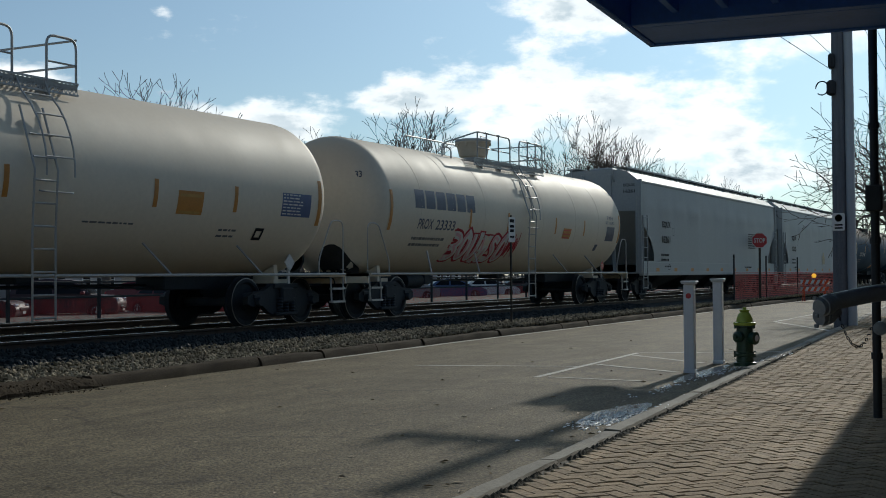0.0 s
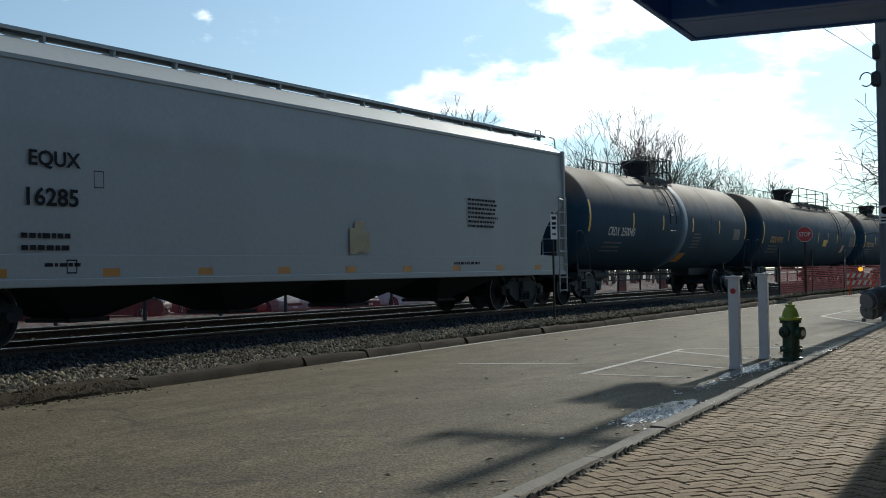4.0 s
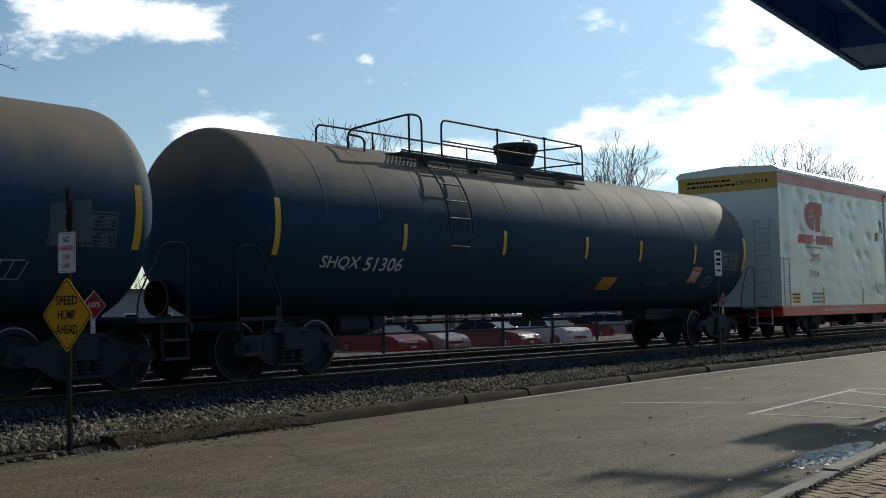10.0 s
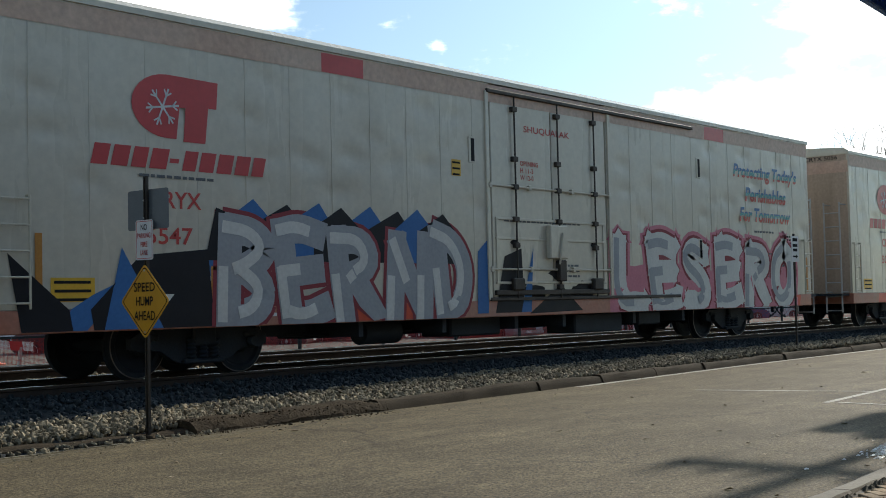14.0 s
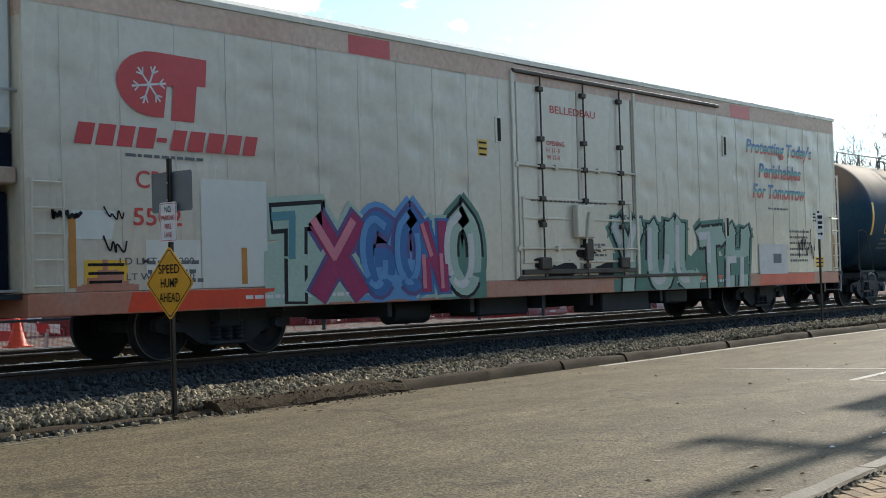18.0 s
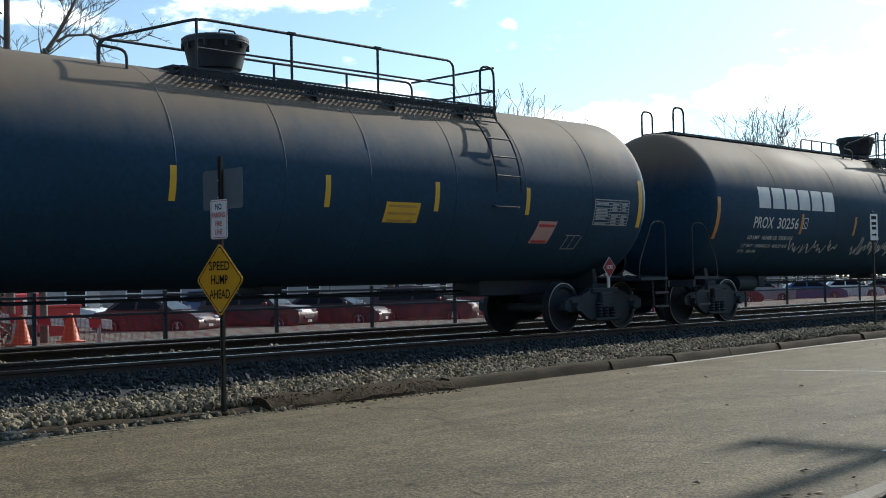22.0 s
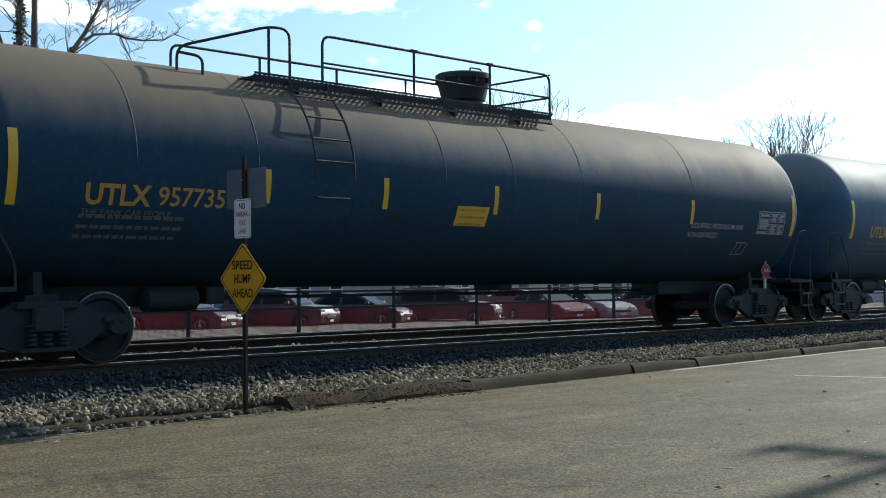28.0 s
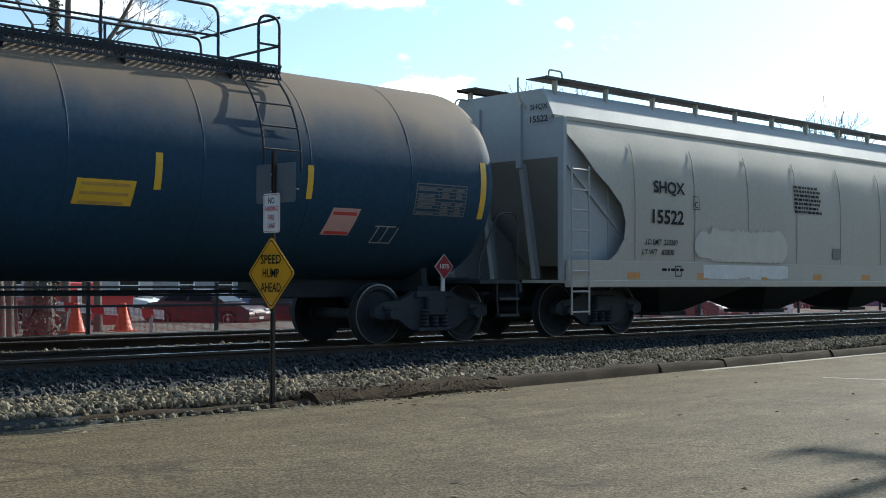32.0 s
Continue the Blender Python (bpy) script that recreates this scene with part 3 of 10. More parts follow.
WALLGREY = material("grey_siding", (0.27, 0.27, 0.29), 0.7, vary=0.1, scale=1, fine=15, bump=0.1, streak=(0.3, 0.3, 6))
WALLTAN = material("tan_siding", (0.45, 0.38, 0.30), 0.7, vary=0.1, scale=1, fine=15, bump=0.1, streak=(0.3, 0.3, 6))
ROOFING = material("grey_shingles", (0.12, 0.115, 0.11), 0.9, vary=0.25, scale=3, fine=12, bump=0.4)
BARK = material("grey_brown_bark", (0.15, 0.12, 0.10), 0.9, vary=0.3, scale=3, fine=20, bump=0.4)
IVY = material("dark_ivy_leaf", (0.025, 0.045, 0.02), 0.5, vary=0.25, scale=3, fine=20, bump=0.1)
island_tint(IVY, 0.6, 1.4)
AMBER = material("amber_lens", (0.8, 0.35, 0.03), 0.3, vary=0.1, scale=3, fine=20, bump=0.0)
_b = AMBER.node_tree.nodes["Principled BSDF"]
_b.inputs["Emission Color"].default_value, _b.inputs["Emission Strength"].default_value = (1.0, 0.45, 0.05, 1), 1.5
# Darker copy of the ballast; its colour carries the train's shade.
GRAVELDARK = material("shade_black_ballast_stone", (0.021, 0.030, 0.034), 0.8, vary=0.3, scale=6, fine=30, bump=0.5)
SILLFADE = material("faded_red_sill_paint", (0.42, 0.15, 0.09), 0.5, vary=0.25, scale=2, fine=14, bump=0.05, tint=(0.40, 0.28, 0.22))
KERBSTONE = material("weathered_brown_kerb", (0.058, 0.044, 0.029), 0.92, spec=0.08, vary=0.3, scale=2.0, fine=40, bump=0.6, tint=(0.030, 0.025, 0.019), rnd=0.15)
MOSS = material("dark_soil_and_moss", (0.035, 0.034, 0.02), 0.95, vary=0.3, scale=8, fine=40, bump=0.5)
SAND = material("yellowish_sand_drift", (0.20, 0.175, 0.12), 0.95, vary=0.3, scale=3, fine=60, bump=0.3)
CONDUIT = material("pale_grey_conduit", (0.36, 0.39, 0.43), 0.45, vary=0.12, scale=2, fine=30, bump=0.03)


# ---------------------------------------------------------------- ground, road, tracks
RAIL_Z, TRACK_1, TRACK_2 = 0.51, 14.85, 19.1
LOT_Z = -0.30


def sheet(name, corners, mat, label, nx=1, ny=1, thick=0.0):
    """A four-cornered slab; corners run round."""
    mb = MB()
    a, b, c, e = [Vector(p) for p in corners]
    vs = [a.lerp(b, i / nx).lerp(e.lerp(c, i / nx), j / ny) for j in range(ny + 1) for i in range(nx + 1)]
    fs = [(j * (nx + 1) + i, j * (nx + 1) + i + 1, (j + 1) * (nx + 1) + i + 1, (j + 1) * (nx + 1) + i) for j in range(ny) for i in range(nx)]
    mb.add(vs, fs)
    if thick:
        lo = [Vector(p) - Vector((0, 0, thick)) for p in (a, b, c, e)]
        mb.add([a, b, c, e] + lo, [(4, 5, 1, 0), (5, 6, 2, 1), (6, 7, 3, 2), (7, 4, 0, 3), (7, 6, 5, 4)])
    ob = new(name, mb.mesh(name, mat))
    return tagged(ob, label, name.split("_")[0], kind="structure")


def kerb_y(x):
    """The pavement's kerb line along the building side of the road."""
    return 2.97 + 0.0833 * x


def far_kerb_y(x):
    """The kerb between road and ballast."""
    return 11.0 + 0.048 * min(x, 24) + 0.016 * max(0.0, x - 24)


sheet("ground", [(-900, -900, -0.06), (1800, -900, -0.06), (1800, 1400, -0.06), (-900, 1400, -0.06)], SOIL, "bare winter ground reaching the horizon")


def build_road():
    mb = MB()
    xs = [-40 + 4 * i for i in range(16)] + [24] + [28 + 6 * i for i in range(18)]
    rows = 5
    vs = [(x, kerb_y(x) - 0.1 + (far_kerb_y(x) + 0.2 - kerb_y(x)) * j / rows, 0.0) for x in xs for j in range(rows + 1)]
    k = rows + 1
    mb.add(vs, [(i * k + j, (i + 1) * k + j, (i + 1) * k + j + 1, i * k + j + 1) for i in range(len(xs) - 1) for j in range(rows)])
    tagged(new("road", mb.mesh("road", ASPHALT)), "worn brown-grey asphalt lane beside the tracks", "road", kind="structure")


build_road()


def build_bed():
    mb = MB()
    prof = [(11.78, -0.03), (12.3, 0.12), (13.2, 0.30), (13.7, 0.36), (16.2, 0.36), (17.0, 0.33), (18.0, 0.36), (20.4, 0.36), (21.2, 0.40), (21.6, 0.40)]
    xs = [-60 + 4 * i for i in range(70)] + [260, 400]
    vs = [(x, y + (far_kerb_y(x) - 11.6 if y < 12.5 else 0), z) for x in xs for y, z in prof]
    k = len(prof)
    mb.add(vs, [(i * k + j, (i + 1) * k + j, (i + 1) * k + j + 1, i * k + j + 1) for i in range(len(xs) - 1) for j in range(k - 1)])
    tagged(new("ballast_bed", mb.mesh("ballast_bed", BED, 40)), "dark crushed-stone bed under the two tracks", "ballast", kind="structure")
    mb = MB()
    prof = [(21.6, 0.05), (21.6, 0.44), (22.2, 0.40), (36.0, LOT_Z), (80.0, LOT_Z)]
    xs = [-60 + 20 * i for i in range(12)]
    k = len(prof)
    mb.add([(x, y, z) for x in xs for y, z in prof], [(i * k + j, (i + 1) * k + j, (i + 1) * k + j + 1, i * k + j + 1) for i in range(len(xs) - 1) for j in range(k - 1)])
    tagged(new("parking_lot", mb.mesh("parking_lot", LOT, 20)), "sunlit pale asphalt car park behind the tracks", "car park", kind="structure")


build_bed()
RAIL_PROFILE = [(-0.07, 0), (0.07, 0), (0.07, 0.012), (0.012, 0.03), (0.009, 0.125), (0.036, 0.137), (0.036, 0.165), (0.03, 0.172), (-0.03, 0.172), (-0.036, 0.165), (-0.036, 0.137), (-0.009, 0.125), (-0.012, 0.03), (-0.07, 0.012)]


def build_track(y, name):
    tr = root(name, pose(0, y, RAIL_Z - 0.175), "railway track with worn shiny rails on dark ties", "railway track", kind="structure")
    for s in (-1, 1):
        mb = MB().prism([(p[0] + s * 0.753, p[1]) for p in RAIL_PROFILE], "x", -60, 330)
        r = part("rail", mb, RAILSIDE, tr, "rust-brown steel rail")
        mb = MB().box(-60, s * 0.753 - 0.029, 0.1722, 330, s * 0.753 + 0.029, 0.1752)
        part("running_surface", mb, RAILTOP, r, "polished bright rail top")
    tie = kept("tie", "tie", TIE, lambda m: m.box(-0.115, -1.3, -0.16, 0.115, 1.3, 0.0, 0.012))
    for i in range(110):
        piece("tie", tie, tr, at=pose(-12 + i * 0.51 + random.uniform(-0.02, 0.02), random.uniform(-0.03, 0.03), random.uniform(-0.012, -0.002), 0, 0, random.uniform(-1, 1)))


build_track(TRACK_1, "track_1")
build_track(TRACK_2, "track_2")


# ---------------------------------------------------------------- the train
TRAIN = []   # (thing, x at 16 s)
WHEELSETS = {1: [], -1: []}
ZC, RT = 2.49, 1.55   # tank axis above the rail, tank radius
SIDE = 1.55           # half width of the box-shaped cars


def build_truck(car, x):
    """A two-axle truck under a car, at x along it."""
    tk = piece("truck", kept("bolster", "truck", UNDER, lambda m: (
        m.box(-0.2, -1.15, 0.42, 0.2, 1.15, 0.72, 0.03), m.lathe([(0.70, 0.36), (0.82, 0.36)], 18, "z"),
        m.box(-0.32, -0.5, 0.36, 0.32, 0.5, 0.46, 0.02))), car, "cast steel truck bolster", pose(x, 0, 0))

    def frame_side(m):
        arch = [(-1.18, 0.56), (-1.18, 0.42), (-1.02, 0.37), (-0.72, 0.38), (-0.50, 0.24), (-0.36, 0.20), (0.36, 0.20), (0.50, 0.24), (0.72, 0.38), (1.02, 0.37), (1.18, 0.42), (1.18, 0.56),
                (1.02, 0.64), (0.70, 0.66), (0.50, 0.74), (0.40, 0.80), (-0.40, 0.80), (-0.50, 0.74), (-0.70, 0.66), (-1.02, 0.64)]
        m.prism(arch, "y", -0.06, 0.06)
        m.box(-0.36, -0.13, 0.18, 0.36, 0.08, 0.25, 0.02)
        m.box(-0.40, -0.10, 0.70, 0.40, 0.06, 0.80, 0.02)
        for s in (-1, 1):
            m.lathe([(-0.15, 0.02), (-0.15, 0.07), (-0.12, 0.085), (0.10, 0.09)], 14, "y", (s * 0.889, 0, 0.46))
            m.box(s * 0.889 - 0.14, -0.09, 0.52, s * 0.889 + 0.14, 0.09, 0.60, 0.015)

    def coil(m):
        m.lathe([(0.25 + 0.028 * i, 0.078 if i % 2 else 0.055) for i in range(11)], 10, "z", (0, -0.075, 0))
    for s in (-1, 1):
        sf = piece("side_frame", kept("side_frame", "side_frame", UNDER, frame_side, 35), tk, at=pose(0, s * 1.0, 0, 0, 0, 0 if s < 0 else 180))
        for k in (-0.2, 0.0, 0.2):
            piece("spring", kept("spring", "spring", UNDER, coil, 35), sf, at=pose(k, 0, 0))

    def wheels(m):
        m.lathe([(-0.95, 0.07), (-0.8, 0.08), (-0.7, 0.085), (0.7, 0.085), (0.8, 0.08), (0.95, 0.07)], 12, "y")
        for s in (-1, 1):
            prof = [(0.82, 0.06), (0.82, 0.14), (0.775, 0.17), (0.765, 0.34), (0.805, 0.375), (0.805, 0.435), (0.80, 0.452), (0.70, 0.458), (0.69, 0.482), (0.665, 0.482), (0.66, 0.38), (0.70, 0.34), (0.72, 0.17), (0.66, 0.13), (0.66, 0.06)]
            m.lathe([(s * a, r) for a, r in prof], 40, "y")
        for s in (-1, 1):
            for k in range(3):
                t = k * 2.1
                m.lathe([(s * 0.955, 0.014), (s * 0.965, 0.014)], 6, "y", (0.045 * math.cos(t), 0, 0.045 * math.sin(t)))
    key = "wheels"
    if key not in KEPT:
        me = kept(key, "wheelset", WHEEL, wheels, 40)
        me.materials.append(RIM)
        for p in me.polygons:
            c = p.center
            r = math.hypot(c.x, c.z)
            if r > 0.425 and abs(c.y) > 0.796:
                p.material_index = 1
    for s in (-1, 1):
        ws = piece("wheelset", KEPT[key], tk, "", pose(s * 0.889, 0, 0.457))
        WHEELSETS[s].append(ws)

    def brake(m):
        for s in (-1, 1):
            m.tube([(s * 0.3, -0.8, 0.45), (s * 0.3, 0.8, 0.45)], 0.04, 6)
            for q in (-0.74, 0.74):
                m.box(s * 0.36 - 0.05, q - 0.05, 0.33, s * 0.36 + 0.05, q + 0.05, 0.60, 0.015)
    piece("brake_beam", kept("brake", "brake_beam", UNDER, brake), tk)
    return tk


def build_coupler(car, x, s):
    def shape(m):
        m.box(-0.55, -0.09, 0.76, 0.0, 0.09, 0.96, 0.02)
        m.prism([(-0.02, -0.16), (0.22, -0.20), (0.34, -0.14), (0.30, -0.02), (0.16, 0.02), (0.30, 0.10), (0.28, 0.17), (0.05, 0.17), (-0.02, 0.1)], "z", 0.72, 1.0)
        m.box(0.02, -0.04, 0.5, 0.1, 0.04, 0.74, 0.01)

    def hose(m):
        m.tube(bend([(-0.6, -0.35, 0.72), (-0.35, -0.36, 0.50), (0.2, -0.3, 0.36), (0.34, -0.2, 0.42)], 0.2), 0.022, 6)

    def lever(m):
        m.tube(bend([(-0.2, -1.3, 0.62), (-0.2, -1.28, 0.9), (-0.15, -0.2, 0.9), (0.05, -0.02, 1.02)], 0.1), 0.014, 6)
    m = pose(x - s * 0.34, 0, 0, 0, 0, 0 if s > 0 else 180)
    c = piece("coupler", kept("coupler", "coupler", UNDER, shape, 30), car, "", m)
    piece("air_hose", kept("hose", "air_hose", BLACKIRON, hose, 40), c)
    piece("uncoupling_lever", kept("lever", "uncoupling_lever", BLACKIRON, lever, 40), c)


# ---- flat marks on curved or straight sides
def on_tank(u, v, d=0.004):
    """u along the car, v the height above the rail on the near flank of a tank."""
    a = (v - ZC) / RT
    return (u, -(RT + d) * math.cos(a), ZC + (RT + d) * math.sin(a))


def on_side(u, v, d=0.004):
    return (u, -SIDE - d, v)


def grid_rect(mb, u0, v0, u1, v1, onto, d=0.004, skew=0.0, n=6):
    n = n if onto is on_tank else 1
    vs = []
    for j in range(n + 1):
        v = v0 + (v1 - v0) * j / n
        sk = skew * (v - v0)
        vs += [onto(u0 + sk, v, d), onto(u1 + sk, v, d)]
    mb.add(vs, [(2 * j, 2 * j + 1, 2 * j + 3, 2 * j + 2) for j in range(n)])


def mark(name, car, rects, mat, onto, label="", d=0.004, skew=0.0):
    mb = MB()
    for r in rects:
        grid_rect(mb, *r, onto, d, skew)
    ob = piece(name, mb.raw(name, mat), car, label)
    if len(rects) > 4:
        ob["kind"] = "stuff"
    return ob


def frame_rects(u0, v0, u1, v1, w=0.02):
    return [(u0, v0, u1, v0 + w), (u0, v1 - w, u1, v1), (u0, v0 + w, u0 + w, v1 - w), (u1 - w, v0 + w, u1, v1 - w)]


GLYPHS = {}


def letters(text, bold=0.012):
    """Outline of a word in the built-in font, in a unit box."""
    if (text, bold) not in GLYPHS:
        cu = bpy.data.curves.new("word", "FONT")
        cu.body, cu.resolution_u, cu.offset = text, 3, bold
        ob = bpy.data.objects.new("word", cu)
        me = ob.to_mesh()
        vs, fs = [tuple(v.co) for v in me.vertices], [tuple(p.vertices) for p in me.polygons]
        ob.to_mesh_clear()
        bpy.data.objects.remove(ob)
        bpy.data.curves.remove(cu)
        x0, x1 = min(v[0] for v in vs), max(v[0] for v in vs)
        y0, y1 = min(v[1] for v in vs), max(v[1] for v in vs)
        GLYPHS[text, bold] = ([((v[0] - x0) / (x1 - x0), (v[1] - y0) / (y1 - y0)) for v in vs], fs)
    return GLYPHS[text, bold]


def word(name, car, text, u0, v0, w, h, mat, onto, label="", d=0.005, slant=0.0, second=None, split=0.5, third=None, low=0.0, bold=0.012):
    """Readable lettering laid on a side; second colours the lower part of it."""
    vs, fs = letters(text, bold)
    bm = bmesh.new()
    bv = [bm.verts.new((u0 + (x + slant * y * h / w) * w, y * h, 0)) for x, y in vs]
    for f in fs:
        if len(set(f)) > 2:
            try:
                bm.faces.new([bv[i] for i in f])
            except ValueError:
                pass
    cuts = [h * k / 6 for k in range(1, 6)] if (onto is on_tank and h > 0.15) else []
    if second:
        cuts += [h * split] + ([h * low] if third else [])
    for c in cuts:
        bmesh.ops.bisect_plane(bm, geom=bm.verts[:] + bm.edges[:] + bm.faces[:], plane_co=(0, c, 0), plane_no=(0, 1, 0))
    if second:
        for f in bm.faces:
            q = f.calc_center_median().y
            f.material_index = 2 if third and q < h * low else 1 if q < h * split else 0
    for v in bm.verts:
        v.co = onto(v.co.x, v0 + v.co.y, d)
    me = bpy.data.meshes.new(name)
    bm.to_mesh(me)
    bm.free()
    me.materials.append(mat)
    for m in (second, third):
        if m:
            me.materials.append(m)
    return piece(name, me, car, label)


def bars(rows, u0, v1, w, pitch, h, seed):
    """Rows of short dashes standing for writing too small to read."""
    rng, res = random.Random(seed), []
    for r in range(rows):
        u = u0
        while u < u0 + w * (0.75 + 0.25 * rng.random()):
            l = rng.uniform(0.05, 0.16)
            res.append((u, v1 - r * pitch - h, min(u + l, u0 + w), v1 - r * pitch))
            u += l + 0.03
    return res


def name_blocks(car, label, u0, v0, w, h, n, mat, onto, gap=0.16):
    """A company name as plain solid blocks, one for each letter."""
    k = w / n
    for i in range(n):
        p = mark("name_block", car, [(u0 + i * k, v0, u0 + i * k + k * (1 - gap), v0 + h)], mat, onto, label)
        label = ""
    return p


def ribbon(mb, pts, w, onto, d):
    pts = [Vector((p[0], p[1], 0)) for p in pts]
    L, R = [], []
    for i, p in enumerate(pts):
        a, b = pts[max(0, i - 1)], pts[min(len(pts) - 1, i + 1)]
        t = (b - a).normalized()
        nrm = Vector((-t.y, t.x, 0)) * w / 2
        if i == 0:
            p = p - t * w * 0.3
        if i == len(pts) - 1:
            p = p + t * w * 0.3
        L.append(p + nrm)
        R.append(p - nrm)
    vs = [onto(q.x, q.y, d) for q in L] + [onto(q.x, q.y, d) for q in R]
    n = len(pts)
    mb.add(vs, [(i, i + 1, n + i + 1, n + i) for i in range(n - 1)])


def rounded(pts, times=2):
    """Cuts the corners of a polyline so that it runs in smooth curves."""
    for _ in range(times):
        if len(pts) < 3:
            break
        res = [pts[0]]
        for a, b in zip(pts, pts[1:]):
            res += [(a[0] * 0.75 + b[0] * 0.25, a[1] * 0.75 + b[1] * 0.25), (a[0] * 0.25 + b[0] * 0.75, a[1] * 0.25 + b[1] * 0.75)]
        pts = res + [pts[-1]]
    return [pts[0], ((pts[0][0] + pts[-1][0]) / 2, (pts[0][1] + pts[-1][1]) / 2), pts[-1]] if len(pts) == 2 else pts


STROKES = [
    [[(0.15, 0), (0.12, 1)], [(0.12, 0.95), (0.6, 0.9), (0.85, 0.72), (0.5, 0.52), (0.15, 0.5)], [(0.4, 0.5), (0.85, 0.3), (0.7, 0.05), (0.15, 0.04)]],
    [[(0.18, 0.0), (0.14, 1.0)], [(0.15, 0.93), (0.5, 0.98), (0.9, 0.9)], [(0.18, 0.5), (0.8, 0.54)], [(0.18, 0.06), (0.5, 0.02), (0.92, 0.1)]],
    [[(0.12, 0), (0.1, 1)], [(0.1, 0.95), (0.7, 0.92), (0.85, 0.65), (0.2, 0.5)], [(0.45, 0.5), (0.9, 0.0)]],
    [[(0.1, 0), (0.15, 0.98)], [(0.15, 0.95), (0.8, 0.05)], [(0.85, 0), (0.9, 1.0)]],
    [[(0.05, 0.95), (0.5, 0.1)], [(0.95, 0.98), (0.5, 0.1)]],
    [[(0.05, 0.9), (0.95, 0.95)], [(0.5, 0.9), (0.45, 0.0)]],
    [[(0.85, 0.85), (0.4, 1.0), (0.12, 0.75), (0.8, 0.4), (0.7, 0.05), (0.1, 0.1)]],
    [[(0.1, 0.95), (0.15, 0.2), (0.5, 0.02), (0.85, 0.2), (0.88, 1.0)]],
    [[(0.1, 0), (0.45, 1.0)], [(0.45, 1.0), (0.9, 0)], [(0.25, 0.35), (0.75, 0.38)]],
    [[(0.2, 1.0), (0.15, 0.06), (0.9, 0.08)]],
    [[(0.12, 0), (0.15, 1)], [(0.85, 0), (0.88, 1)], [(0.15, 0.5), (0.85, 0.52)]],
    [[(0.05, 1.0), (0.92, 0.0)], [(0.92, 1.0), (0.05, 0.0)]],
    [[(0.5, 1.0), (0.12, 0.8), (0.1, 0.25), (0.5, 0.0), (0.88, 0.22), (0.88, 0.8), (0.5, 1.0)]],
    [[(0.88, 0.85), (0.5, 1.0), (0.12, 0.75), (0.12, 0.25), (0.5, 0.0), (0.86, 0.2), (0.86, 0.45), (0.55, 0.45)]],
    [[(0.1, 1.0), (0.5, 0.5)], [(0.9, 1.0), (0.5, 0.5), (0.35, 0.0)]],
    [[(0.15, 0), (0.12, 1)], [(0.12, 0.96), (0.6, 0.9), (0.88, 0.55), (0.65, 0.1), (0.15, 0.04)]],
]


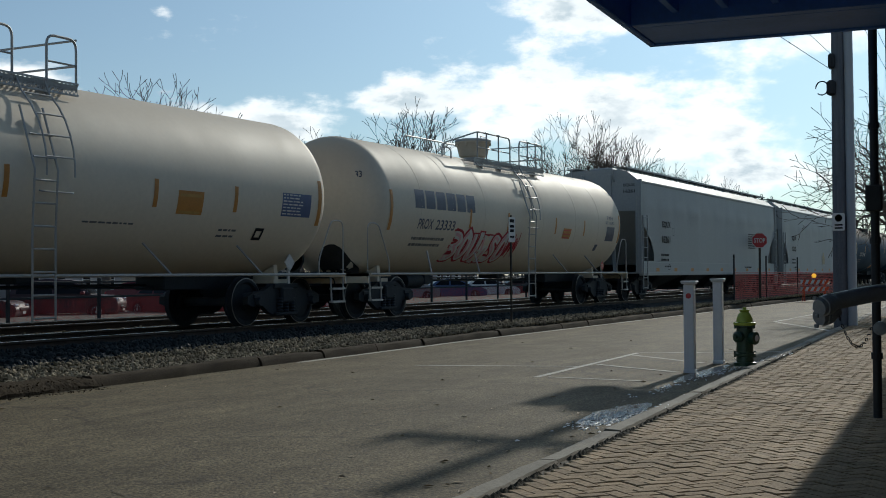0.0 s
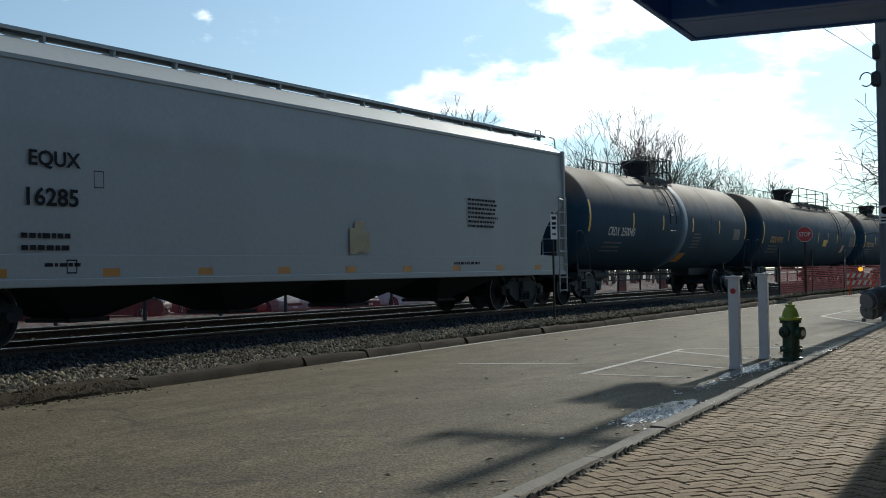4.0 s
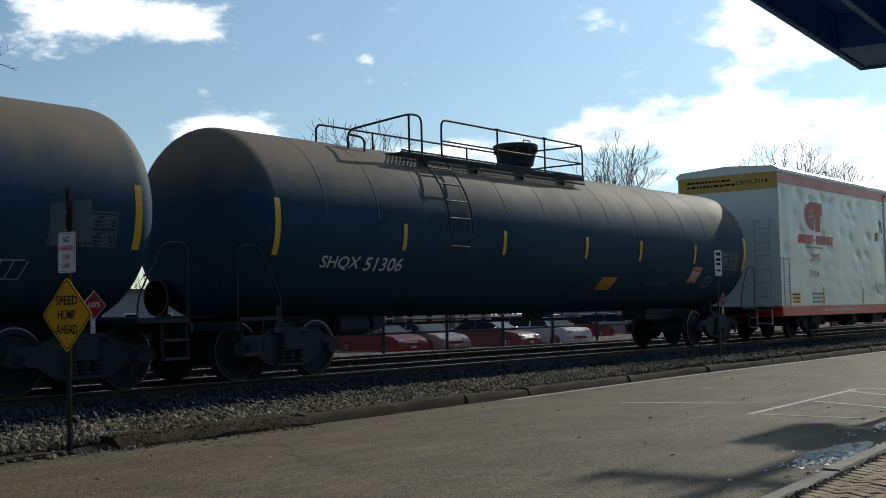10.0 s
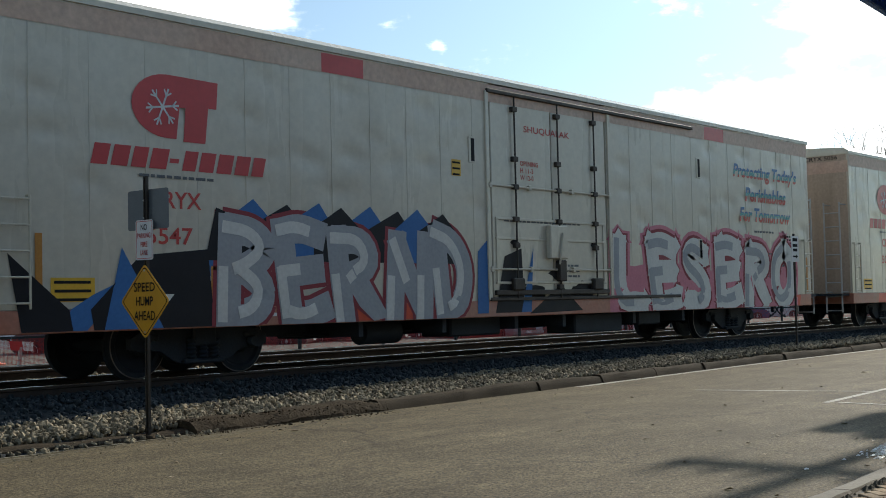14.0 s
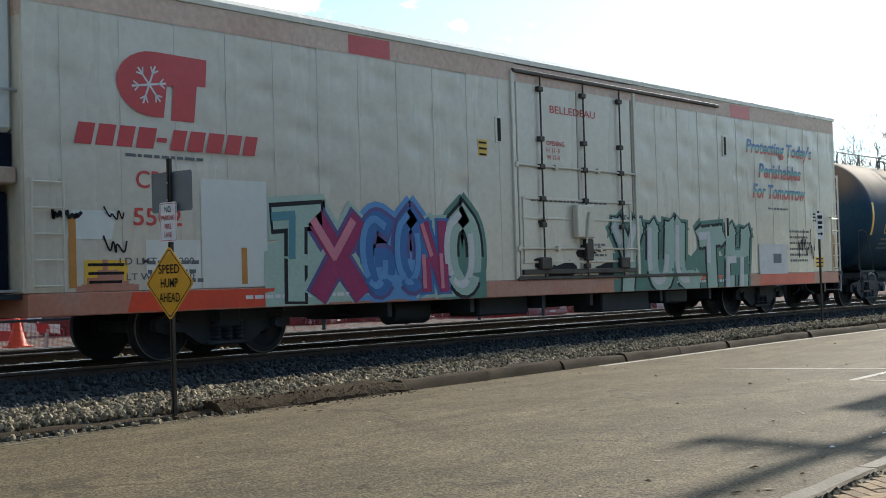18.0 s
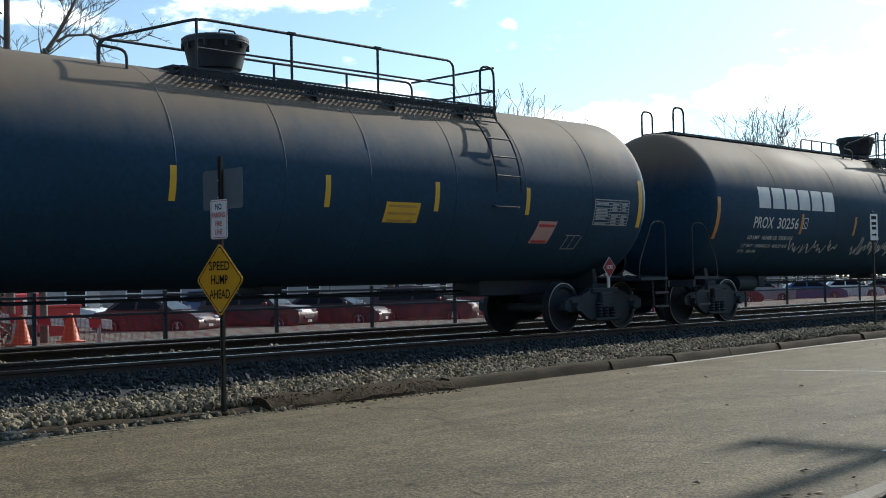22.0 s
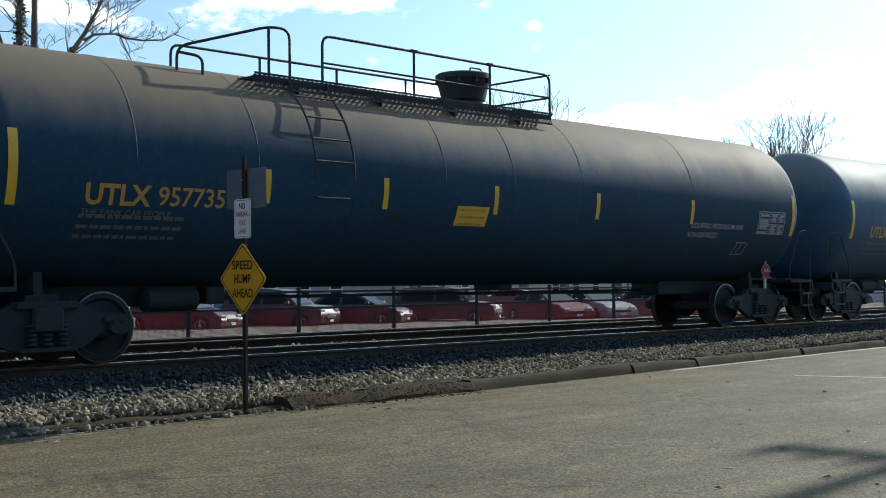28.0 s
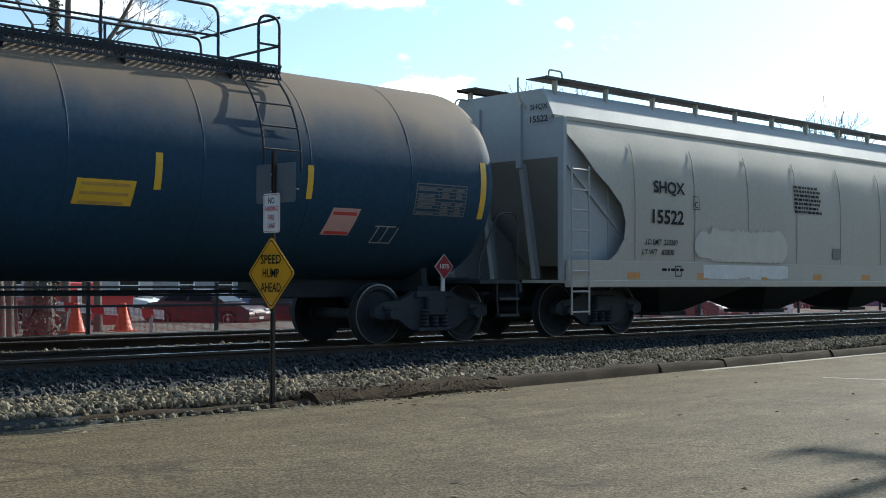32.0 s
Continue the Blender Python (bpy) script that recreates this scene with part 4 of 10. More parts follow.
def graffiti(car, u0, v0, w, h, order, outline, fill, light, back=None, onto=on_side, fat=0.30, spikes=None, tips=False, label="painted graffiti"):
    """Fat spray-painted shapes: a back field, an outline, a fill and light streaks."""
    rng = random.Random(len(order) * 7 + int(w * 10))
    k = w / len(order)
    wall, floor = onto, (0.69 if onto is on_side else 0.0)

    def onto(u, v, d=0.004):
        return wall(u, max(v, floor), d + (0.0135 if wall is on_side and v < 0.97 else 0.0))
    if back:
        mb, n = MB(), len(order) * 3
        top = [(u0 - 0.1 + (w + 0.2) * i / n, v0 + h * rng.uniform(0.5, 0.7)) for i in range(n + 1)]
        vs = [onto(p[0], v0 - 0.06, 0.003) for p in top] + [onto(p[0], p[1], 0.003) for p in top]
        mb.add(vs, [(i, i + 1, n + 2 + i, n + 1 + i) for i in range(n)])
        piece("paint_field", mb.raw("paint_field", back), car, label)
    if spikes:
        for i in range(len(order) * 2):
            c, s, d = u0 + (i + 0.5) * k / 2, rng.uniform(0.22, 0.34), 0.0035 + 0.0003 * (i % 3)
            mb = MB().add([onto(c - s, v0 + h * 0.6, d), onto(c + s, v0 + h * 0.6, d), onto(c + s * 0.9, v0 + h * 0.92, d), onto(c + rng.uniform(-0.1, 0.1), v0 + h * rng.uniform(1.02, 1.15), d), onto(c - s * 0.9, v0 + h * 0.9, d)], [(0, 1, 2, 3, 4)])
            piece("paint_spike", mb.raw("paint_spike", spikes), car, label)
    layers = ((outline, fat * k * 1.05 + 0.13, 0.006), (fill, fat * k * 1.05, 0.010), (light, fat * k * 0.42, 0.014), (back or outline, fat * k * 1.05 + (0.30 if back else 0.10), 0.004))
    for i, g in enumerate(order):
        mb, mats = MB(), []
        for li, (mat, width, d) in enumerate(layers):
            rg, z = random.Random(i * 13 + g), 0
            tilt, dv = rg.uniform(-0.12, 0.12), rg.uniform(-0.05, 0.05) * h
            for st in STROKES[g]:
                pts = []
                for x, y in st:
                    x2 = x + rg.uniform(-0.02, 0.02)
                    y2 = y + rg.uniform(-0.02, 0.02)
                    pts.append((u0 + k * (i + 0.08 + 0.84 * x2 + tilt * y2), v0 + dv + h * (0.06 + 0.86 * y2)))
                fine = rounded(pts)
                if li == 2:
                    fine = [(p[0] - fat * k * 0.26, p[1] + 0.02) for p in fine[: max(2, len(fine) * 4 // 5)]]
                n0 = len(mb.f)
                ribbon(mb, fine, width, onto, d + 0.0005 * (z % 6) + 0.0003 * (i % 2))
                if tips and li in (0, 1, 3):
                    for a, b in ((fine[-1], fine[-2]), (fine[0], fine[1])):
                        q = Vector((a[0] - b[0], a[1] - b[1]))
                        q.normalize()
                        o, reach = Vector((-q.y, q.x)) * width * 0.62, width * 0.25 + 0.16
                        tip = Vector(a) + q * reach + o * rg.uniform(-0.6, 0.6)
                        mb.add([onto(a[0] + o.x, a[1] + o.y, d + 0.0006), onto(a[0] - o.x, a[1] - o.y, d + 0.0006), onto(tip.x, tip.y, d + 0.0006)], [(0, 1, 2)])
                mats += [li] * (len(mb.f) - n0)
                z += 1
        me = mb.raw("painted_letter", outline)
        me.materials.append(fill)
        me.materials.append(light)
        me.materials.append(back or outline)
        me.polygons.foreach_set("material_index", mats)
        piece("painted_letter", me, car, label)


def scribble(car, u0, v0, w, h, mat, seed, onto=on_side, width=0.03, n=9):
    rng = random.Random(seed)
    k = max(1, n // 3)
    for s in range(k):
        a, pts = u0 + w * s / k, []
        for j in range(7):
            pts.append((a + w / k * (0.05 + 0.14 * j + rng.uniform(-0.12, 0.12)), v0 + h * ((0.1 if j % 2 else 0.85) + rng.uniform(-0.3, 0.3) + 0.05)))
        mb = MB()
        ribbon(mb, rounded(pts, 3), width, onto, 0.015 + 0.001 * s)
        piece("spray_scrawl", mb.raw("spray_scrawl", mat), car, "thin sprayed scrawl")


def shards(car, polys, label):
    """Sprayed pointed fields: each one a colour and its corners on the side."""
    for k, (colour, poly) in enumerate(polys):
        mb = MB().add([on_side(u, max(v, 0.69), 0.0165 if v < 1.0 else 0.005 + 0.0012 * (k % 4)) for u, v in poly], [tuple(range(len(poly)))])
        piece("paint_shard", mb.raw("paint_shard", SPRAY[colour]), car, label)


def placard(car, u, v, onto, mat, size=0.16, text="1075"):
    """A diamond hazard sign in its holder."""
    mb = MB()
    c = onto(u, v, 0.09)
    y = c[1]
    mb.prism([(u - size * 1.08, v), (u, v - size * 1.08), (u + size * 1.08, v), (u, v + size * 1.08)], "y", y, y + 0.015)
    mb.box(u - 0.03, y + 0.015, v - 0.5, u + 0.03, y + 0.05, v + 0.05)
    h = part("placard_holder", mb, WHITEINK, car, "white edge of a diamond hazard sign")
    mb = MB().prism([(u - size, v), (u, v - size), (u + size, v), (u, v + size)], "y", y - 0.004, y)
    part("placard", mb, mat, h, "red diamond hazard sign")
    if text:
        word("placard_number", h, text, u - size * 0.5, v - 0.03, size, 0.07, WHITEINK, lambda a, b, d=0: (a, y - 0.006, b))


# ---- tank cars
def tank_shell(mb, half, r, zc, head=0.62):
    n = 12
    prof = []
    for i in range(n):
        t = math.pi / 2 * i / n
        prof.append((-half - head * math.cos(t) ** 0.9, max(0.02, r * math.sin(t) ** 0.62)))
    prof += [(-half, r), (half, r)] + [(-a, b) for a, b in prof[::-1]]
    mb.lathe(prof, 80, "x", (0, 0, zc))


def rail_run(mb, pts, r=0.021):
    mb.tube(bend(pts, 0.16, 4), r, 7)


def tank_top(car, f, mat, dx=0.0, a=-5.05, b=1.35, hatch=0.2, ladder=(-4.45, -3.75), low=True, gap=None):
    """Walkway, handrails, valve housing and ladder on a tank; f mirrors it along the car."""
    F = lambda x: f * x + dx
    zw = 3.88
    lo, hi = sorted((F(a), F(b)))

    def surf(y):
        return ZC + math.sqrt(RT * RT - y * y)
    # grating: two long edges, cross bars and a fine lattice
    for y0, y1, nm in ((-1.02, -0.62, "walkway_grating"), (0.62, 1.02, "walkway_grating")):
        mb = MB()
        for y in (y0, y1):
            mb.box(lo, y - 0.012, zw - 0.055, hi, y + 0.012, zw + 0.03)
        n = int((hi - lo) / 0.11)
        for i in range(n + 1):
            x = lo + (hi - lo) * i / n
            mb.box(x - 0.012, y0, zw - 0.01, x + 0.012, y1, zw + 0.012)
        for j in range(1, 5):
            y = y0 + (y1 - y0) * j / 5
            mb.box(lo, y - 0.008, zw - 0.006, hi, y + 0.008, zw + 0.008)
        part(nm, mb, mat, car)
        for i in range(4):
            x = lo + (hi - lo) * (i + 0.5) / 4
            yo, yi = (y0, y1) if y0 < 0 else (y1, y0)
            part("walkway_bracket", MB().prism([(yo, zw - 0.05), (yi, zw - 0.02), (yi * 1.02, surf(yi) - 0.06), (yo * 0.98, surf(yo) - 0.03)], "x", x - 0.012, x + 0.012), mat, car)
    # perforated toe plate along the near edge: two rails and crossing bars
    mb = MB()
    z0, z1, yt = zw - 0.13, zw + 0.05, -1.045
    for z in (z0, z1):
        mb.box(lo, yt - 0.012, z - 0.014, hi, yt + 0.012, z + 0.014)
    n = int((hi - lo) / 0.085)
    for i in range(n):
        x = lo + (hi - lo) * i / n
        for da, db in ((0.0, 0.085), (0.085, 0.0)):
            mb.add([(x + da - 0.011, yt, z0), (x + da + 0.011, yt, z0), (x + db + 0.011, yt, z1), (x + db - 0.011, yt, z1)], [(0, 1, 2, 3)])
    part("toe_plate", mb, mat, car, "perforated toe plate of the walkway")
    for x in (F(hatch - 0.95), F(hatch + 0.95), F(b - 0.2)):
        part("cross_walkway", MB().box(x - 0.2, -0.62, zw + 0.12, x + 0.2, 0.62, zw + 0.15).box(x - 0.19, -0.6, surf(0) - 0.3, x - 0.15, 0.6, zw + 0.12), mat, car)
    # handrails
    t, m0, l0, l1 = 4.62, 4.22, *(gap or (ladder[0] + 0.05, ladder[1] - 0.05))
    near = -1.0
    mb = MB()
    rail_run(mb, [(F(a - 1.0), near + 0.35, surf(0.65)), (F(a - 1.0), near + 0.35, 4.22), (F(a + 0.3), near, t), (F(l0), near, t), (F(l0), near, zw)])
    rail_run(mb, [(F(a - 0.62), near + 0.3, surf(0.7)), (F(a - 0.62), near + 0.3, 4.12), (F(a - 1.0), near + 0.35, 4.15)])
    mb.tube([(F(a + 0.28), near, zw), (F(a + 0.28), near, t)], 0.021, 7)
    if l0 - a > 2:
        mb.tube([(F(a + 0.28), near, m0), (F(l0), near, m0)], 0.016, 6)
        for q in (0.36, 0.68):
            x = F(a + (l0 - a) * q)
            mb.tube([(x, near, zw), (x, near, t)], 0.021, 7)
            mb.box(x - 0.07, near - 0.03, t - 0.02, x + 0.07, near + 0.03, t + 0.03, 0.01)
    part("handrail", mb, mat, car)
    mb = MB()
    rail_run(mb, [(F(l1), near, zw), (F(l1), near, t), (F(b), near, t), (F(b), near, zw)])
    mb.tube([(F(l1), near, m0), (F(b), near, m0)], 0.016, 6)
    for q in (0.36, 0.7) if b - l1 > 1 else ():
        x = F(l1 + (b - l1) * q)
        mb.tube([(x, near, zw), (x, near, t)], 0.021, 7)
        mb.box(x - 0.07, near - 0.03, t - 0.02, x + 0.07, near + 0.03, t + 0.03, 0.01)
    part("handrail", mb, mat, car)
    mb = MB()
    rail_run(mb, [(F(a - 0.05), -near, zw), (F(a - 0.05), -near, t), (F(b), -near, t), (F(b), -near, zw)])
    mb.tube([(F(a), -near, m0), (F(b), -near, m0)], 0.016, 6)
    for q in (0.25, 0.5, 0.75):
        x = F(a + (b - a) * q)
        mb.tube([(x, -near, zw), (x, -near, t)], 0.021, 7)
    part("handrail", mb, mat, car)
    mb = MB()
    for z in (t, m0):
        mb.tube([(F(b), near, z), (F(b), -near, z)], 0.019, 7)
    part("end_rail", mb, mat, car)
    # valve housing with lid
    mb = MB().lathe([(surf(0) - 0.15, 0.40), (4.06, 0.40), (4.08, 0.33), (4.14, 0.33), (4.16, 0.38), (4.21, 0.395), (4.50, 0.46), (4.53, 0.49), (4.56, 0.49), (4.56, 0.3)], 28, "z", (F(hatch), 0, 0))
    for k in range(10):
        q = 0.63 * k
        mb.box(F(hatch) + 0.47 * math.cos(q) - 0.02, 0.47 * math.sin(q) - 0.02, 4.44, F(hatch) + 0.47 * math.cos(q) + 0.02, 0.47 * math.sin(q) + 0.02, 4.54)
    hs = part("valve_housing", mb, TANKWHITE if mat is GREYIRON else mat, car, "bolted round valve housing", 35)
    mb = MB().lathe([(4.56, 0.495), (4.605, 0.495), (4.63, 0.46), (4.65, 0.1)], 28, "z", (F(hatch), 0, 0))
    part("lid", mb, mat, hs, "", 35)
    mb = MB()
    rail_run(mb, [(F(hatch) - 0.14, -0.3, 4.62), (F(hatch) - 0.14, -0.3, 4.70), (F(hatch) + 0.14, -0.3, 4.70), (F(hatch) + 0.14, -0.3, 4.62)], 0.014)
    part("lid_handle", mb, mat, hs)
    # ladder down the near flank
    mb = MB()
    for x in (ladder[0], ladder[1]):
        pts = [(F(x), -1.03, zw + 0.02)]
        for k in range(7):
            v = 3.62 - 0.20 * k
            p = on_tank(F(x), ZC + RT * math.asin(min(1, (v - ZC) / RT)) if v < ZC + RT else v, 0.10)
            pts.append(p)
        mb.tube(pts, 0.016, 6)
    for k in range(4):
        v = 3.58 - 0.3 * k
        arc = ZC + RT * math.asin((v - ZC) / RT)
        mb.tube([on_tank(F(ladder[0]), arc, 0.10), on_tank(F(ladder[1]), arc, 0.10)], 0.014, 6)
    part("ladder", mb, mat, car)
    if low:
        mb = MB()
        c = F(sum(ladder) / 2)
        rail_run(mb, [on_tank(c - 0.3, 2.2, 0), on_tank(c - 0.3, 2.2, 0.09), on_tank(c + 0.3, 2.2, 0.09), on_tank(c + 0.3, 2.2, 0)], 0.012)
        part("grab_iron", mb, mat, car)


def tank_ends(car, L, mat):
    """Stub sills, saddles, end platforms, steps and the hand-brake wheel."""
    for s in (-1, 1):
        X = lambda x: s * x
        e = L / 2 - 0.42
        mb = MB()
        lo, hi = sorted((X(e), X(e - 4.2)))
        mb.box(lo, -0.34, 0.70, hi, 0.34, 1.02, 0.02)
        part("stub_sill", mb, UNDER, car)
        mb = MB()
        c = X(L / 2 - 1.95)
        prof = [(-0.86, 0.86), (0.86, 0.86)] + [((RT + 0.02) * math.sin(t), ZC - (RT + 0.02) * math.cos(t)) for t in [radians(a) for a in range(32, -33, -8)]]
        mb.prism(prof, "x", c - 0.06, c + 0.06)
        mb.box(c - 0.22, -0.95, 0.80, c + 0.22, 0.95, 0.88)
        part("saddle", mb, mat if mat is TANKWHITE else UNDER, car, "curved saddle plate under the tank")
        mb = MB()
        lo, hi = sorted((X(e), X(e - 0.95)))
        mb.box(lo, -1.5, 0.92, hi, 1.5, 0.98)
        mb.box(*sorted((X(e), X(e - 0.05)))[:1], -1.5, 0.78, sorted((X(e), X(e - 0.05)))[1], 1.5, 0.98)
        part("end_platform", mb, mat if mat is TANKWHITE else UNDER, car)
        mb = MB()
        for k in (0.1, 0.55):
            mb.tube([(X(e - k), -1.47, 0.95), (X(e - k), -1.5, 0.40)], 0.018, 6)
        for z in (0.42, 0.68):
            mb.box(*(min(X(e - 0.1), X(e - 0.55)), -1.54, z - 0.02, max(X(e - 0.1), X(e - 0.55)), -1.44, z + 0.02))
        part("step", mb, GREYIRON if mat is TANKWHITE else BLACKIRON, car, "foot step hanging below the platform")
        mb = MB()
        rail_run(mb, [(X(e - 0.95), -1.46, 0.95), (X(e - 0.95), -1.46, 1.25), (X(e - 0.5), -1.46, 2.05), (X(e - 0.06), -1.46, 2.05), (X(e - 0.06), -1.46, 0.95)], 0.014)
        part("corner_handrail", mb, GREYIRON if mat is TANKWHITE else BLACKIRON, car)
    mb = MB()
    mb.lathe([(-0.02, 0.27), (-0.02, 0.30), (0.02, 0.30), (0.02, 0.27), (-0.02, 0.27)], 24, "x", (-(L / 2 - 0.62), 0.55, 1.32))
    for k in range(4):
        t = k * math.pi / 2 + 0.4
        mb.tube([(-(L / 2 - 0.62), 0.55, 1.32), (-(L / 2 - 0.62), 0.55 + 0.28 * math.cos(t), 1.32 + 0.28 * math.sin(t))], 0.010, 5)
    mb.box(-(L / 2 - 0.66), 0.47, 0.95, -(L / 2 - 0.78), 0.63, 1.5)
    part("hand_brake", mb, BLACKIRON, car, "hand-brake wheel on its stand")
    # brake gear slung below
    part("brake_cylinder", MB().lathe([(-0.42, 0.05), (-0.38, 0.17), (0.38, 0.17), (0.42, 0.05)], 16, "x", (-L / 2 + 4.0, -0.5, 0.80)), UNDER, car, "", 35)
    part("control_valve", MB().box(-L / 2 + 4.55, -0.6, 0.72, -L / 2 + 4.85, -0.35, 0.96, 0.02), UNDER, car)
    part("train_line", MB().tube([(-L / 2 + 3, 0.1, 0.80), (L / 2 - 3, 0.1, 0.80)], 0.025, 6), UNDER, car)
    part("brake_rod", MB().tube([(-L / 2 + 4.3, -0.5, 0.78), (-2.0, -0.1, 0.80), (L / 2 - 3.2, -0.1, 0.74)], 0.018, 6), UNDER, car)
    part("bottom_outlet", MB().box(0.7, -0.3, 0.84, 1.1, 0.3, 0.98, 0.03), UNDER, car)


def end_reservoir(car, x):
    rs = part("air_reservoir", MB().lathe([(-0.42, 0.05), (-0.38, 0.15), (0.38, 0.15), (0.42, 0.05)], 16, "x", (x, -1.1, 1.20)), TANKGREY, car, "grey air tank on the end platform", 35)
    part("strap", MB().lathe([(-0.03, 0.158), (0.03, 0.158)], 16, "x", (x - 0.15, -1.1, 1.20)).box(x - 0.18, -1.25, 0.97, x - 0.12, -0.95, 1.08), BLACKIRON, rs)


def seams(car, xs, mat):
    for x in xs:
        mb = MB()
        n = 48
        w = 0.015
        ring = []
        for k in range(n + 1):
            t = radians(-60 + 240 * k / n)
            ring.append((math.cos(t), math.sin(t)))
        vs = [(x + dx, -(RT + d) * c, ZC + (RT + d) * s) for c, s in ring for dx, d in ((-w, -0.002), (-w * 0.5, 0.004), (w * 0.5, 0.004), (w, -0.002))]
        mb.add(vs, [(4 * i + j, 4 * i + j + 1, 4 * i + j + 5, 4 * i + j + 4) for i in range(n) for j in range(3)])
        part("weld_band", mb, mat, car, "", 60)


def stripes(car, xs, mat, ends=(), z0=2.07, h=0.46):
    def shape_flat(m):
        n = 8
        vs = []
        for j in range(n + 1):
            v = z0 + h * j / n
            vs += [on_tank(-0.05, v, 0.005), on_tank(0.05, v, 0.005)]
        m.add(vs, [(2 * j, 2 * j + 1, 2 * j + 3, 2 * j + 2) for j in range(n)])

    def shape_end(m):
        n = 10
        vs = []
        for j in range(n + 1):
            v = z0 - 0.16 + 0.89 * j / n
            vs += [on_tank(-0.06, v, 0.005), on_tank(0.06, v, 0.005)]
        m.add(vs, [(2 * j, 2 * j + 1, 2 * j + 3, 2 * j + 2) for j in range(n)])
    for x in xs:
        piece("reflective_stripe", kept(("stripe", mat.name, h, z0), "reflective_stripe", mat, shape_flat), car, "", pose(x, 0, 0))
    for x in ends:
        piece("reflective_stripe", kept(("stripe_end", mat.name, z0), "reflective_stripe", mat, shape_end), car, "", pose(x, 0, 0))


def notice(car, u, v, w, h, mat, ink, onto, rows=3, label="", skew=0.15, seed=3):
    nb = mark("notice", car, [(u, v, u + w, v + h)], mat, onto, label, 0.004, skew)
    rr = []
    rng = random.Random(seed)
    for r in range(rows):
        y = v + h * (0.82 - 0.72 * r / max(1, rows - 1) if rows > 1 else 0.5)
        a = u + w * rng.uniform(0.06, 0.12)
        rr.append((a + skew * (y - v), y - h * 0.07, u + w * rng.uniform(0.85, 0.95) + skew * (y - v), y + h * 0.05))
    mark("notice_print", nb, rr, ink, onto, "", 0.007, 0)


def data_panel(car, u, v, ink, onto=on_tank, w=0.95, h=0.48):
    rr = frame_rects(u, v, u + w, v + h, 0.018)
    for k in range(1, 9):
        y = v + h * k / 9
        rr.append((u + 0.02, y - 0.007, u + w - 0.02, y + 0.007))
        for a, b in ((0.05, 0.40), (0.50, 0.70), (0.78, 0.95)):
            if (k * 7 + int(a * 20)) % 5:
                rr.append((u + a * w, y - 0.042, u + (b - 0.02 * (k % 4)) * w, y - 0.014))
    rr += [(u + f * w - 0.004, v + 0.02, u + f * w + 0.004, v + h - 0.02) for f in (0.45, 0.74)]
    mark("data_panel", car, rr, ink, onto, "white stencilled test data panel")


def tank_car(x0, x1, mat, label, half=8.8, f=1, reporting="", rep=(-7.87, 1.95), ink=YELLOWINK, rings=(-7.2, -5.35, -3.65, -1.8, -0.2, 1.6, 5.0), bars_at=(-5.2, -3.05, -0.65, 2.0, 4.95), top=True, stripe=YELLOW, sz=2.07, group="tank cars in the train"):
    L = x1 - x0
    car = root("tank_car", pose((x0 + x1) / 2, TRACK_1, RAIL_Z), label, "tank car", group)
    TRAIN.append((car, (x0 + x1) / 2))
    key = ("tank", half, mat.name)
    if key not in KEPT:
        mb = MB()
        tank_shell(mb, half, RT, ZC)
        KEPT[key] = mb.mesh("tank", mat, 40)
    piece("tank", KEPT[key], car, "welded cylindrical tank with domed ends")
    seams(car, [f * r for r in rings], mat)
    for s in (-1, 1):
        build_truck(car, s * (L / 2 - 1.95))
        build_coupler(car, s * L / 2, s)
    tank_ends(car, L, mat)
    iron = GREYIRON if mat is TANKWHITE else BLACKIRON
    if top:
        if f > 0:
            tank_top(car, 1, iron)
        else:
            tank_top(car, 1, iron, 0.0, -1.15, 5.2, 0.15, (4.5, 5.1), gap=(4.2, 4.85))
    stripes(car, bars_at, stripe, (-half, half), sz)
    if reporting:
        a, b = reporting.split(" ")
        word("reporting_mark", car, a, rep[0], rep[1], 0.90, 0.27, ink, on_tank, "stencilled reporting mark", bold=0.03)
        word("reporting_number", car, b, rep[0] + 1.0, rep[1] + 0.02, 1.0, 0.25, ink, on_tank, "stencilled reporting number")
        mark("stencil_print", car, bars(3, rep[0] - 0.05, rep[1] - 0.12, 1.6, 0.14, 0.05, int(abs(x0))), GREYINK, on_tank, "faded small stencilled lines")
        word("end_mark", car, reporting, -0.5, 3.15, 0.95, 0.13, GREYINK, lambda u, v, d=0: (-half - 0.62 * math.cos(math.asin(min(0.99, (math.hypot(u - 0.3, v - ZC) / RT) ** 1.6))) ** 0.9 - 0.02, -u + 0.0, v))
    return car


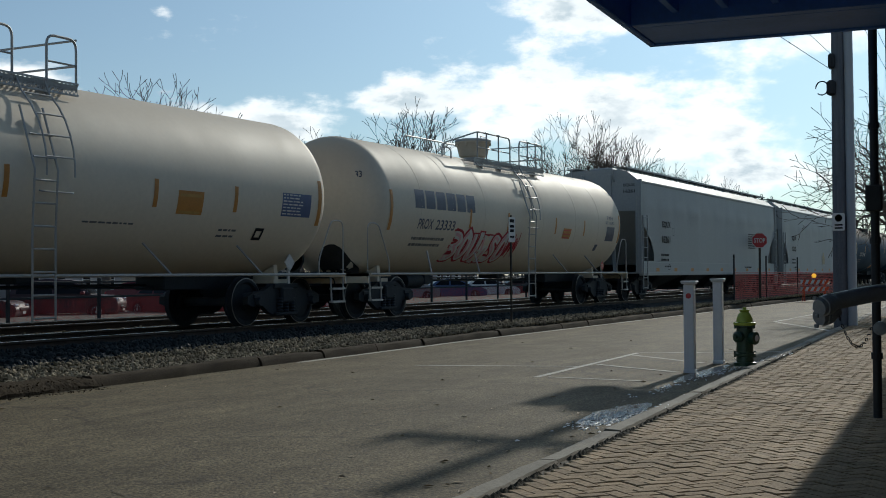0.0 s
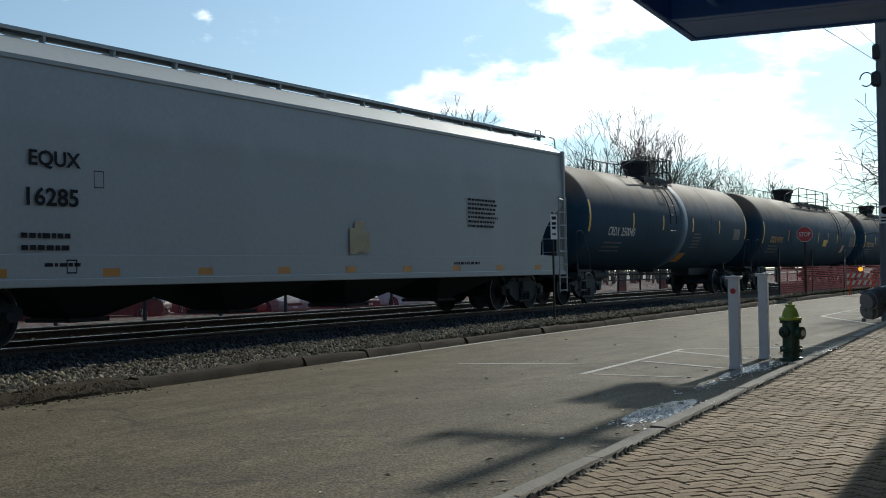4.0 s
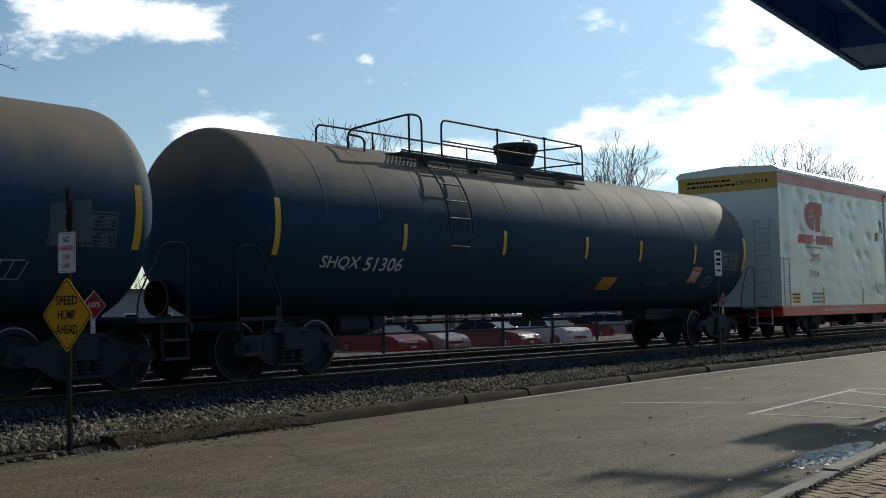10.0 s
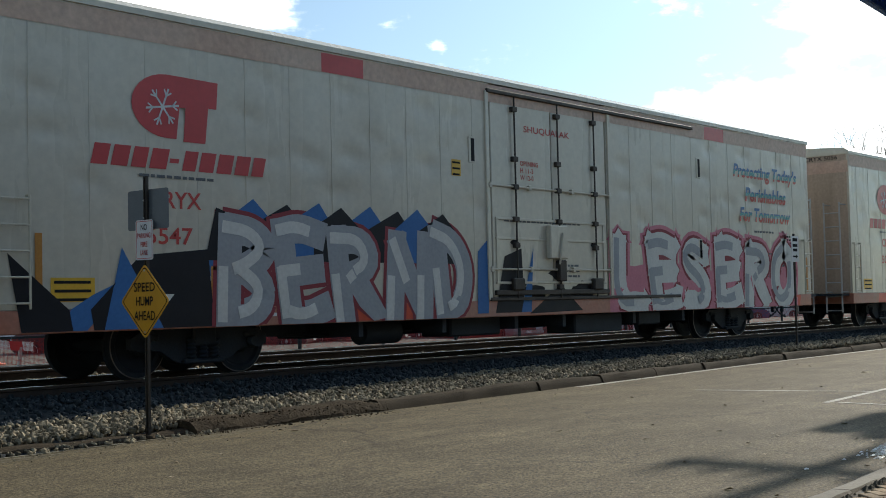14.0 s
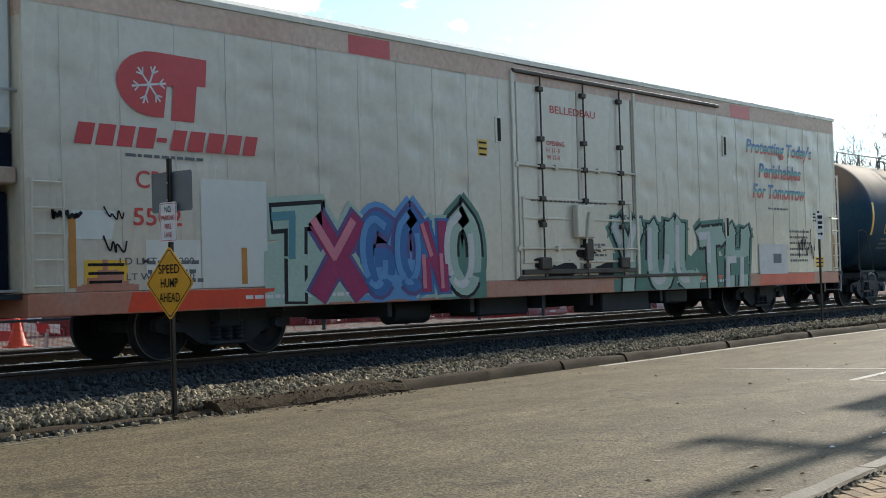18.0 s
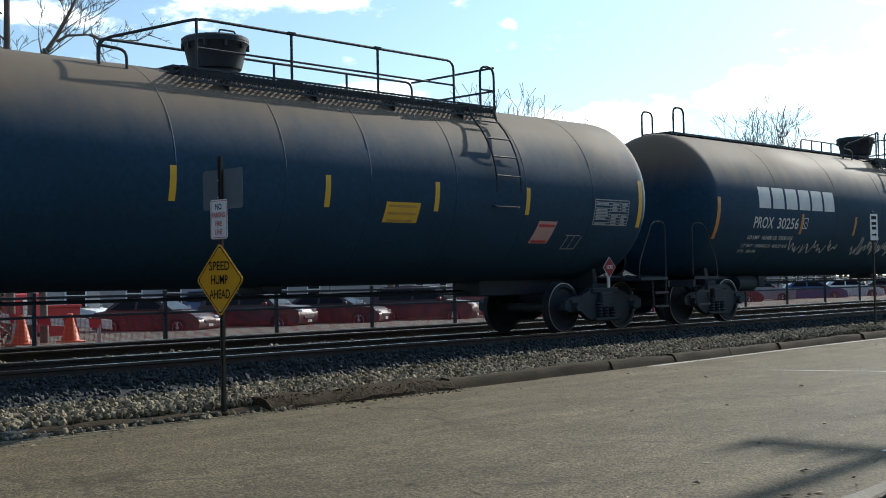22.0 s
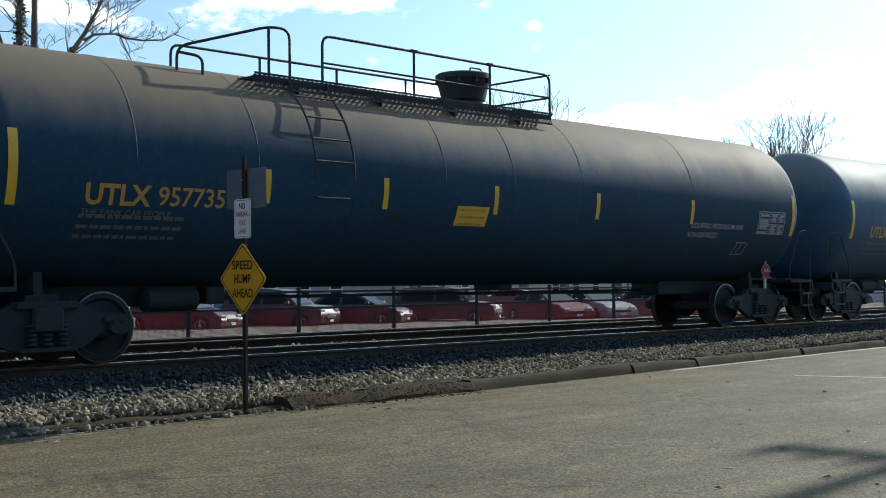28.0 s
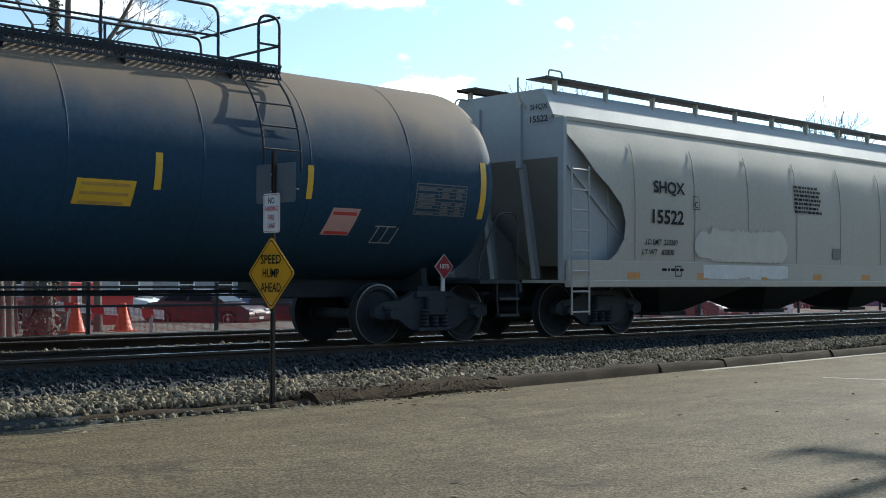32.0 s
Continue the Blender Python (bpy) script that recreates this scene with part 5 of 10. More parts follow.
# ---- refrigerator cars
def dented_panel(car, lo, hi, mat, deep, seed):
    """Thin side sheet with shallow pillow-like dents between its inner posts."""
    rng = random.Random(seed)
    nx, nz = int((hi - lo) / 0.07), 56
    dents = {}
    for a in range(int((hi - lo) / 0.85) + 2):
        for c in range(8):
            dents[a, c] = (lo + 0.85 * (a + 0.5 * (c % 2)) + rng.uniform(-0.16, 0.16), 1.15 + 0.5 * c + rng.uniform(-0.1, 0.1), rng.uniform(0.24, 0.34), rng.uniform(0.11, 0.16), rng.choice((0.1, 0.7, 1.0, 1.2)) * (0.25 if c < 3 else 1), rng.uniform(-0.25, 0.1))
    vs = []
    for j in range(nz + 1):
        z = 0.972 + (4.815 - 0.972) * j / nz
        for i in range(nx + 1):
            x = lo + (hi - lo) * i / nx
            rim = min(1.0, min(x - lo, hi - x) / 0.25, (z - 0.972) / 0.3, (4.815 - z) / 0.3)
            w, a0, c0 = 0.0, int((x - lo) / 0.85), int((z - 1.15) / 0.5)
            for a in (a0 - 1, a0, a0 + 1):
                for c in (c0 - 1, c0, c0 + 1, c0 + 2):
                    d = dents.get((a, c))
                    if d:
                        u, v = x - d[0], z - d[1] - d[5] * (x - d[0])
                        w += d[4] * math.exp(-(u / d[2]) ** 2 - (v / d[3]) ** 2)
            vs.append((x, -SIDE + deep * 0.95 * min(1.3, w) * max(0.0, rim), z))
    k = nx + 1
    mb = MB().add(vs, [(j * k + i, j * k + i + 1, (j + 1) * k + i + 1, (j + 1) * k + i) for j in range(nz) for i in range(nx)])
    mb.box(lo, -SIDE + 0.0, 0.97, lo + 0.006, -SIDE + 0.05, 4.82).box(hi - 0.006, -SIDE + 0.0, 0.97, hi, -SIDE + 0.05, 4.82)
    part("side_panel", mb, mat, car, "thin dented side sheet", 40)


def reefer(x0, x1, mat, label, band=BANDRED, endband=BANDFADE, ribs=False, number="", reporting="CRYX", place="", unit=False, sill=SILLORANGE, stripe=ORANGEST, old=True, slog=6.3, mk=0.0, sz=0.0):
    L = x1 - x0
    car = root("refrigerator_car", pose((x0 + x1) / 2, TRACK_1, RAIL_Z), label, "refrigerator car", "refrigerator cars in the train")
    TRAIN.append((car, (x0 + x1) / 2))
    h = 11.28
    mb = MB()
    mb.box(-h, -SIDE + 0.05, 0.97, -1.86, SIDE, 4.82, 0.015).box(1.86, -SIDE + 0.05, 0.97, h, SIDE, 4.82, 0.015).box(-1.86, -SIDE + 0.06, 0.97, 1.86, SIDE - 0.06, 4.82)
    body = part("body", mb, mat, car)
    for lo, hi in ((-h, -1.86), (1.86, h)):
        dented_panel(car, lo, hi, mat, 0.017 if old else 0.033, int(abs(x0)))
    roof = [(-SIDE - 0.03, 4.80), (-SIDE - 0.03, 4.88), (-SIDE + 0.1, 4.97), (0, 5.06), (SIDE - 0.1, 4.97), (SIDE + 0.03, 4.88), (SIDE + 0.03, 4.80)]
    part("roof", MB().prism(roof, "x", -h - 0.03, h + 0.03), mat, car, "low-pitched ribbed metal roof")
    rib = kept(("roof_rib", mat.name), "roof_rib", mat, lambda m: m.prism([(p[0] * 0.97, p[1] + 0.012) for p in roof[1:6]] + [(SIDE - 0.1, 4.9), (-SIDE + 0.1, 4.9)], "x", -0.03, 0.03))
    for i in range(21):
        piece("roof_rib", rib, car, "", pose(-h + 0.4 + i * (2 * h - 0.8) / 20, 0, 0))
    mark("top_band", car, [(-h + 0.02, 4.47, h - 0.02, 4.78)], band, on_side, "coloured band along the top of the side", 0.005)
    mb = MB().box(-h + 0.02, -SIDE - 0.012, 0.68, h - 0.02, SIDE + 0.012, 0.965, 0.012)
    part("side_sill", mb, sill, car, "orange-red side sill")
    mark("sill_print", car, bars(1, -8, 0.86, 3.0, 0.1, 0.05, 5) + bars(1, 2.5, 0.86, 4.0, 0.1, 0.05, 9), WHITEINK, on_side, "", 0.016)
    if sill is SILLFADE:
        rng = random.Random(int(x0 * 10))
        for u, w0 in ((-9.9, 2.35), (3.0, 2.2), (7.0, 2.8)) if unit else ((-9.6, 1.6), (-6.0, 2.0), (3.0, 1.9), (7.6, 2.4)):
            a, b = u + (0 if unit else rng.uniform(-0.6, 0.6)), w0
            mark("old_red_paint", car, [(a, 0.70, a + b, 0.95)], SILLORANGE, on_side, "remains of the old red sill paint", 0.0135, 0.3)
        for u in (-7.4, 4.4):
            mark("old_red_paint", car, [(u + 1.5, 4.48, u + 2.4, 4.77)], BANDRED, on_side, "remains of the old red band", 0.0065)
    # end wall band and its print
    end = lambda u, v, d=0.004: (-h - d, -u, v)
    if sill is SILLFADE and not unit:
        part("end_sheet", MB().box(-h - 0.003, -SIDE + 0.06, 0.99, -h + 0.02, SIDE - 0.02, 4.79), ENDTAN, car, "dirt-browned end wall")
    mark("end_band", car, [(-SIDE + 0.05, 4.30 if old else 4.32, SIDE - 0.02, 4.62 if old else 4.80)], endband, end, "coloured band across the end wall", 0.005)
    mark("end_print", car, bars(2, -SIDE + 0.3, 4.76 if old else 4.68, 1.6, 0.13, 0.06, 21), BLACKINK, end, "", 0.009)
    if number:
        for k, txt in enumerate((reporting, number) if unit else (reporting + " " + number,)):
            word("end_number", car, txt, *((1.36, 4.68 - 0.14 * k, 0.17) if unit else (0.3, 4.66 if old else 4.5, 0.95)), 0.10 if unit else 0.12, BLACKINK, end, "small black reporting number on the end wall", 0.01)
    if ribs:
        seam = kept(("seam", mat.name), "panel_seam", mat, lambda m: m.box(-0.007, -SIDE - 0.003, 0.98, 0.007, -SIDE + 0.002, 4.80))
        x = -h + 0.5
        while x < h:
            if abs(x) > 1.95:
                piece("panel_seam", seam, car, "", pose(x, 0, 0))
            x += 0.845
    # double plug door with lock rods
    dr = part("door", MB().box(-1.82, -SIDE + 0.0, 1.02, -0.015, -SIDE + 0.058, 4.62, 0.012).box(0.015, -SIDE + 0.0, 1.02, 1.82, -SIDE + 0.058, 4.62, 0.012), mat, car, "double sliding plug door")
    mb = MB().box(-1.95, -SIDE - 0.06, 4.63, 5.3, -SIDE + 0.0, 4.70, 0.01).box(-1.95, -SIDE - 0.05, 0.96, 4.6, -SIDE, 1.02, 0.01)
    part("door_track", mb, band if not old else POST, dr, "long dark door track" if old else "long red door track")
    for x in (-1.18, 0.15, 1.37):
        mb = MB().tube([(x, -SIDE - 0.05, 1.0), (x, -SIDE - 0.05, 4.62)], 0.017, 7)
        for z in (1.2, 1.95, 2.42, 3.0, 3.5, 4.4):
            mb.box(x - 0.075, -SIDE - 0.075, z - 0.045, x + 0.075, -SIDE + 0.01, z + 0.045, 0.012)
        part("lock_rod", mb, POST if old else GREYIRON, dr, "upright steel lock rod with brackets")
    for z in (3.0, 1.52):
        mb = MB().tube([(-1.95, -SIDE - 0.04, z), (1.95, -SIDE - 0.04, z)], 0.02, 6)
        for x in (-1.9, -0.75, 0.6, 1.9):
            mb.box(x - 0.04, -SIDE - 0.06, z - 0.05, x + 0.04, -SIDE + 0.005, z + 0.05, 0.008)
        part("cross_rod", mb, mat, dr, "level rod across both door leaves")
    for x in (-1.94, 1.94):
        part("door_post", MB().box(x - 0.05, -SIDE - 0.035, 0.98, x + 0.05, -SIDE + 0.01, 4.66, 0.01), mat, dr, "raised post beside the door")
    for x in (-1.7, 1.7):
        part("door_stile", MB().box(x - 0.035, -SIDE - 0.02, 1.3, x + 0.035, -SIDE + 0.01, 2.42, 0.006), mat, dr)
    mb = MB()
    for z in (2.42, 2.07, 1.28):
        mb.box(-1.75, -SIDE - 0.025, z - 0.022, 1.75, -SIDE + 0.005, z + 0.022, 0.006)
    mb.box(-0.24, -SIDE - 0.12, 1.72, 0.32, -SIDE, 2.34, 0.02)
    mb.tube([(0.0, -SIDE - 0.14, 1.62), (0.12, -SIDE - 0.14, 2.2)], 0.02, 6)
    part("lock_box", mb, mat, dr, "door lock box and cross bars")
    mb = MB().box(-1.8, -SIDE - 0.06, 1.06, 1.8, -SIDE + 0.004, 1.15, 0.01).box(0.05, -SIDE - 0.11, 1.3, 0.28, -SIDE, 1.70, 0.02)
    for x in (-1.18, 1.37):
        mb.box(x - 0.16, -SIDE - 0.1, 1.14, x + 0.16, -SIDE, 1.36, 0.02)
    part("door_gear", mb, POST, dr, "dark greasy lock gear at the door's foot")
    rng = random.Random(int(abs(x0)) + 1)
    for x, z, w in ((-1.18, 1.25, 0.3), (0.15, 1.45, 0.34), (1.37, 1.22, 0.3), (-0.6, 1.1, 0.5), (0.9, 1.1, 0.5), (1.37, 2.0, 0.14), (-1.18, 2.0, 0.14), (0.2, 2.0, 0.3)):
        ring = [on_side(x + w * (0.6 + 0.5 * rng.random()) * math.cos(0.524 * k), z + 0.5 * w * (0.5 + 0.6 * rng.random()) * math.sin(0.524 * k), 0.0035) for k in range(12)]
        piece("grease_stain", MB().add(ring, [tuple(range(12))]).raw("grease_stain", GREYINK if not old else SOOT), dr, "")
    mark("door_print", dr, bars(1, -1.5, 2.42, 2.8, 0.1, 0.05, 8) + bars(3, 0.35, 1.62, 0.5, 0.1, 0.04, 4), GREYINK, on_side, "", 0.006)
    if place:
        word("place_name", dr, place, -0.85, 4.0, 1.45, 0.14, REDINK, on_side, "", 0.006)
        for i, ln in enumerate(("OPENING", "H 11-3", "W 12-0")):
            word("opening_size", dr, ln, -0.98, 3.4 - 0.13 * i, 0.55 if i == 0 else 0.4, 0.09, REDINK, on_side, "", 0.006)
    # slots and small fittings
    for x, z in ((5.58, 3.58), (5.58, 1.78), (-2.35, 3.35)):
        vn = part("latch_slot", MB().box(x - 0.09, -SIDE - 0.012, z, x + 0.09, -SIDE + 0.01, z + 0.46, 0.008), mat, car)
        # Flat black patch painted for the dark inside of the slot.
        mark("slot_opening", vn, [(x - 0.035, z + 0.03, x + 0.06, z + 0.43)], BLACKINK, on_side, "", 0.014)
    for x in (-8.0, -4.4, 3.4, 8.0):
        piece("reflective_stripe", kept(("rs", stripe.name), "reflective_stripe", stripe, lambda m: grid_rect(m, -0.05, 1.02, 0.05, 1.52, on_side, 0.006)), car, "", pose(x, 0, 0))
    for x in (-h + 0.62, h - 0.22):
        piece("reflective_stripe", kept(("rse", stripe.name), "reflective_stripe", stripe, lambda m: grid_rect(m, -0.05, 1.02, 0.05, 1.9, on_side, 0.006)), car, "", pose(x, 0, 0))
    notice(car, -10.5, 1.06, 0.62, 0.30, YELLOW, BLACKINK, on_side, 3, "small yellow instruction sign", 0)
    notice(car, 9.95, 1.08, 0.48, 0.26, YELLOW, BLACKINK, on_side, 3, "small yellow instruction sign", 0)
    notice(car, -2.9, 3.1, 0.24, 0.28, YELLOW, BLACKINK, on_side, 3, "small yellow warning sign", 0)
    # company mark: a red block with a notch and a snow star, the name as plain blocks
    lg = MB()
    arc = [(0.40 - 0.40 * math.sin(q), 0.515 - 0.485 * math.cos(q)) for q in [math.pi * k / 14 for k in range(15)]]
    vs = [on_side(-9.31 + mk + 1.42 * x, 3.19 + 0.88 * z, 0.006) for x, z in [(0.50, 0.03)] + arc + [(1.0, 0.98), (0.98, 0.56), (0.88, 0.56), (0.84, 0.0), (0.58, 0.0), (0.61, 0.52), (0.54, 0.52)]]
    lg.add(vs, [tuple(range(len(vs)))])
    logo = piece("company_mark", lg.raw("company_mark", REDINK if not old else BANDRED), car, "red company mark with a white snow star")
    st = MB()
    for k in range(6):
        q = k * math.pi / 3 + 0.15
        cu, cv, co, si = -8.82 + mk, 3.63, math.cos(q), math.sin(q)
        ribbon(st, [(cu, cv), (cu + 0.26 * co, cv + 0.26 * si)], 0.028, on_side, 0.009 + 0.0003 * k)
        for e in (-0.7, 0.7):
            ribbon(st, [(cu + 0.16 * co, cv + 0.16 * si), (cu + 0.16 * co + 0.09 * math.cos(q + e), cv + 0.16 * si + 0.09 * math.sin(q + e))], 0.022, on_side, 0.0112 + 0.0003 * k)
    piece("snow_star", st.raw("snow_star", WHITEINK), logo)
    u, nl = -9.93 + mk, "company name as slanting red blocks"
    for bw in (0.24, 0.25, 0.23, 0.27, 0.0, 0.22, 0.25, 0.26, 0.25, 0.22):
        rc = (u, 2.80, u + bw, 3.07) if bw else (u, 2.89, u + 0.15, 2.95)
        mark("name_block", car, [rc], REDINK if not old else BANDRED, on_side, nl, 0.005, 0.25)
        u, nl = u + (bw or 0.15) + 0.055, ""
    mark("company_line", car, bars(1, -9.2 + mk, 2.72, 1.3, 0.1, 0.04, 2), GREYINK, on_side, "", 0.006)
    word("reporting_mark", car, reporting, -9.05 + mk, 2.28, 0.85, 0.23, REDINK, on_side, "red reporting letters", 0.006)
    if number:
        word("reporting_number", car, number, -9.1 + mk, 1.80, 0.75, 0.23, REDINK, on_side, "red reporting number", 0.006)
    mark("weight_print", car, bars(3, -8.9 + mk, 1.35, 1.0, 0.12, 0.05, 12), GREYINK, on_side, "", 0.006)
    # slogan
    for txt, u, v, w2, hh in (("Protecting Today's", slog, 3.64, 3.35, 0.42), ("Perishables", slog + 0.58, 3.18, 2.15, 0.34), ("For Tomorrow", slog + 0.28, 2.70, 2.65, 0.34)):
        word("slogan", car, txt, u, v + sz, w2, hh, SLOGBLUE, on_side, "blue, teal and red slogan lettering", 0.006, 0.22, SLOGTEAL, 0.60, SLOGRED, 0.36, 0.03)
    mark("web_address", car, bars(1, slog + 1.0, 2.50, 1.1, 0.1, 0.045, 6), GREYINK, on_side, "", 0.006)
    mark("data_print", car, bars(6, 8.6, 1.98, 1.2, 0.14, 0.05, 16), GREYINK, on_side, "grey stencilled data lines", 0.006)
    mark("data_print", car, bars(3, 9.9, 2.42, 0.6, 0.08, 0.04, 17), BLACKINK, on_side, "", 0.006)
    # ladders and end gear
    ir = GREYIRON
    for s, zt in ((-1, 2.35), (1, 2.35)):
        mb = MB()
        x = s * (h - 0.05)
        a, b = sorted((x, x - s * 0.42))
        for q in (a, b):
            mb.tube([(q, -SIDE - 0.07, 0.98), (q, -SIDE - 0.07, zt)], 0.016, 6)
        for k in range(5):
            z = 1.05 + k * (zt - 1.1) / 4
            mb.tube([(a, -SIDE - 0.07, z), (b, -SIDE - 0.07, z)], 0.014, 6)
        mb.box(a, -SIDE - 0.07, zt - 0.03, a + 0.02, -SIDE, zt).box(b - 0.02, -SIDE - 0.07, zt - 0.03, b, -SIDE, zt)
        part("side_ladder", mb, mat, car)
        mb = MB()
        xe = s * (h + 0.42)
        for q in (-1.42, -0.98):
            mb.tube([(xe, q, 0.45), (xe, q, 3.45)], 0.022, 6)
            mb.tube([(xe, q, 3.4), (s * h, q, 3.4)], 0.018, 6)
            mb.tube([(xe, q, 1.0), (s * h, q, 1.0)], 0.018, 6)
        for k in range(8):
            mb.tube([(xe, -1.42, 0.5 + 0.38 * k), (xe, -0.98, 0.5 + 0.38 * k)], 0.016, 6)
        part("end_ladder", mb, ir, car, "pale steel ladder on the car's end")
        mb = MB()
        lo, hi = sorted((s * h, s * (h + 0.5)))
        mb.box(lo, -1.45, 0.90, hi, 1.45, 0.96)
        part("end_platform", mb, UNDER, car)
        lo, hi = sorted((s * (h - 1), s * (L / 2 - 0.4)))
        part("draft_sill", MB().box(lo, -0.34, 0.66, hi, 0.34, 0.92, 0.02), UNDER, car)
    if unit:
        mb = MB().box(-h - 0.42, -1.34, 2.9, -h, 0.8, 4.85, 0.06)
        un = part("cooling_unit", mb, REEFWHITE, car, "white end-mounted cooling unit")
        mb = MB().prism([(-1.27, 4.98), (-0.95, 4.15), (-0.7, 3.95), (0.75, 3.92), (0.82, 4.98)], "x", -h - 0.50, -h - 0.40)
        part("grille_shroud", mb, SHROUD, un, "dark blue grille shroud")
        slat = kept("slat", "grille_slat", BLACKIRON, lambda m: m.box(-h - 0.515, -0.62, 0, -h - 0.49, 0.6, 0.035))
        for k in range(9):
            piece("grille_slat", slat, un, "", pose(0, 0, 4.05 + 0.09 * k))
        word("unit_print", car, "EXCESS HEIGHT CAR", -0.5, 3.74, 1.6, 0.11, BLACKINK, lambda u, v, d=0.004: (-h - 0.425 - d, -u, v), "black print on the cooling unit")
        mb = MB().box(-h - 0.40, -1.2, 0.98, -h - 0.02, 1.2, 2.2, 0.03)
        part("generator_box", mb, NAVYBOX, car, "dark blue generator box under the cooling unit")
        part("unit_shelf", MB().box(-h - 0.55, -1.42, 2.28, -h - 0.02, 1.42, 2.48, 0.02), ENDTAN, car, "rusty cream shelf below the cooling unit")
        # Solid near-black blocks stand in for the shade inside open bays.
        for y in (-1.3, -0.44, 0.42):
            part("shelf_opening", MB().box(-h - 0.36, y, 2.48, -h - 0.02, y + 0.78 if y < 0.3 else 0.8, 2.89), NAVYBOX, car, "near-black block for the shade in the open bay below the cooling unit" if y < -0.5 else "")
        for y in (-0.51, 0.35):
            part("shelf_post", MB().box(-h - 0.44, y, 2.48, -h - 0.34, y + 0.08, 2.9, 0.01), ENDTAN, car)
        part("brace", MB().tube([(-h - 0.5, -0.15, 2.24), (-h - 0.46, -0.5, 1.0)], 0.045, 6), ENDTAN, car, "slanting cream brace")
        for z in (2.62, 3.02, 3.42):
            part("guard_rail", MB().tube([(-h - 0.48, -1.45, z), (-h - 0.48, 1.45, z)], 0.02, 6), ir, car, "pale steel guard rail of the end platform")
        for y in (-1.45, -1.1, -0.6, 0.2, 1.0, 1.45):
            part("guard_post", MB().tube([(-h - 0.48, y, 2.3), (-h - 0.48, y, 3.42)], 0.02, 6), ir, car)
        part("service_ledge", MB().box(-h - 0.6, -1.4, 2.22, -h - 0.35, 1.4, 2.28), ir, car)
    # gear under the floor
    part("centre_sill", MB().box(-5.2, -0.35, 0.42, 5.2, 0.35, 0.72, 0.02), UNDER, car)
    for bx in ((-2.6, -1.2, 0.36, -1.2, -0.5, 0.70), (1.0, -1.3, 0.30, 2.7, -0.6, 0.68), (3.4, -1.25, 0.4, 4.3, -0.7, 0.68)):
        part("equipment_box", MB().box(*bx, 0.03), UNDER, car, "dark box under the floor")
    part("air_reservoir", MB().lathe([(-4.6, 0.05), (-4.55, 0.2), (-3.7, 0.2), (-3.65, 0.05)], 16, "x", (0, -0.9, 0.5)), UNDER, car, "", 35)
    part("brake_pipe", MB().tube([(-6, -0.7, 0.5), (6, -0.7, 0.46)], 0.025, 6), UNDER, car)
    for x in (-5, -3, -1, 0.5, 3, 5):
        piece("cross_bearer", kept("bearer", "cross_bearer", UNDER, lambda m: m.box(-0.05, -1.4, 0.45, 0.05, 1.4, 0.7)), car, "", pose(x, 0, 0))
    for s in (-1, 1):
        build_truck(car, s * (L / 2 - 4.72))
        build_coupler(car, s * L / 2, s)
    return car


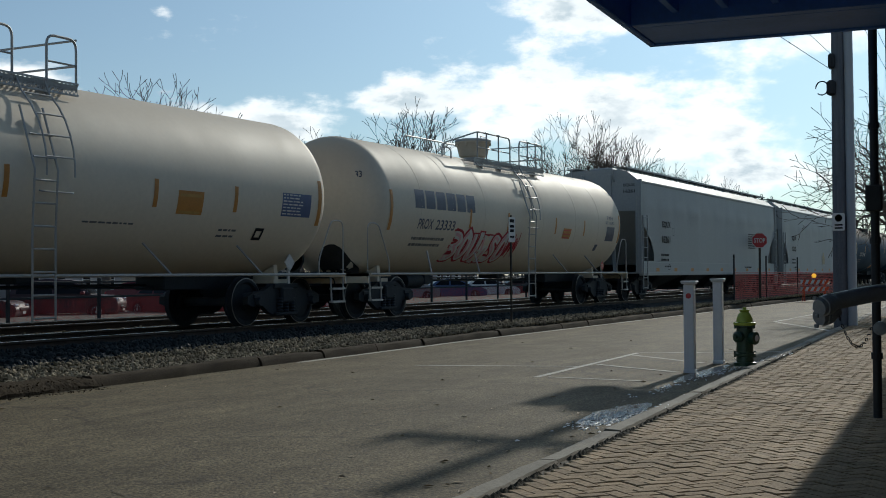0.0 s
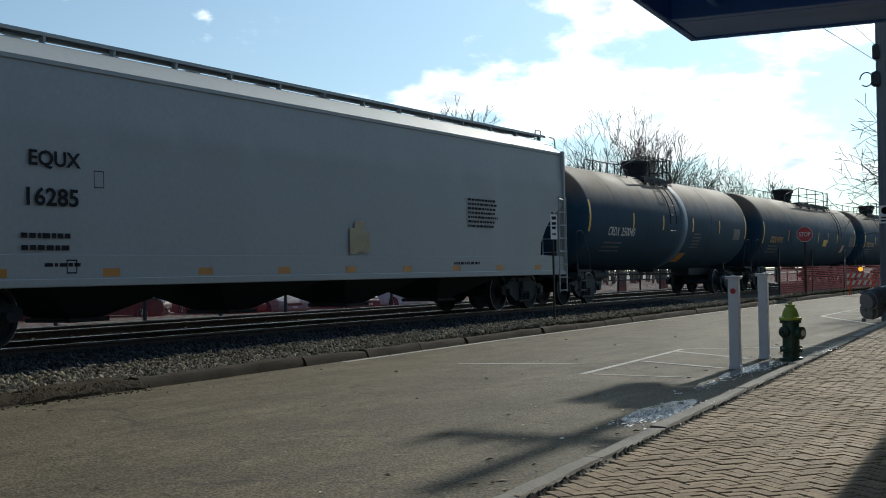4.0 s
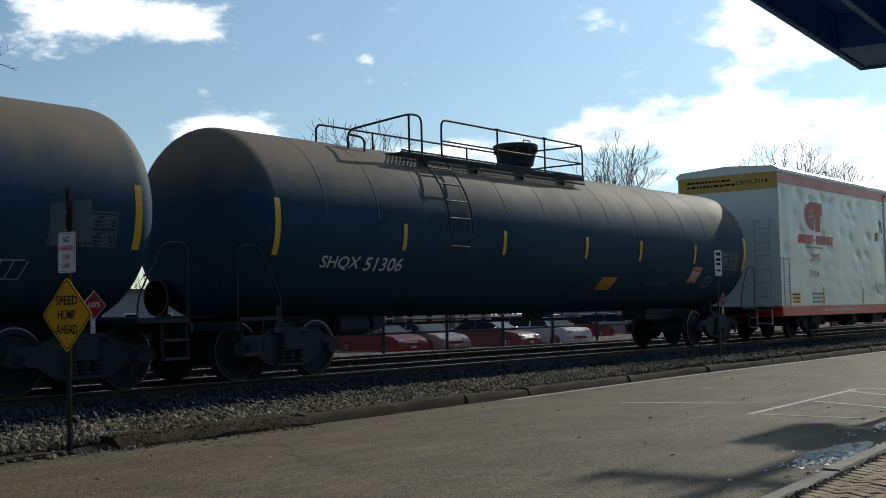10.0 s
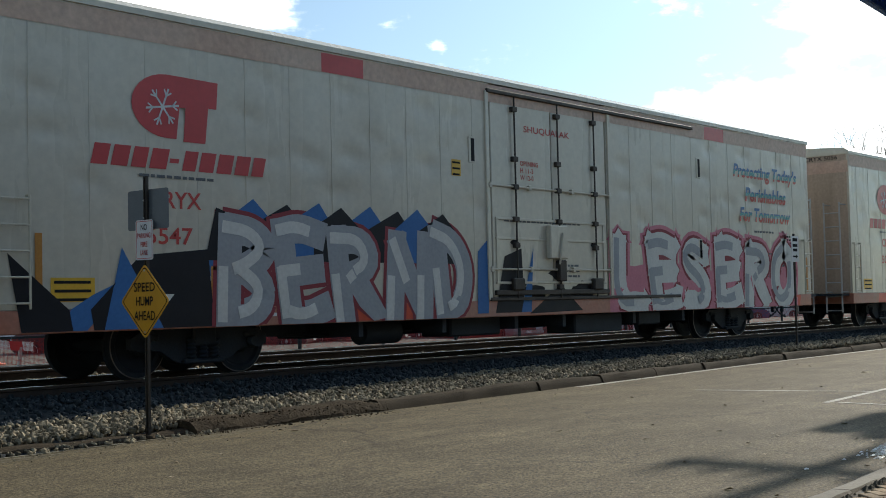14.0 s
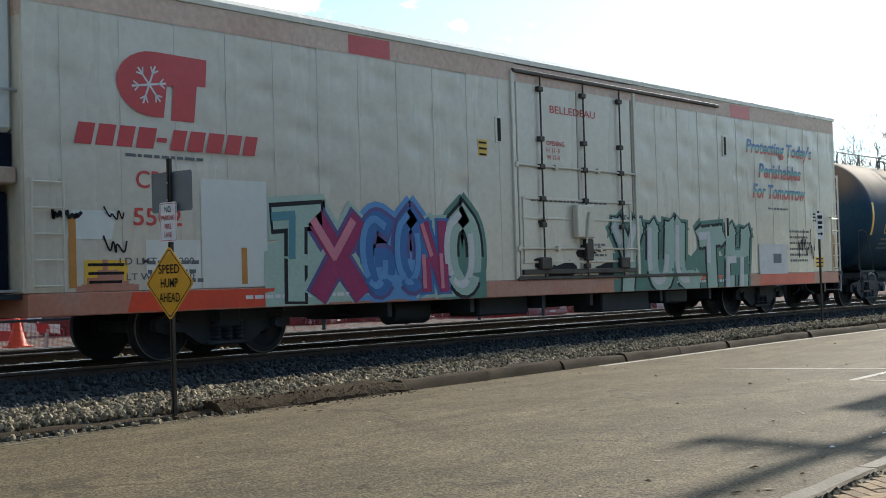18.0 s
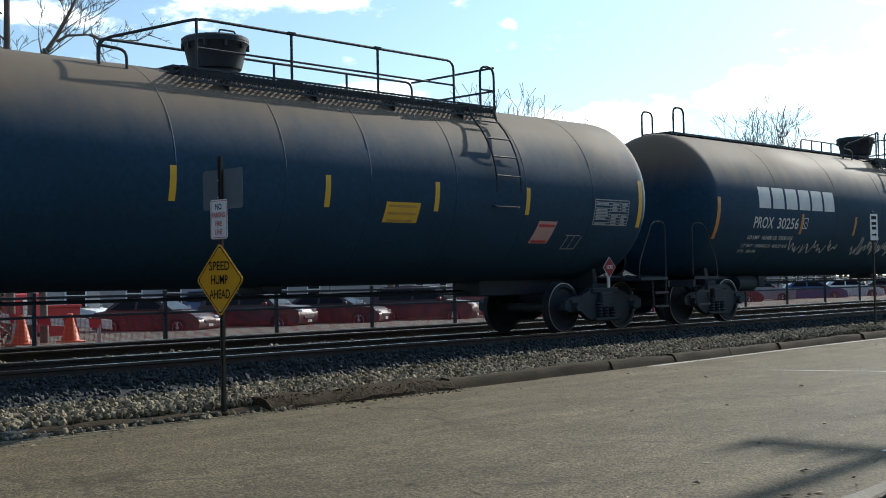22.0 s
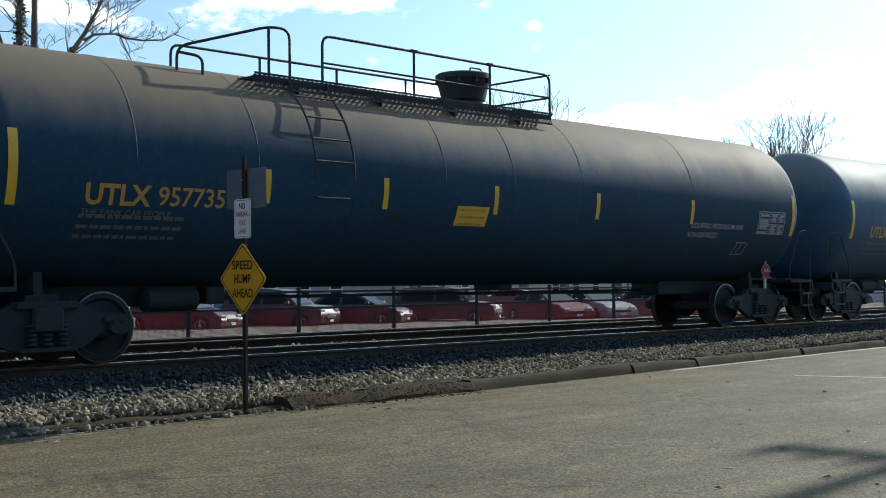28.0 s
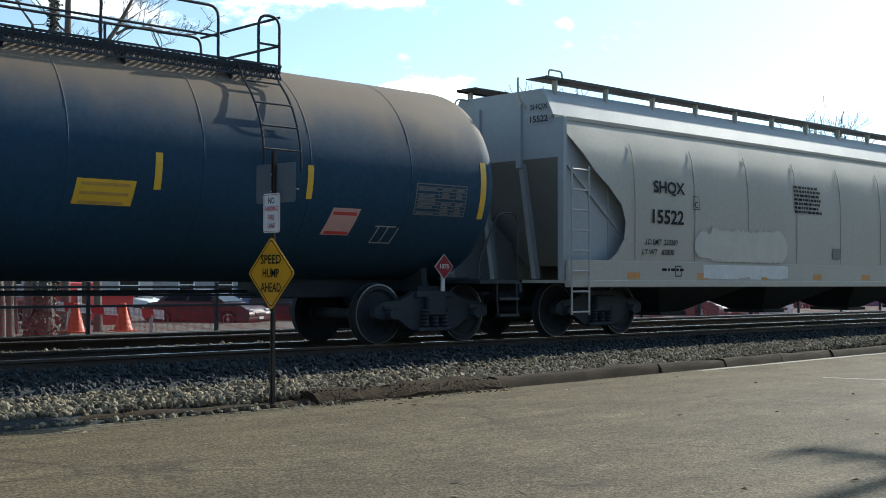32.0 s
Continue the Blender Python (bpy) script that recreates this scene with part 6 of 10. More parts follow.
# ---- covered hopper cars
def hopper(x0, x1, mat, label, reporting="", round_side=False, patch=None):
    L = x1 - x0
    car = root("hopper_car", pose((x0 + x1) / 2, TRACK_1, RAIL_Z), label, "hopper car", "hopper cars in the train")
    TRAIN.append((car, (x0 + x1) / 2))
    h = L / 2 - 0.72
    et = 3.72 if round_side else 4.02    # eave
    if round_side:
        sec = [(1.55, 0.95), (1.57, 1.6), (1.58, 2.3), (1.56, 2.8), (1.50, 3.2), (1.40, 3.5), (1.26, et)]
    else:
        sec = [(1.55, 0.95), (1.55, 1.6), (1.55, 2.4), (1.55, 2.9), (1.548, 3.3), (1.54, 3.65), (1.515, et)]
    # side sheets with the open corner cut out at each end
    cut = {0.95: 1.05, 1.3: 1.05, 1.45: 1.30, 1.7: 1.50, 2.0: 1.55, 2.3: 1.42, 2.6: 1.08, 2.85: 0.72, 3.1: 0.5, 3.3: 0.3, et: 0.0}
    if not round_side:
        cut = {0.95: 0.0, 1.34: 0.0, 1.37: 1.45, 1.7: 1.4, 2.06: 1.1, 2.35: 0.7, 2.55: 0.35, 2.68: 0.0, 2.9: 0.0, 3.05: 0.0, 3.17: 0.0, 3.3: 0.0, 3.42: 0.0, 3.55: 0.0, 3.7: 0.0, et: 0.0}
    zs = sorted(cut)

    def y_at(z):
        for (ya, za), (yb, zb) in zip(sec, sec[1:]):
            if za <= z <= zb + 1e-6:
                return ya + (yb - ya) * (z - za) / (zb - za)
        return sec[-1][0]
    ribs = 11
    pillow = [random.Random(int(x0) * 31 + i).uniform(0.012, 0.042) for i in range(ribs + 1)]
    for s in (-1, 1):
        mb = MB()
        cols = 88
        vs = []
        for z in zs:
            for i in range(cols + 1):
                x = (-h + cut[z]) + (2 * h - 2 * cut[z]) * i / cols
                bulge = (0.012 if round_side else 0.004) * abs(math.sin(math.pi * ribs * (x + h) / (2 * h))) if 1.4 < z < et - 0.1 else 0
                if not round_side:
                    bulge += pillow[int(ribs * (x + h) / (2 * h + 0.01))] * math.exp(-((z - 3.2) / 0.24) ** 2) * abs(math.sin(math.pi * ribs * (x + h) / (2 * h))) ** 0.6
                vs.append((x, s * (y_at(z) + bulge), z))
        k = cols + 1
        mb.add(vs, [(j * k + i, j * k + i + 1, (j + 1) * k + i + 1, (j + 1) * k + i) for j in range(len(zs) - 1) for i in range(cols)])
        part("side_sheet", mb, mat, car, "welded side sheet with cut-away corners", 35)
        for i in range(1, ribs) if round_side else ():
            x = -h + 2 * h * i / ribs
            pts = [(x, s * (y_at(z) + 0.012), z) for z in (1.35, 1.8, 2.4, 2.9, 3.2, 3.4)]
            part("side_rib", MB().tube(pts, 0.008, 4), mat, car, "", 60)
        lo, hi = sorted((s * 1.50, s * 1.62))
        part("side_sill", MB().box(-h, lo, 0.86, h, hi, 0.98, 0.012).box(-h, s * 1.555 - 0.02, 0.95, h, s * 1.555 + 0.02, 1.32, 0.006), mat, car)
        for e in () if round_side else (-1, 1):
            part("corner_post", MB().box(e * h - 0.05, s * 1.56 - 0.05, 0.9, e * h + 0.05, s * 1.56 + 0.05, et + 0.1, 0.01), mat, car, "square corner post" if e > 0 else "")
        part("eave_rail", MB().box(-h, s * (sec[-1][0]) - 0.03, et - 0.02, h, s * sec[-1][0] + 0.05, et + 0.06, 0.01), mat, car)
    # roof, slope sheets, outlet bays
    ry = sec[-1][0]
    # Rounded hopper: bluer grey on roof and ends imitates their shade.
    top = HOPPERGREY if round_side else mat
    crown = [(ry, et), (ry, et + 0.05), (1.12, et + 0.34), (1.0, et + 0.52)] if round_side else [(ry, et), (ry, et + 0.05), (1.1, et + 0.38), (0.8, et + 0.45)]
    part("roof", MB().prism([(-y, z) for y, z in crown] + crown[::-1], "x", -h, h), top, car, "roof sheet toned to the blue-grey of its shade" if round_side else "")
    for s in (-1, 1):
        X = lambda x: s * x
        mb = MB()
        prof = [(X(h), et), (X(h), 3.05), (X(h - 2.3), 1.25), (X(h - 2.36), 1.25), (X(h - 0.06), 3.1), (X(h - 0.06), et)]
        mb.prism(prof, "y", -1.42, 1.42)
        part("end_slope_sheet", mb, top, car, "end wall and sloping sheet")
        for y in (-1.36, 1.36) if round_side else ():
            mb = MB().prism([(X(h - 0.02), et - 0.25), (X(h - 0.02), 1.0), (X(h - 1.75), 1.0), (X(h - 1.8), 2.6), (X(h - 0.9), et - 0.25)], "y", y - 0.02, y + 0.02)
            mb.box(min(X(h - 1.35), X(h - 1.29)), y - 0.035, 1.0, max(X(h - 1.35), X(h - 1.29)), y + 0.035, 2.9)
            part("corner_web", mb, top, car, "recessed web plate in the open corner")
        mb = MB()
        for y in (-1.45, 1.45):
            mb.box(min(X(h - 0.06), X(h + 0.03)), y - 0.06, 0.95, max(X(h - 0.06), X(h + 0.03)), y + 0.06, et, 0.01)
        for y in (-0.5, 0.5):
            mb.box(min(X(h - 0.02), X(h + 0.06)), y - 0.06, 2.9, max(X(h - 0.02), X(h + 0.06)), y + 0.06, et + 0.3, 0.01)
            mb.prism([(X(h), 3.0), (X(h - 0.35), 1.0), (X(h - 0.47), 1.0), (X(h - 0.1), 3.0)], "y", y - 0.05, y + 0.05)
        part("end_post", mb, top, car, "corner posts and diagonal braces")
        mb = MB()
        lo, hi = sorted((X(h - 0.9), X(h)))
        mb.box(lo, -1.5, 0.93, hi, 1.5, 0.98)
        part("end_platform", mb, mat, car)
        mb = MB()
        for x in (h - 0.03, h - 0.48):
            mb.tube([(X(x), -1.64, 0.40), (X(x), -1.64, 2.9)], 0.02, 6)
        for k in range(8):
            mb.tube([(X(h - 0.03), -1.64, 0.45 + 0.34 * k), (X(h - 0.48), -1.64, 0.45 + 0.34 * k)], 0.017, 6)
        part("ladder", mb, mat if not round_side else GREYIRON, car, "corner ladder with low steps")
        mb = MB()
        xe = X(h + 0.34)
        for q in (X(-1.2), X(-0.78)):
            mb.tube(bend([(xe, q, 1.0), (xe, q, et + 0.5), (X(h), q, et + 0.5)], 0.2), 0.018, 6)
        for k in range(9):
            mb.tube([(xe, X(-1.2), 1.1 + 0.36 * k), (xe, X(-0.78), 1.1 + 0.36 * k)], 0.015, 6)
        part("end_ladder", mb, mat, car)
        lo, hi = sorted((X(h - 2), X(L / 2 - 0.4)))
        part("draft_sill", MB().box(lo, -0.34, 0.66, hi, 0.34, 0.94, 0.02), UNDER, car)
    # Bays wear the underframe's black in place of shade below the car.
    for i in range(4):
        c = -h + 2.6 + (2 * h - 5.2) * (i + 0.5) / 4
        w = (2 * h - 5.2) / 4 / 2 - 0.05
        mb = MB()
        vs = [(c - w, -1.45, 1.0), (c + w, -1.45, 1.0), (c + w, 1.45, 1.0), (c - w, 1.45, 1.0), (c - 0.32, -0.4, 0.36), (c + 0.32, -0.4, 0.36), (c + 0.32, 0.4, 0.36), (c - 0.32, 0.4, 0.36)]
        mb.add(vs, [(0, 1, 2, 3), (7, 6, 5, 4), (0, 4, 5, 1), (1, 5, 6, 2), (2, 6, 7, 3), (3, 7, 4, 0)])
        mb.box(c - 0.42, -0.5, 0.30, c + 0.42, 0.5, 0.37, 0.01)
        part("outlet_bay", mb, UNDER, car, "funnel-shaped discharge bay, blackened for the shade below the car")
    # roof hatches and running boards
    zr = et + (0.72 if round_side else 0.53)
    for s in (-1, 1):
        mb = MB()
        lo, hi = sorted((s * 0.62, s * 1.08))
        mb.box(-h + 0.02, lo, zr - 0.012, h - 0.02, hi, zr + 0.008)
        mb.box(-h + 0.02, s * 1.08 - 0.015, zr - 0.04, h - 0.02, s * 1.08 + 0.015, zr + 0.015)
        part("running_board", mb, POST if round_side else mat, car, "long open-mesh running board")
    n = 15
    for i in range(n):
        x = -h + 0.3 + (2 * h - 0.6) * i / (n - 1)
        for s in (-1, 1):
            bk = kept(("bracket", s, et, round_side), "board_bracket", mat, lambda m: m.prism([(s * 0.98, et + 0.22), (s * 1.04, et + 0.2), (s * 1.08, zr - 0.02), (s * 0.98, zr - 0.02)], "x", -0.025, 0.025))
            piece("board_bracket", bk, car, "", pose(x, 0, 0))
    for i in range(10):
        x = -h + 1.2 + (2 * h - 2.4) * i / 9
        hb = kept(("hatch", mat.name, et), "roof_hatch", mat, lambda m: (m.box(-0.75, -0.42, et + 0.42, 0.75, 0.42, et + 0.56, 0.04), m.box(-0.06, -0.46, et + 0.5, 0.06, 0.46, et + 0.62, 0.01)))
        piece("roof_hatch", hb, car, "", pose(x, 0, 0))
    mb = MB()
    for s in (-1, 1):
        x = s * (h + 0.22)
        rail_run(mb, [(x, -0.65, zr), (x, -0.65, zr - 0.35), (s * h, -0.65, zr - 0.5)], 0.018)
        rail_run(mb, [(s * (h - 0.5), -1.02, zr), (s * (h - 0.5), -1.02, zr + 0.14), (s * (h - 0.15), -1.02, zr + 0.14), (s * (h - 0.15), -1.02, zr)], 0.016)
    part("grab_rail", mb, mat, car)
    for s in (-1, 1):
        build_truck(car, s * (L / 2 - 2.2))
        build_coupler(car, s * L / 2, s)
    if reporting:
        a, b = reporting.split(" ")
        pro = lambda u, v, d=0.004: (u, -(y_at(v) + 0.02 + d), v)
        word("reporting_mark", car, a, -h + 2.35, 2.52, 0.95, 0.26, BLACKINK, pro, "black reporting letters", bold=0.024)
        word("reporting_number", car, b, -h + 2.3, 2.0, 0.95, 0.26, BLACKINK, pro, "black reporting number", bold=0.024)
        if round_side:
            mark("stencil_square", car, [(-h + 8.7, 1.45, -h + 9.05, 1.68)], GREYINK, pro, "small dark stencilled square")
        if not round_side:
            mark("stencil_print", car, bars(2, -h + 2.2, 1.62, 0.95, 0.17, 0.07, 3), BLACKINK, pro, "two lines of small black stencil")
        if round_side:
            word("weight_line", car, "LD LMT  220200", -h + 2.1, 1.62, 0.95, 0.10, BLACKINK, pro, slant=0.15)
            word("weight_line", car, "LT WT   65800", -h + 2.0, 1.44, 0.95, 0.10, BLACKINK, pro, slant=0.15)
            word("plate_letter", car, "C", -h + 3.60, 2.33, 0.1, 0.12, BLACKINK, pro)
        mark("plate_mark", car, frame_rects(-h + 3.55, 2.3, -h + 3.75, 2.55, 0.012), BLACKINK, pro)
        mark("fine_print", car, bars(7, h - 5.3 if not round_side else -h + 7.15, 2.65 if not round_side else 2.95, 1.5 if not round_side else 1.2, 0.10 if not round_side else 0.085, 0.05, 8), BLACKINK, pro, "block of fine black print")
        sil = lambda u, v, d=0.004: (u, -1.575 - d, v)
        mark("sill_print", car, [(-h + 1.6 + 2.1 * k, 1.0, -h + 1.95 + 2.1 * k, 1.12) for k in range(9)], ORANGEST, sil, "short orange reflectors along the sill")
        mark("sill_stencil", car, bars(1, -h + 2.6, 1.2, 0.7, 0.1, 0.05, 2) + frame_rects(-h + 3.0, 1.05, -h + 3.2, 1.25, 0.02) + bars(1, h - 6, 1.2, 1.2, 0.1, 0.06, 4), BLACKINK, sil)
        endp = lambda u, v, d=0.004: (-h - 0.07 - d, -u, v)
        eu = 0.80 if round_side else 1.0
        word("end_mark", car, a, eu, 3.86, 0.40, 0.11, BLACKINK, endp)
        word("end_number", car, b, eu, 3.66, 0.40, 0.11, BLACKINK, endp)
        if patch:
            mb = MB()
            rng = random.Random(5)
            n = 44
            edge = lambda i: min(1.0, 14.0 * min(i, n - i) / n + 0.1) ** 0.5 * (0.78 if i < n // 5 else 1.0)
            up = [(-h + 3.6 + 3.25 * i / n, 1.62 + (0.34 + rng.uniform(-0.05, 0.04)) * edge(i)) for i in range(n + 1)]
            vs = [pro(p[0], 1.62 - (0.26 + 0.04 * rng.random()) * edge(i), 0.005) for i, p in enumerate(up)] + [pro(p[0], 1.62, 0.006) for p in up] + [pro(p[0], p[1], 0.005) for p in up]
            mb.add(vs, [(r * (n + 1) + i, r * (n + 1) + i + 1, (r + 1) * (n + 1) + i + 1, (r + 1) * (n + 1) + i) for r in (0, 1) for i in range(n)])
            mark("sill_patch", car, [(-h + 3.9 + 0.2 * k, 1.0 + 0.05 * rng.random(), -h + 4.1 + 0.2 * k, 1.28) for k in range(15)], SPRAY["white"], sil, "white repaint on the sill below it", 0.006)
            piece("paint_patch", mb.raw("paint_patch", patch), car, "lighter patch of fresh paint over old graffiti")
    return car


# ---------------------------------------------------------------- the cars, in the order in which they pass
def long_ladder(car, x, iron, zlow=0.3):
    mb = MB()
    for q in (x - 0.22, x + 0.22):
        mb.tube([on_tank(q, ZC + RT * 0.6, 0.10), on_tank(q, ZC, 0.12), (q, -1.62, 1.6), (q, -1.62, zlow)], 0.018, 6)
    for k in range(9):
        z = zlow + 0.06 + 0.33 * k
        y = -1.62 if z < 2.2 else on_tank(x, ZC + RT * math.asin((z - ZC) / RT), 0.10)[1]
        mb.tube([(x - 0.22, y, z), (x + 0.22, y, z)], 0.015, 6)
    part("long_ladder", mb, iron, car, "full-height side ladder")


def side_bar(car, L, iron):
    """The bar along the bottom of the white tanks with its slanting stays."""
    mb = MB().tube([(-L / 2 + 0.5, -1.52, 0.97), (L / 2 - 0.5, -1.52, 0.97)], 0.025, 7)
    for x in (-5.4, -2.9, 2.9, 5.4):
        mb.tube([(x, -1.52, 0.97), (x - 0.35 * (1 if x > 0 else -1), -1.2, 1.5)], 0.02, 6)
    part("side_bar", mb, iron, car, "slim bar along the tank's foot")


def full_walk(car, half, iron, hand=True):
    """A walkway or rail along the whole top."""
    z = ZC + RT
    mb = MB()
    if hand:
        mb.tube(bend([(-half + 0.1, -0.35, z - 0.05), (-half + 0.1, -0.35, z + 0.29), (half - 0.2, -0.35, z + 0.29), (half - 0.2, -0.35, z - 0.05)], 0.15), 0.02, 7)
        n = 12
        for i in range(1, n):
            x = -half + 2 * half * i / n
            mb.tube([(x, -0.35, z - 0.05), (x, -0.35, z + 0.29)], 0.018, 6)
    else:
        mb.box(-half + 0.1, -0.36, z - 0.01, half - 0.1, 0.36, z + 0.035)
        n = 16
        for i in range(n + 1):
            x = -half + 0.2 + (2 * half - 0.4) * i / n
            mb.box(x - 0.03, -0.44, z - 0.10, x + 0.03, 0.44, z - 0.01)
        for s in (-1, 1):
            x = s * (half - 0.35)
            for y in (-0.4, 0.4):
                rail_run(mb, [(x - 0.2, y, z), (x - 0.2, y, z + 0.55), (x + 0.2, y, z + 0.55), (x + 0.2, y, z)], 0.022)
    part("top_rail" if hand else "top_walkway", mb, iron, car, "handrail along the whole tank top" if hand else "walkway along the whole tank top")


def centre_platform(car, x, w, iron):
    """A small near-side platform with rails round the valve housing."""
    z = ZC + 1.18
    mb = MB()
    for y in (-1.42, -1.2, -1.0, -0.8):
        mb.box(x - w, y - 0.02, z - 0.02, x + w, y + 0.02, z + 0.02)
    n = 12
    for i in range(n + 1):
        q = x - w + 2 * w * i / n
        mb.box(q - 0.015, -1.42, z - 0.015, q + 0.015, -0.8, z + 0.015)
    for q in (x - w, x, x + w):
        mb.prism([(-1.42, z), (-0.8, z), (-0.9, z - 0.2)], "x", q - 0.02, q + 0.02)
    part("side_platform", mb, iron, car, "open-grid side platform")
    mb = MB()
    t = z + 1.0
    rail_run(mb, [(x - w - 1.0, -0.4, ZC + RT), (x - w - 1.0, -0.4, t - 0.35), (x - w * 0.4, -0.85, t), (x + w * 0.5, -0.85, t), (x + w * 0.5, -0.85, z)])
    rail_run(mb, [(x + w, -0.85, z), (x + w, -0.85, t - 0.05), (x + w * 0.75, -0.85, t), (x + w * 0.75, -0.4, t - 0.3)])
    for q in (x - w * 0.4, x + w * 0.2):
        mb.tube([(q, -0.85, z), (q, -0.85, t)], 0.021, 7)
    rail_run(mb, [(x - w, 0.85, z), (x - w, 0.85, t), (x + w, 0.85, t), (x + w, 0.85, z)])
    part("handrail", mb, iron, car)
    mb = MB().lathe([(3.9, 0.50), (4.05, 0.50), (4.06, 0.42), (4.12, 0.42), (4.14, 0.47), (4.46, 0.49), (4.50, 0.47), (4.53, 0.1)], 28, "z", (x, 0, 0))
    part("valve_housing", mb, iron, car, "round valve housing", 35)


def gas_marks(car, half, seed, pink=True):
    """Notices that most of the black gas cars carry near their right end."""
    data_panel(car, half - 1.4, 1.93, PALEINK if seed in (8, 9, 12) else GREYINK, on_tank, 1.05, 0.48)
    mark("approval_mark", car, frame_rects(half - 2.05, 1.43, half - 1.65, 1.73, 0.02) + [(half - 1.87, 1.45, half - 1.85, 1.71)], PALEINK, on_tank, "small white outlined approval mark", 0.005, 0.25)
    placard(car, half - 0.4, 1.18, on_tank, PLACARDRED, 0.185)
    if pink:
        notice(car, half - 3.0, 1.55, 0.5, 0.42, PINKLABEL, REDINK, on_tank, 2, "faded pink and white label", 0.25, seed)


def head_patch(car, half, u0, v0, r, mat):
    """A soot stain low on the tank's domed end."""
    mb, rng, n = MB(), random.Random(3), 18

    def head(u, v):
        q = min(0.99, math.hypot(u, v - ZC) / RT)
        return (-half - 0.62 * math.cos(math.asin(q ** (1 / 0.62))) ** 0.9 - 0.012, -u, v)
    rings = [[head(u0 + rr * r * rng.uniform(0.9, 1.1) * math.cos(2 * math.pi * k / n), v0 + rr * r * 1.25 * math.sin(2 * math.pi * k / n)) for k in range(n)] for rr in (0.35, 0.7, 1.0)]
    mb.add([head(u0, v0)] + [p for ring in rings for p in ring], [(0, 1 + k, 1 + (k + 1) % n) for k in range(n)] + [(1 + j * n + k, 1 + (j + 1) * n + k, 1 + (j + 1) * n + (k + 1) % n, 1 + j * n + (k + 1) % n) for j in (0, 1) for k in range(n)])
    piece("soot_stain", mb.raw("soot_stain", mat), car, "black soot stain on the tank end")


t = tank_car(-200.2, -182.8, TANKWHITE, "cream white tank car with orange label, ladder and top rails", 7.25, rings=(-5.6,), bars_at=(-4.6, -0.6, 2.5, 4.6), stripe=ORANGEST, top=False)
tank_top(t, 1, GREYIRON, 0.0, -3.2, 1.28, -1.5, (0.05, 0.6), gap=(0.0, 0.67))
long_ladder(t, 0.02, GREYIRON)
side_bar(t, 17.4, GREYIRON)
notice(t, 3.05, 1.98, 0.66, 0.40, ORANGEST, YELLOWINK, on_tank, 2, "faded orange warning label", 0)
mark("data_panel", t, [(6.0, 2.06, 6.95, 2.5)], BLUELABEL, on_tank, "blue printed data panel")
mark("data_print", t, bars(7, 6.03, 2.48, 0.66, 0.06, 0.025, 4), WHITEINK, on_tank, "", 0.007)
mark("approval_mark", t, frame_rects(5.35, 1.55, 5.62, 1.8, 0.06), BLACKINK, on_tank)
mark("stencil_print", t, bars(2, 4.3, 1.75, 0.5, 0.12, 0.04, 3) + bars(1, 1.0, 1.78, 1.2, 0.1, 0.03, 5), GREYINK, on_tank)
placard(t, 6.85, 1.2, on_tank, WHITEINK, text="")

t = tank_car(-182.8, -165.6, TANKWHITE, "cream white tank car with dark blue name and red graffiti", 7.25, rings=(-5.9, -4.35, -2.6, 1.1, 3.5, 5.4), bars_at=(-3.4, -1.2, 2.0, 4.2), stripe=ORANGEST, top=False)
tank_top(t, 1, GREYIRON, 0.0, -2.2, 2.29, -0.15, (0.1, 0.62), gap=(0.08, 0.68))
long_ladder(t, 0.1, GREYIRON)
head_patch(t, 7.25, 0.35, 1.1, 0.42, SOOT)
side_bar(t, 17.2, GREYIRON)
name_blocks(t, "company name as dark blue blocks", -6.2, 2.45, 3.1, 0.42, 6, NAVYINK, on_tank)
word("reporting_mark", t, "PROX", -6.0, 1.98, 0.7, 0.24, NAVYINK, on_tank, "", slant=0.12)
word("reporting_number", t, "23333", -5.15, 1.98, 0.95, 0.24, NAVYINK, on_tank, "", slant=0.12)
word("end_mark", t, "PROX 23333", 0.1, 3.05, 1.0, 0.14, NAVYINK, lambda u, v, d=0: (-7.25 - 0.50, -u, v))
mark("stencil_print", t, bars(2, -6.1, 1.78, 1.7, 0.16, 0.07, 31), GREYINK, on_tank)
graffiti(t, -4.1, 1.12, 3.2, 0.85, (0, 12, 7, 3, 6, 12), SPRAY["red"], SPRAY["paper"], SPRAY["palepink"], onto=on_tank, fat=0.36, label="red outlined bubble graffiti")
scribble(t, -1.0, 1.15, 0.7, 0.8, SPRAY["red"], 8, on_tank, 0.035, 15)
notice(t, 2.55, 1.95, 0.6, 0.3, ORANGEST, REDINK, on_tank, 3, "orange label")
mark("data_panel", t, [(6.1, 1.95, 6.8, 2.4)], NAVYINK, on_tank, "dark printed data panel")
mark("approval_mark", t, [(5.4, 1.6, 5.62, 1.82)], NAVYINK, on_tank)
word("cargo_name", t, "STYRENE", 6.15, 2.62, 0.5, 0.11, NAVYINK, on_tank, "dark blue cargo name")
word("tank_class", t, "DOT 111A100W1", 6.0, 2.47, 0.75, 0.10, NAVYINK, on_tank)
placard(t, 6.85, 1.2, on_tank, REDINK, text="2055")

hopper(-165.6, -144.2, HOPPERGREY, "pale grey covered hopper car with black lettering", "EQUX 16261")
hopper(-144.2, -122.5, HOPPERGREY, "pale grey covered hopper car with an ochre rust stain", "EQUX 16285")
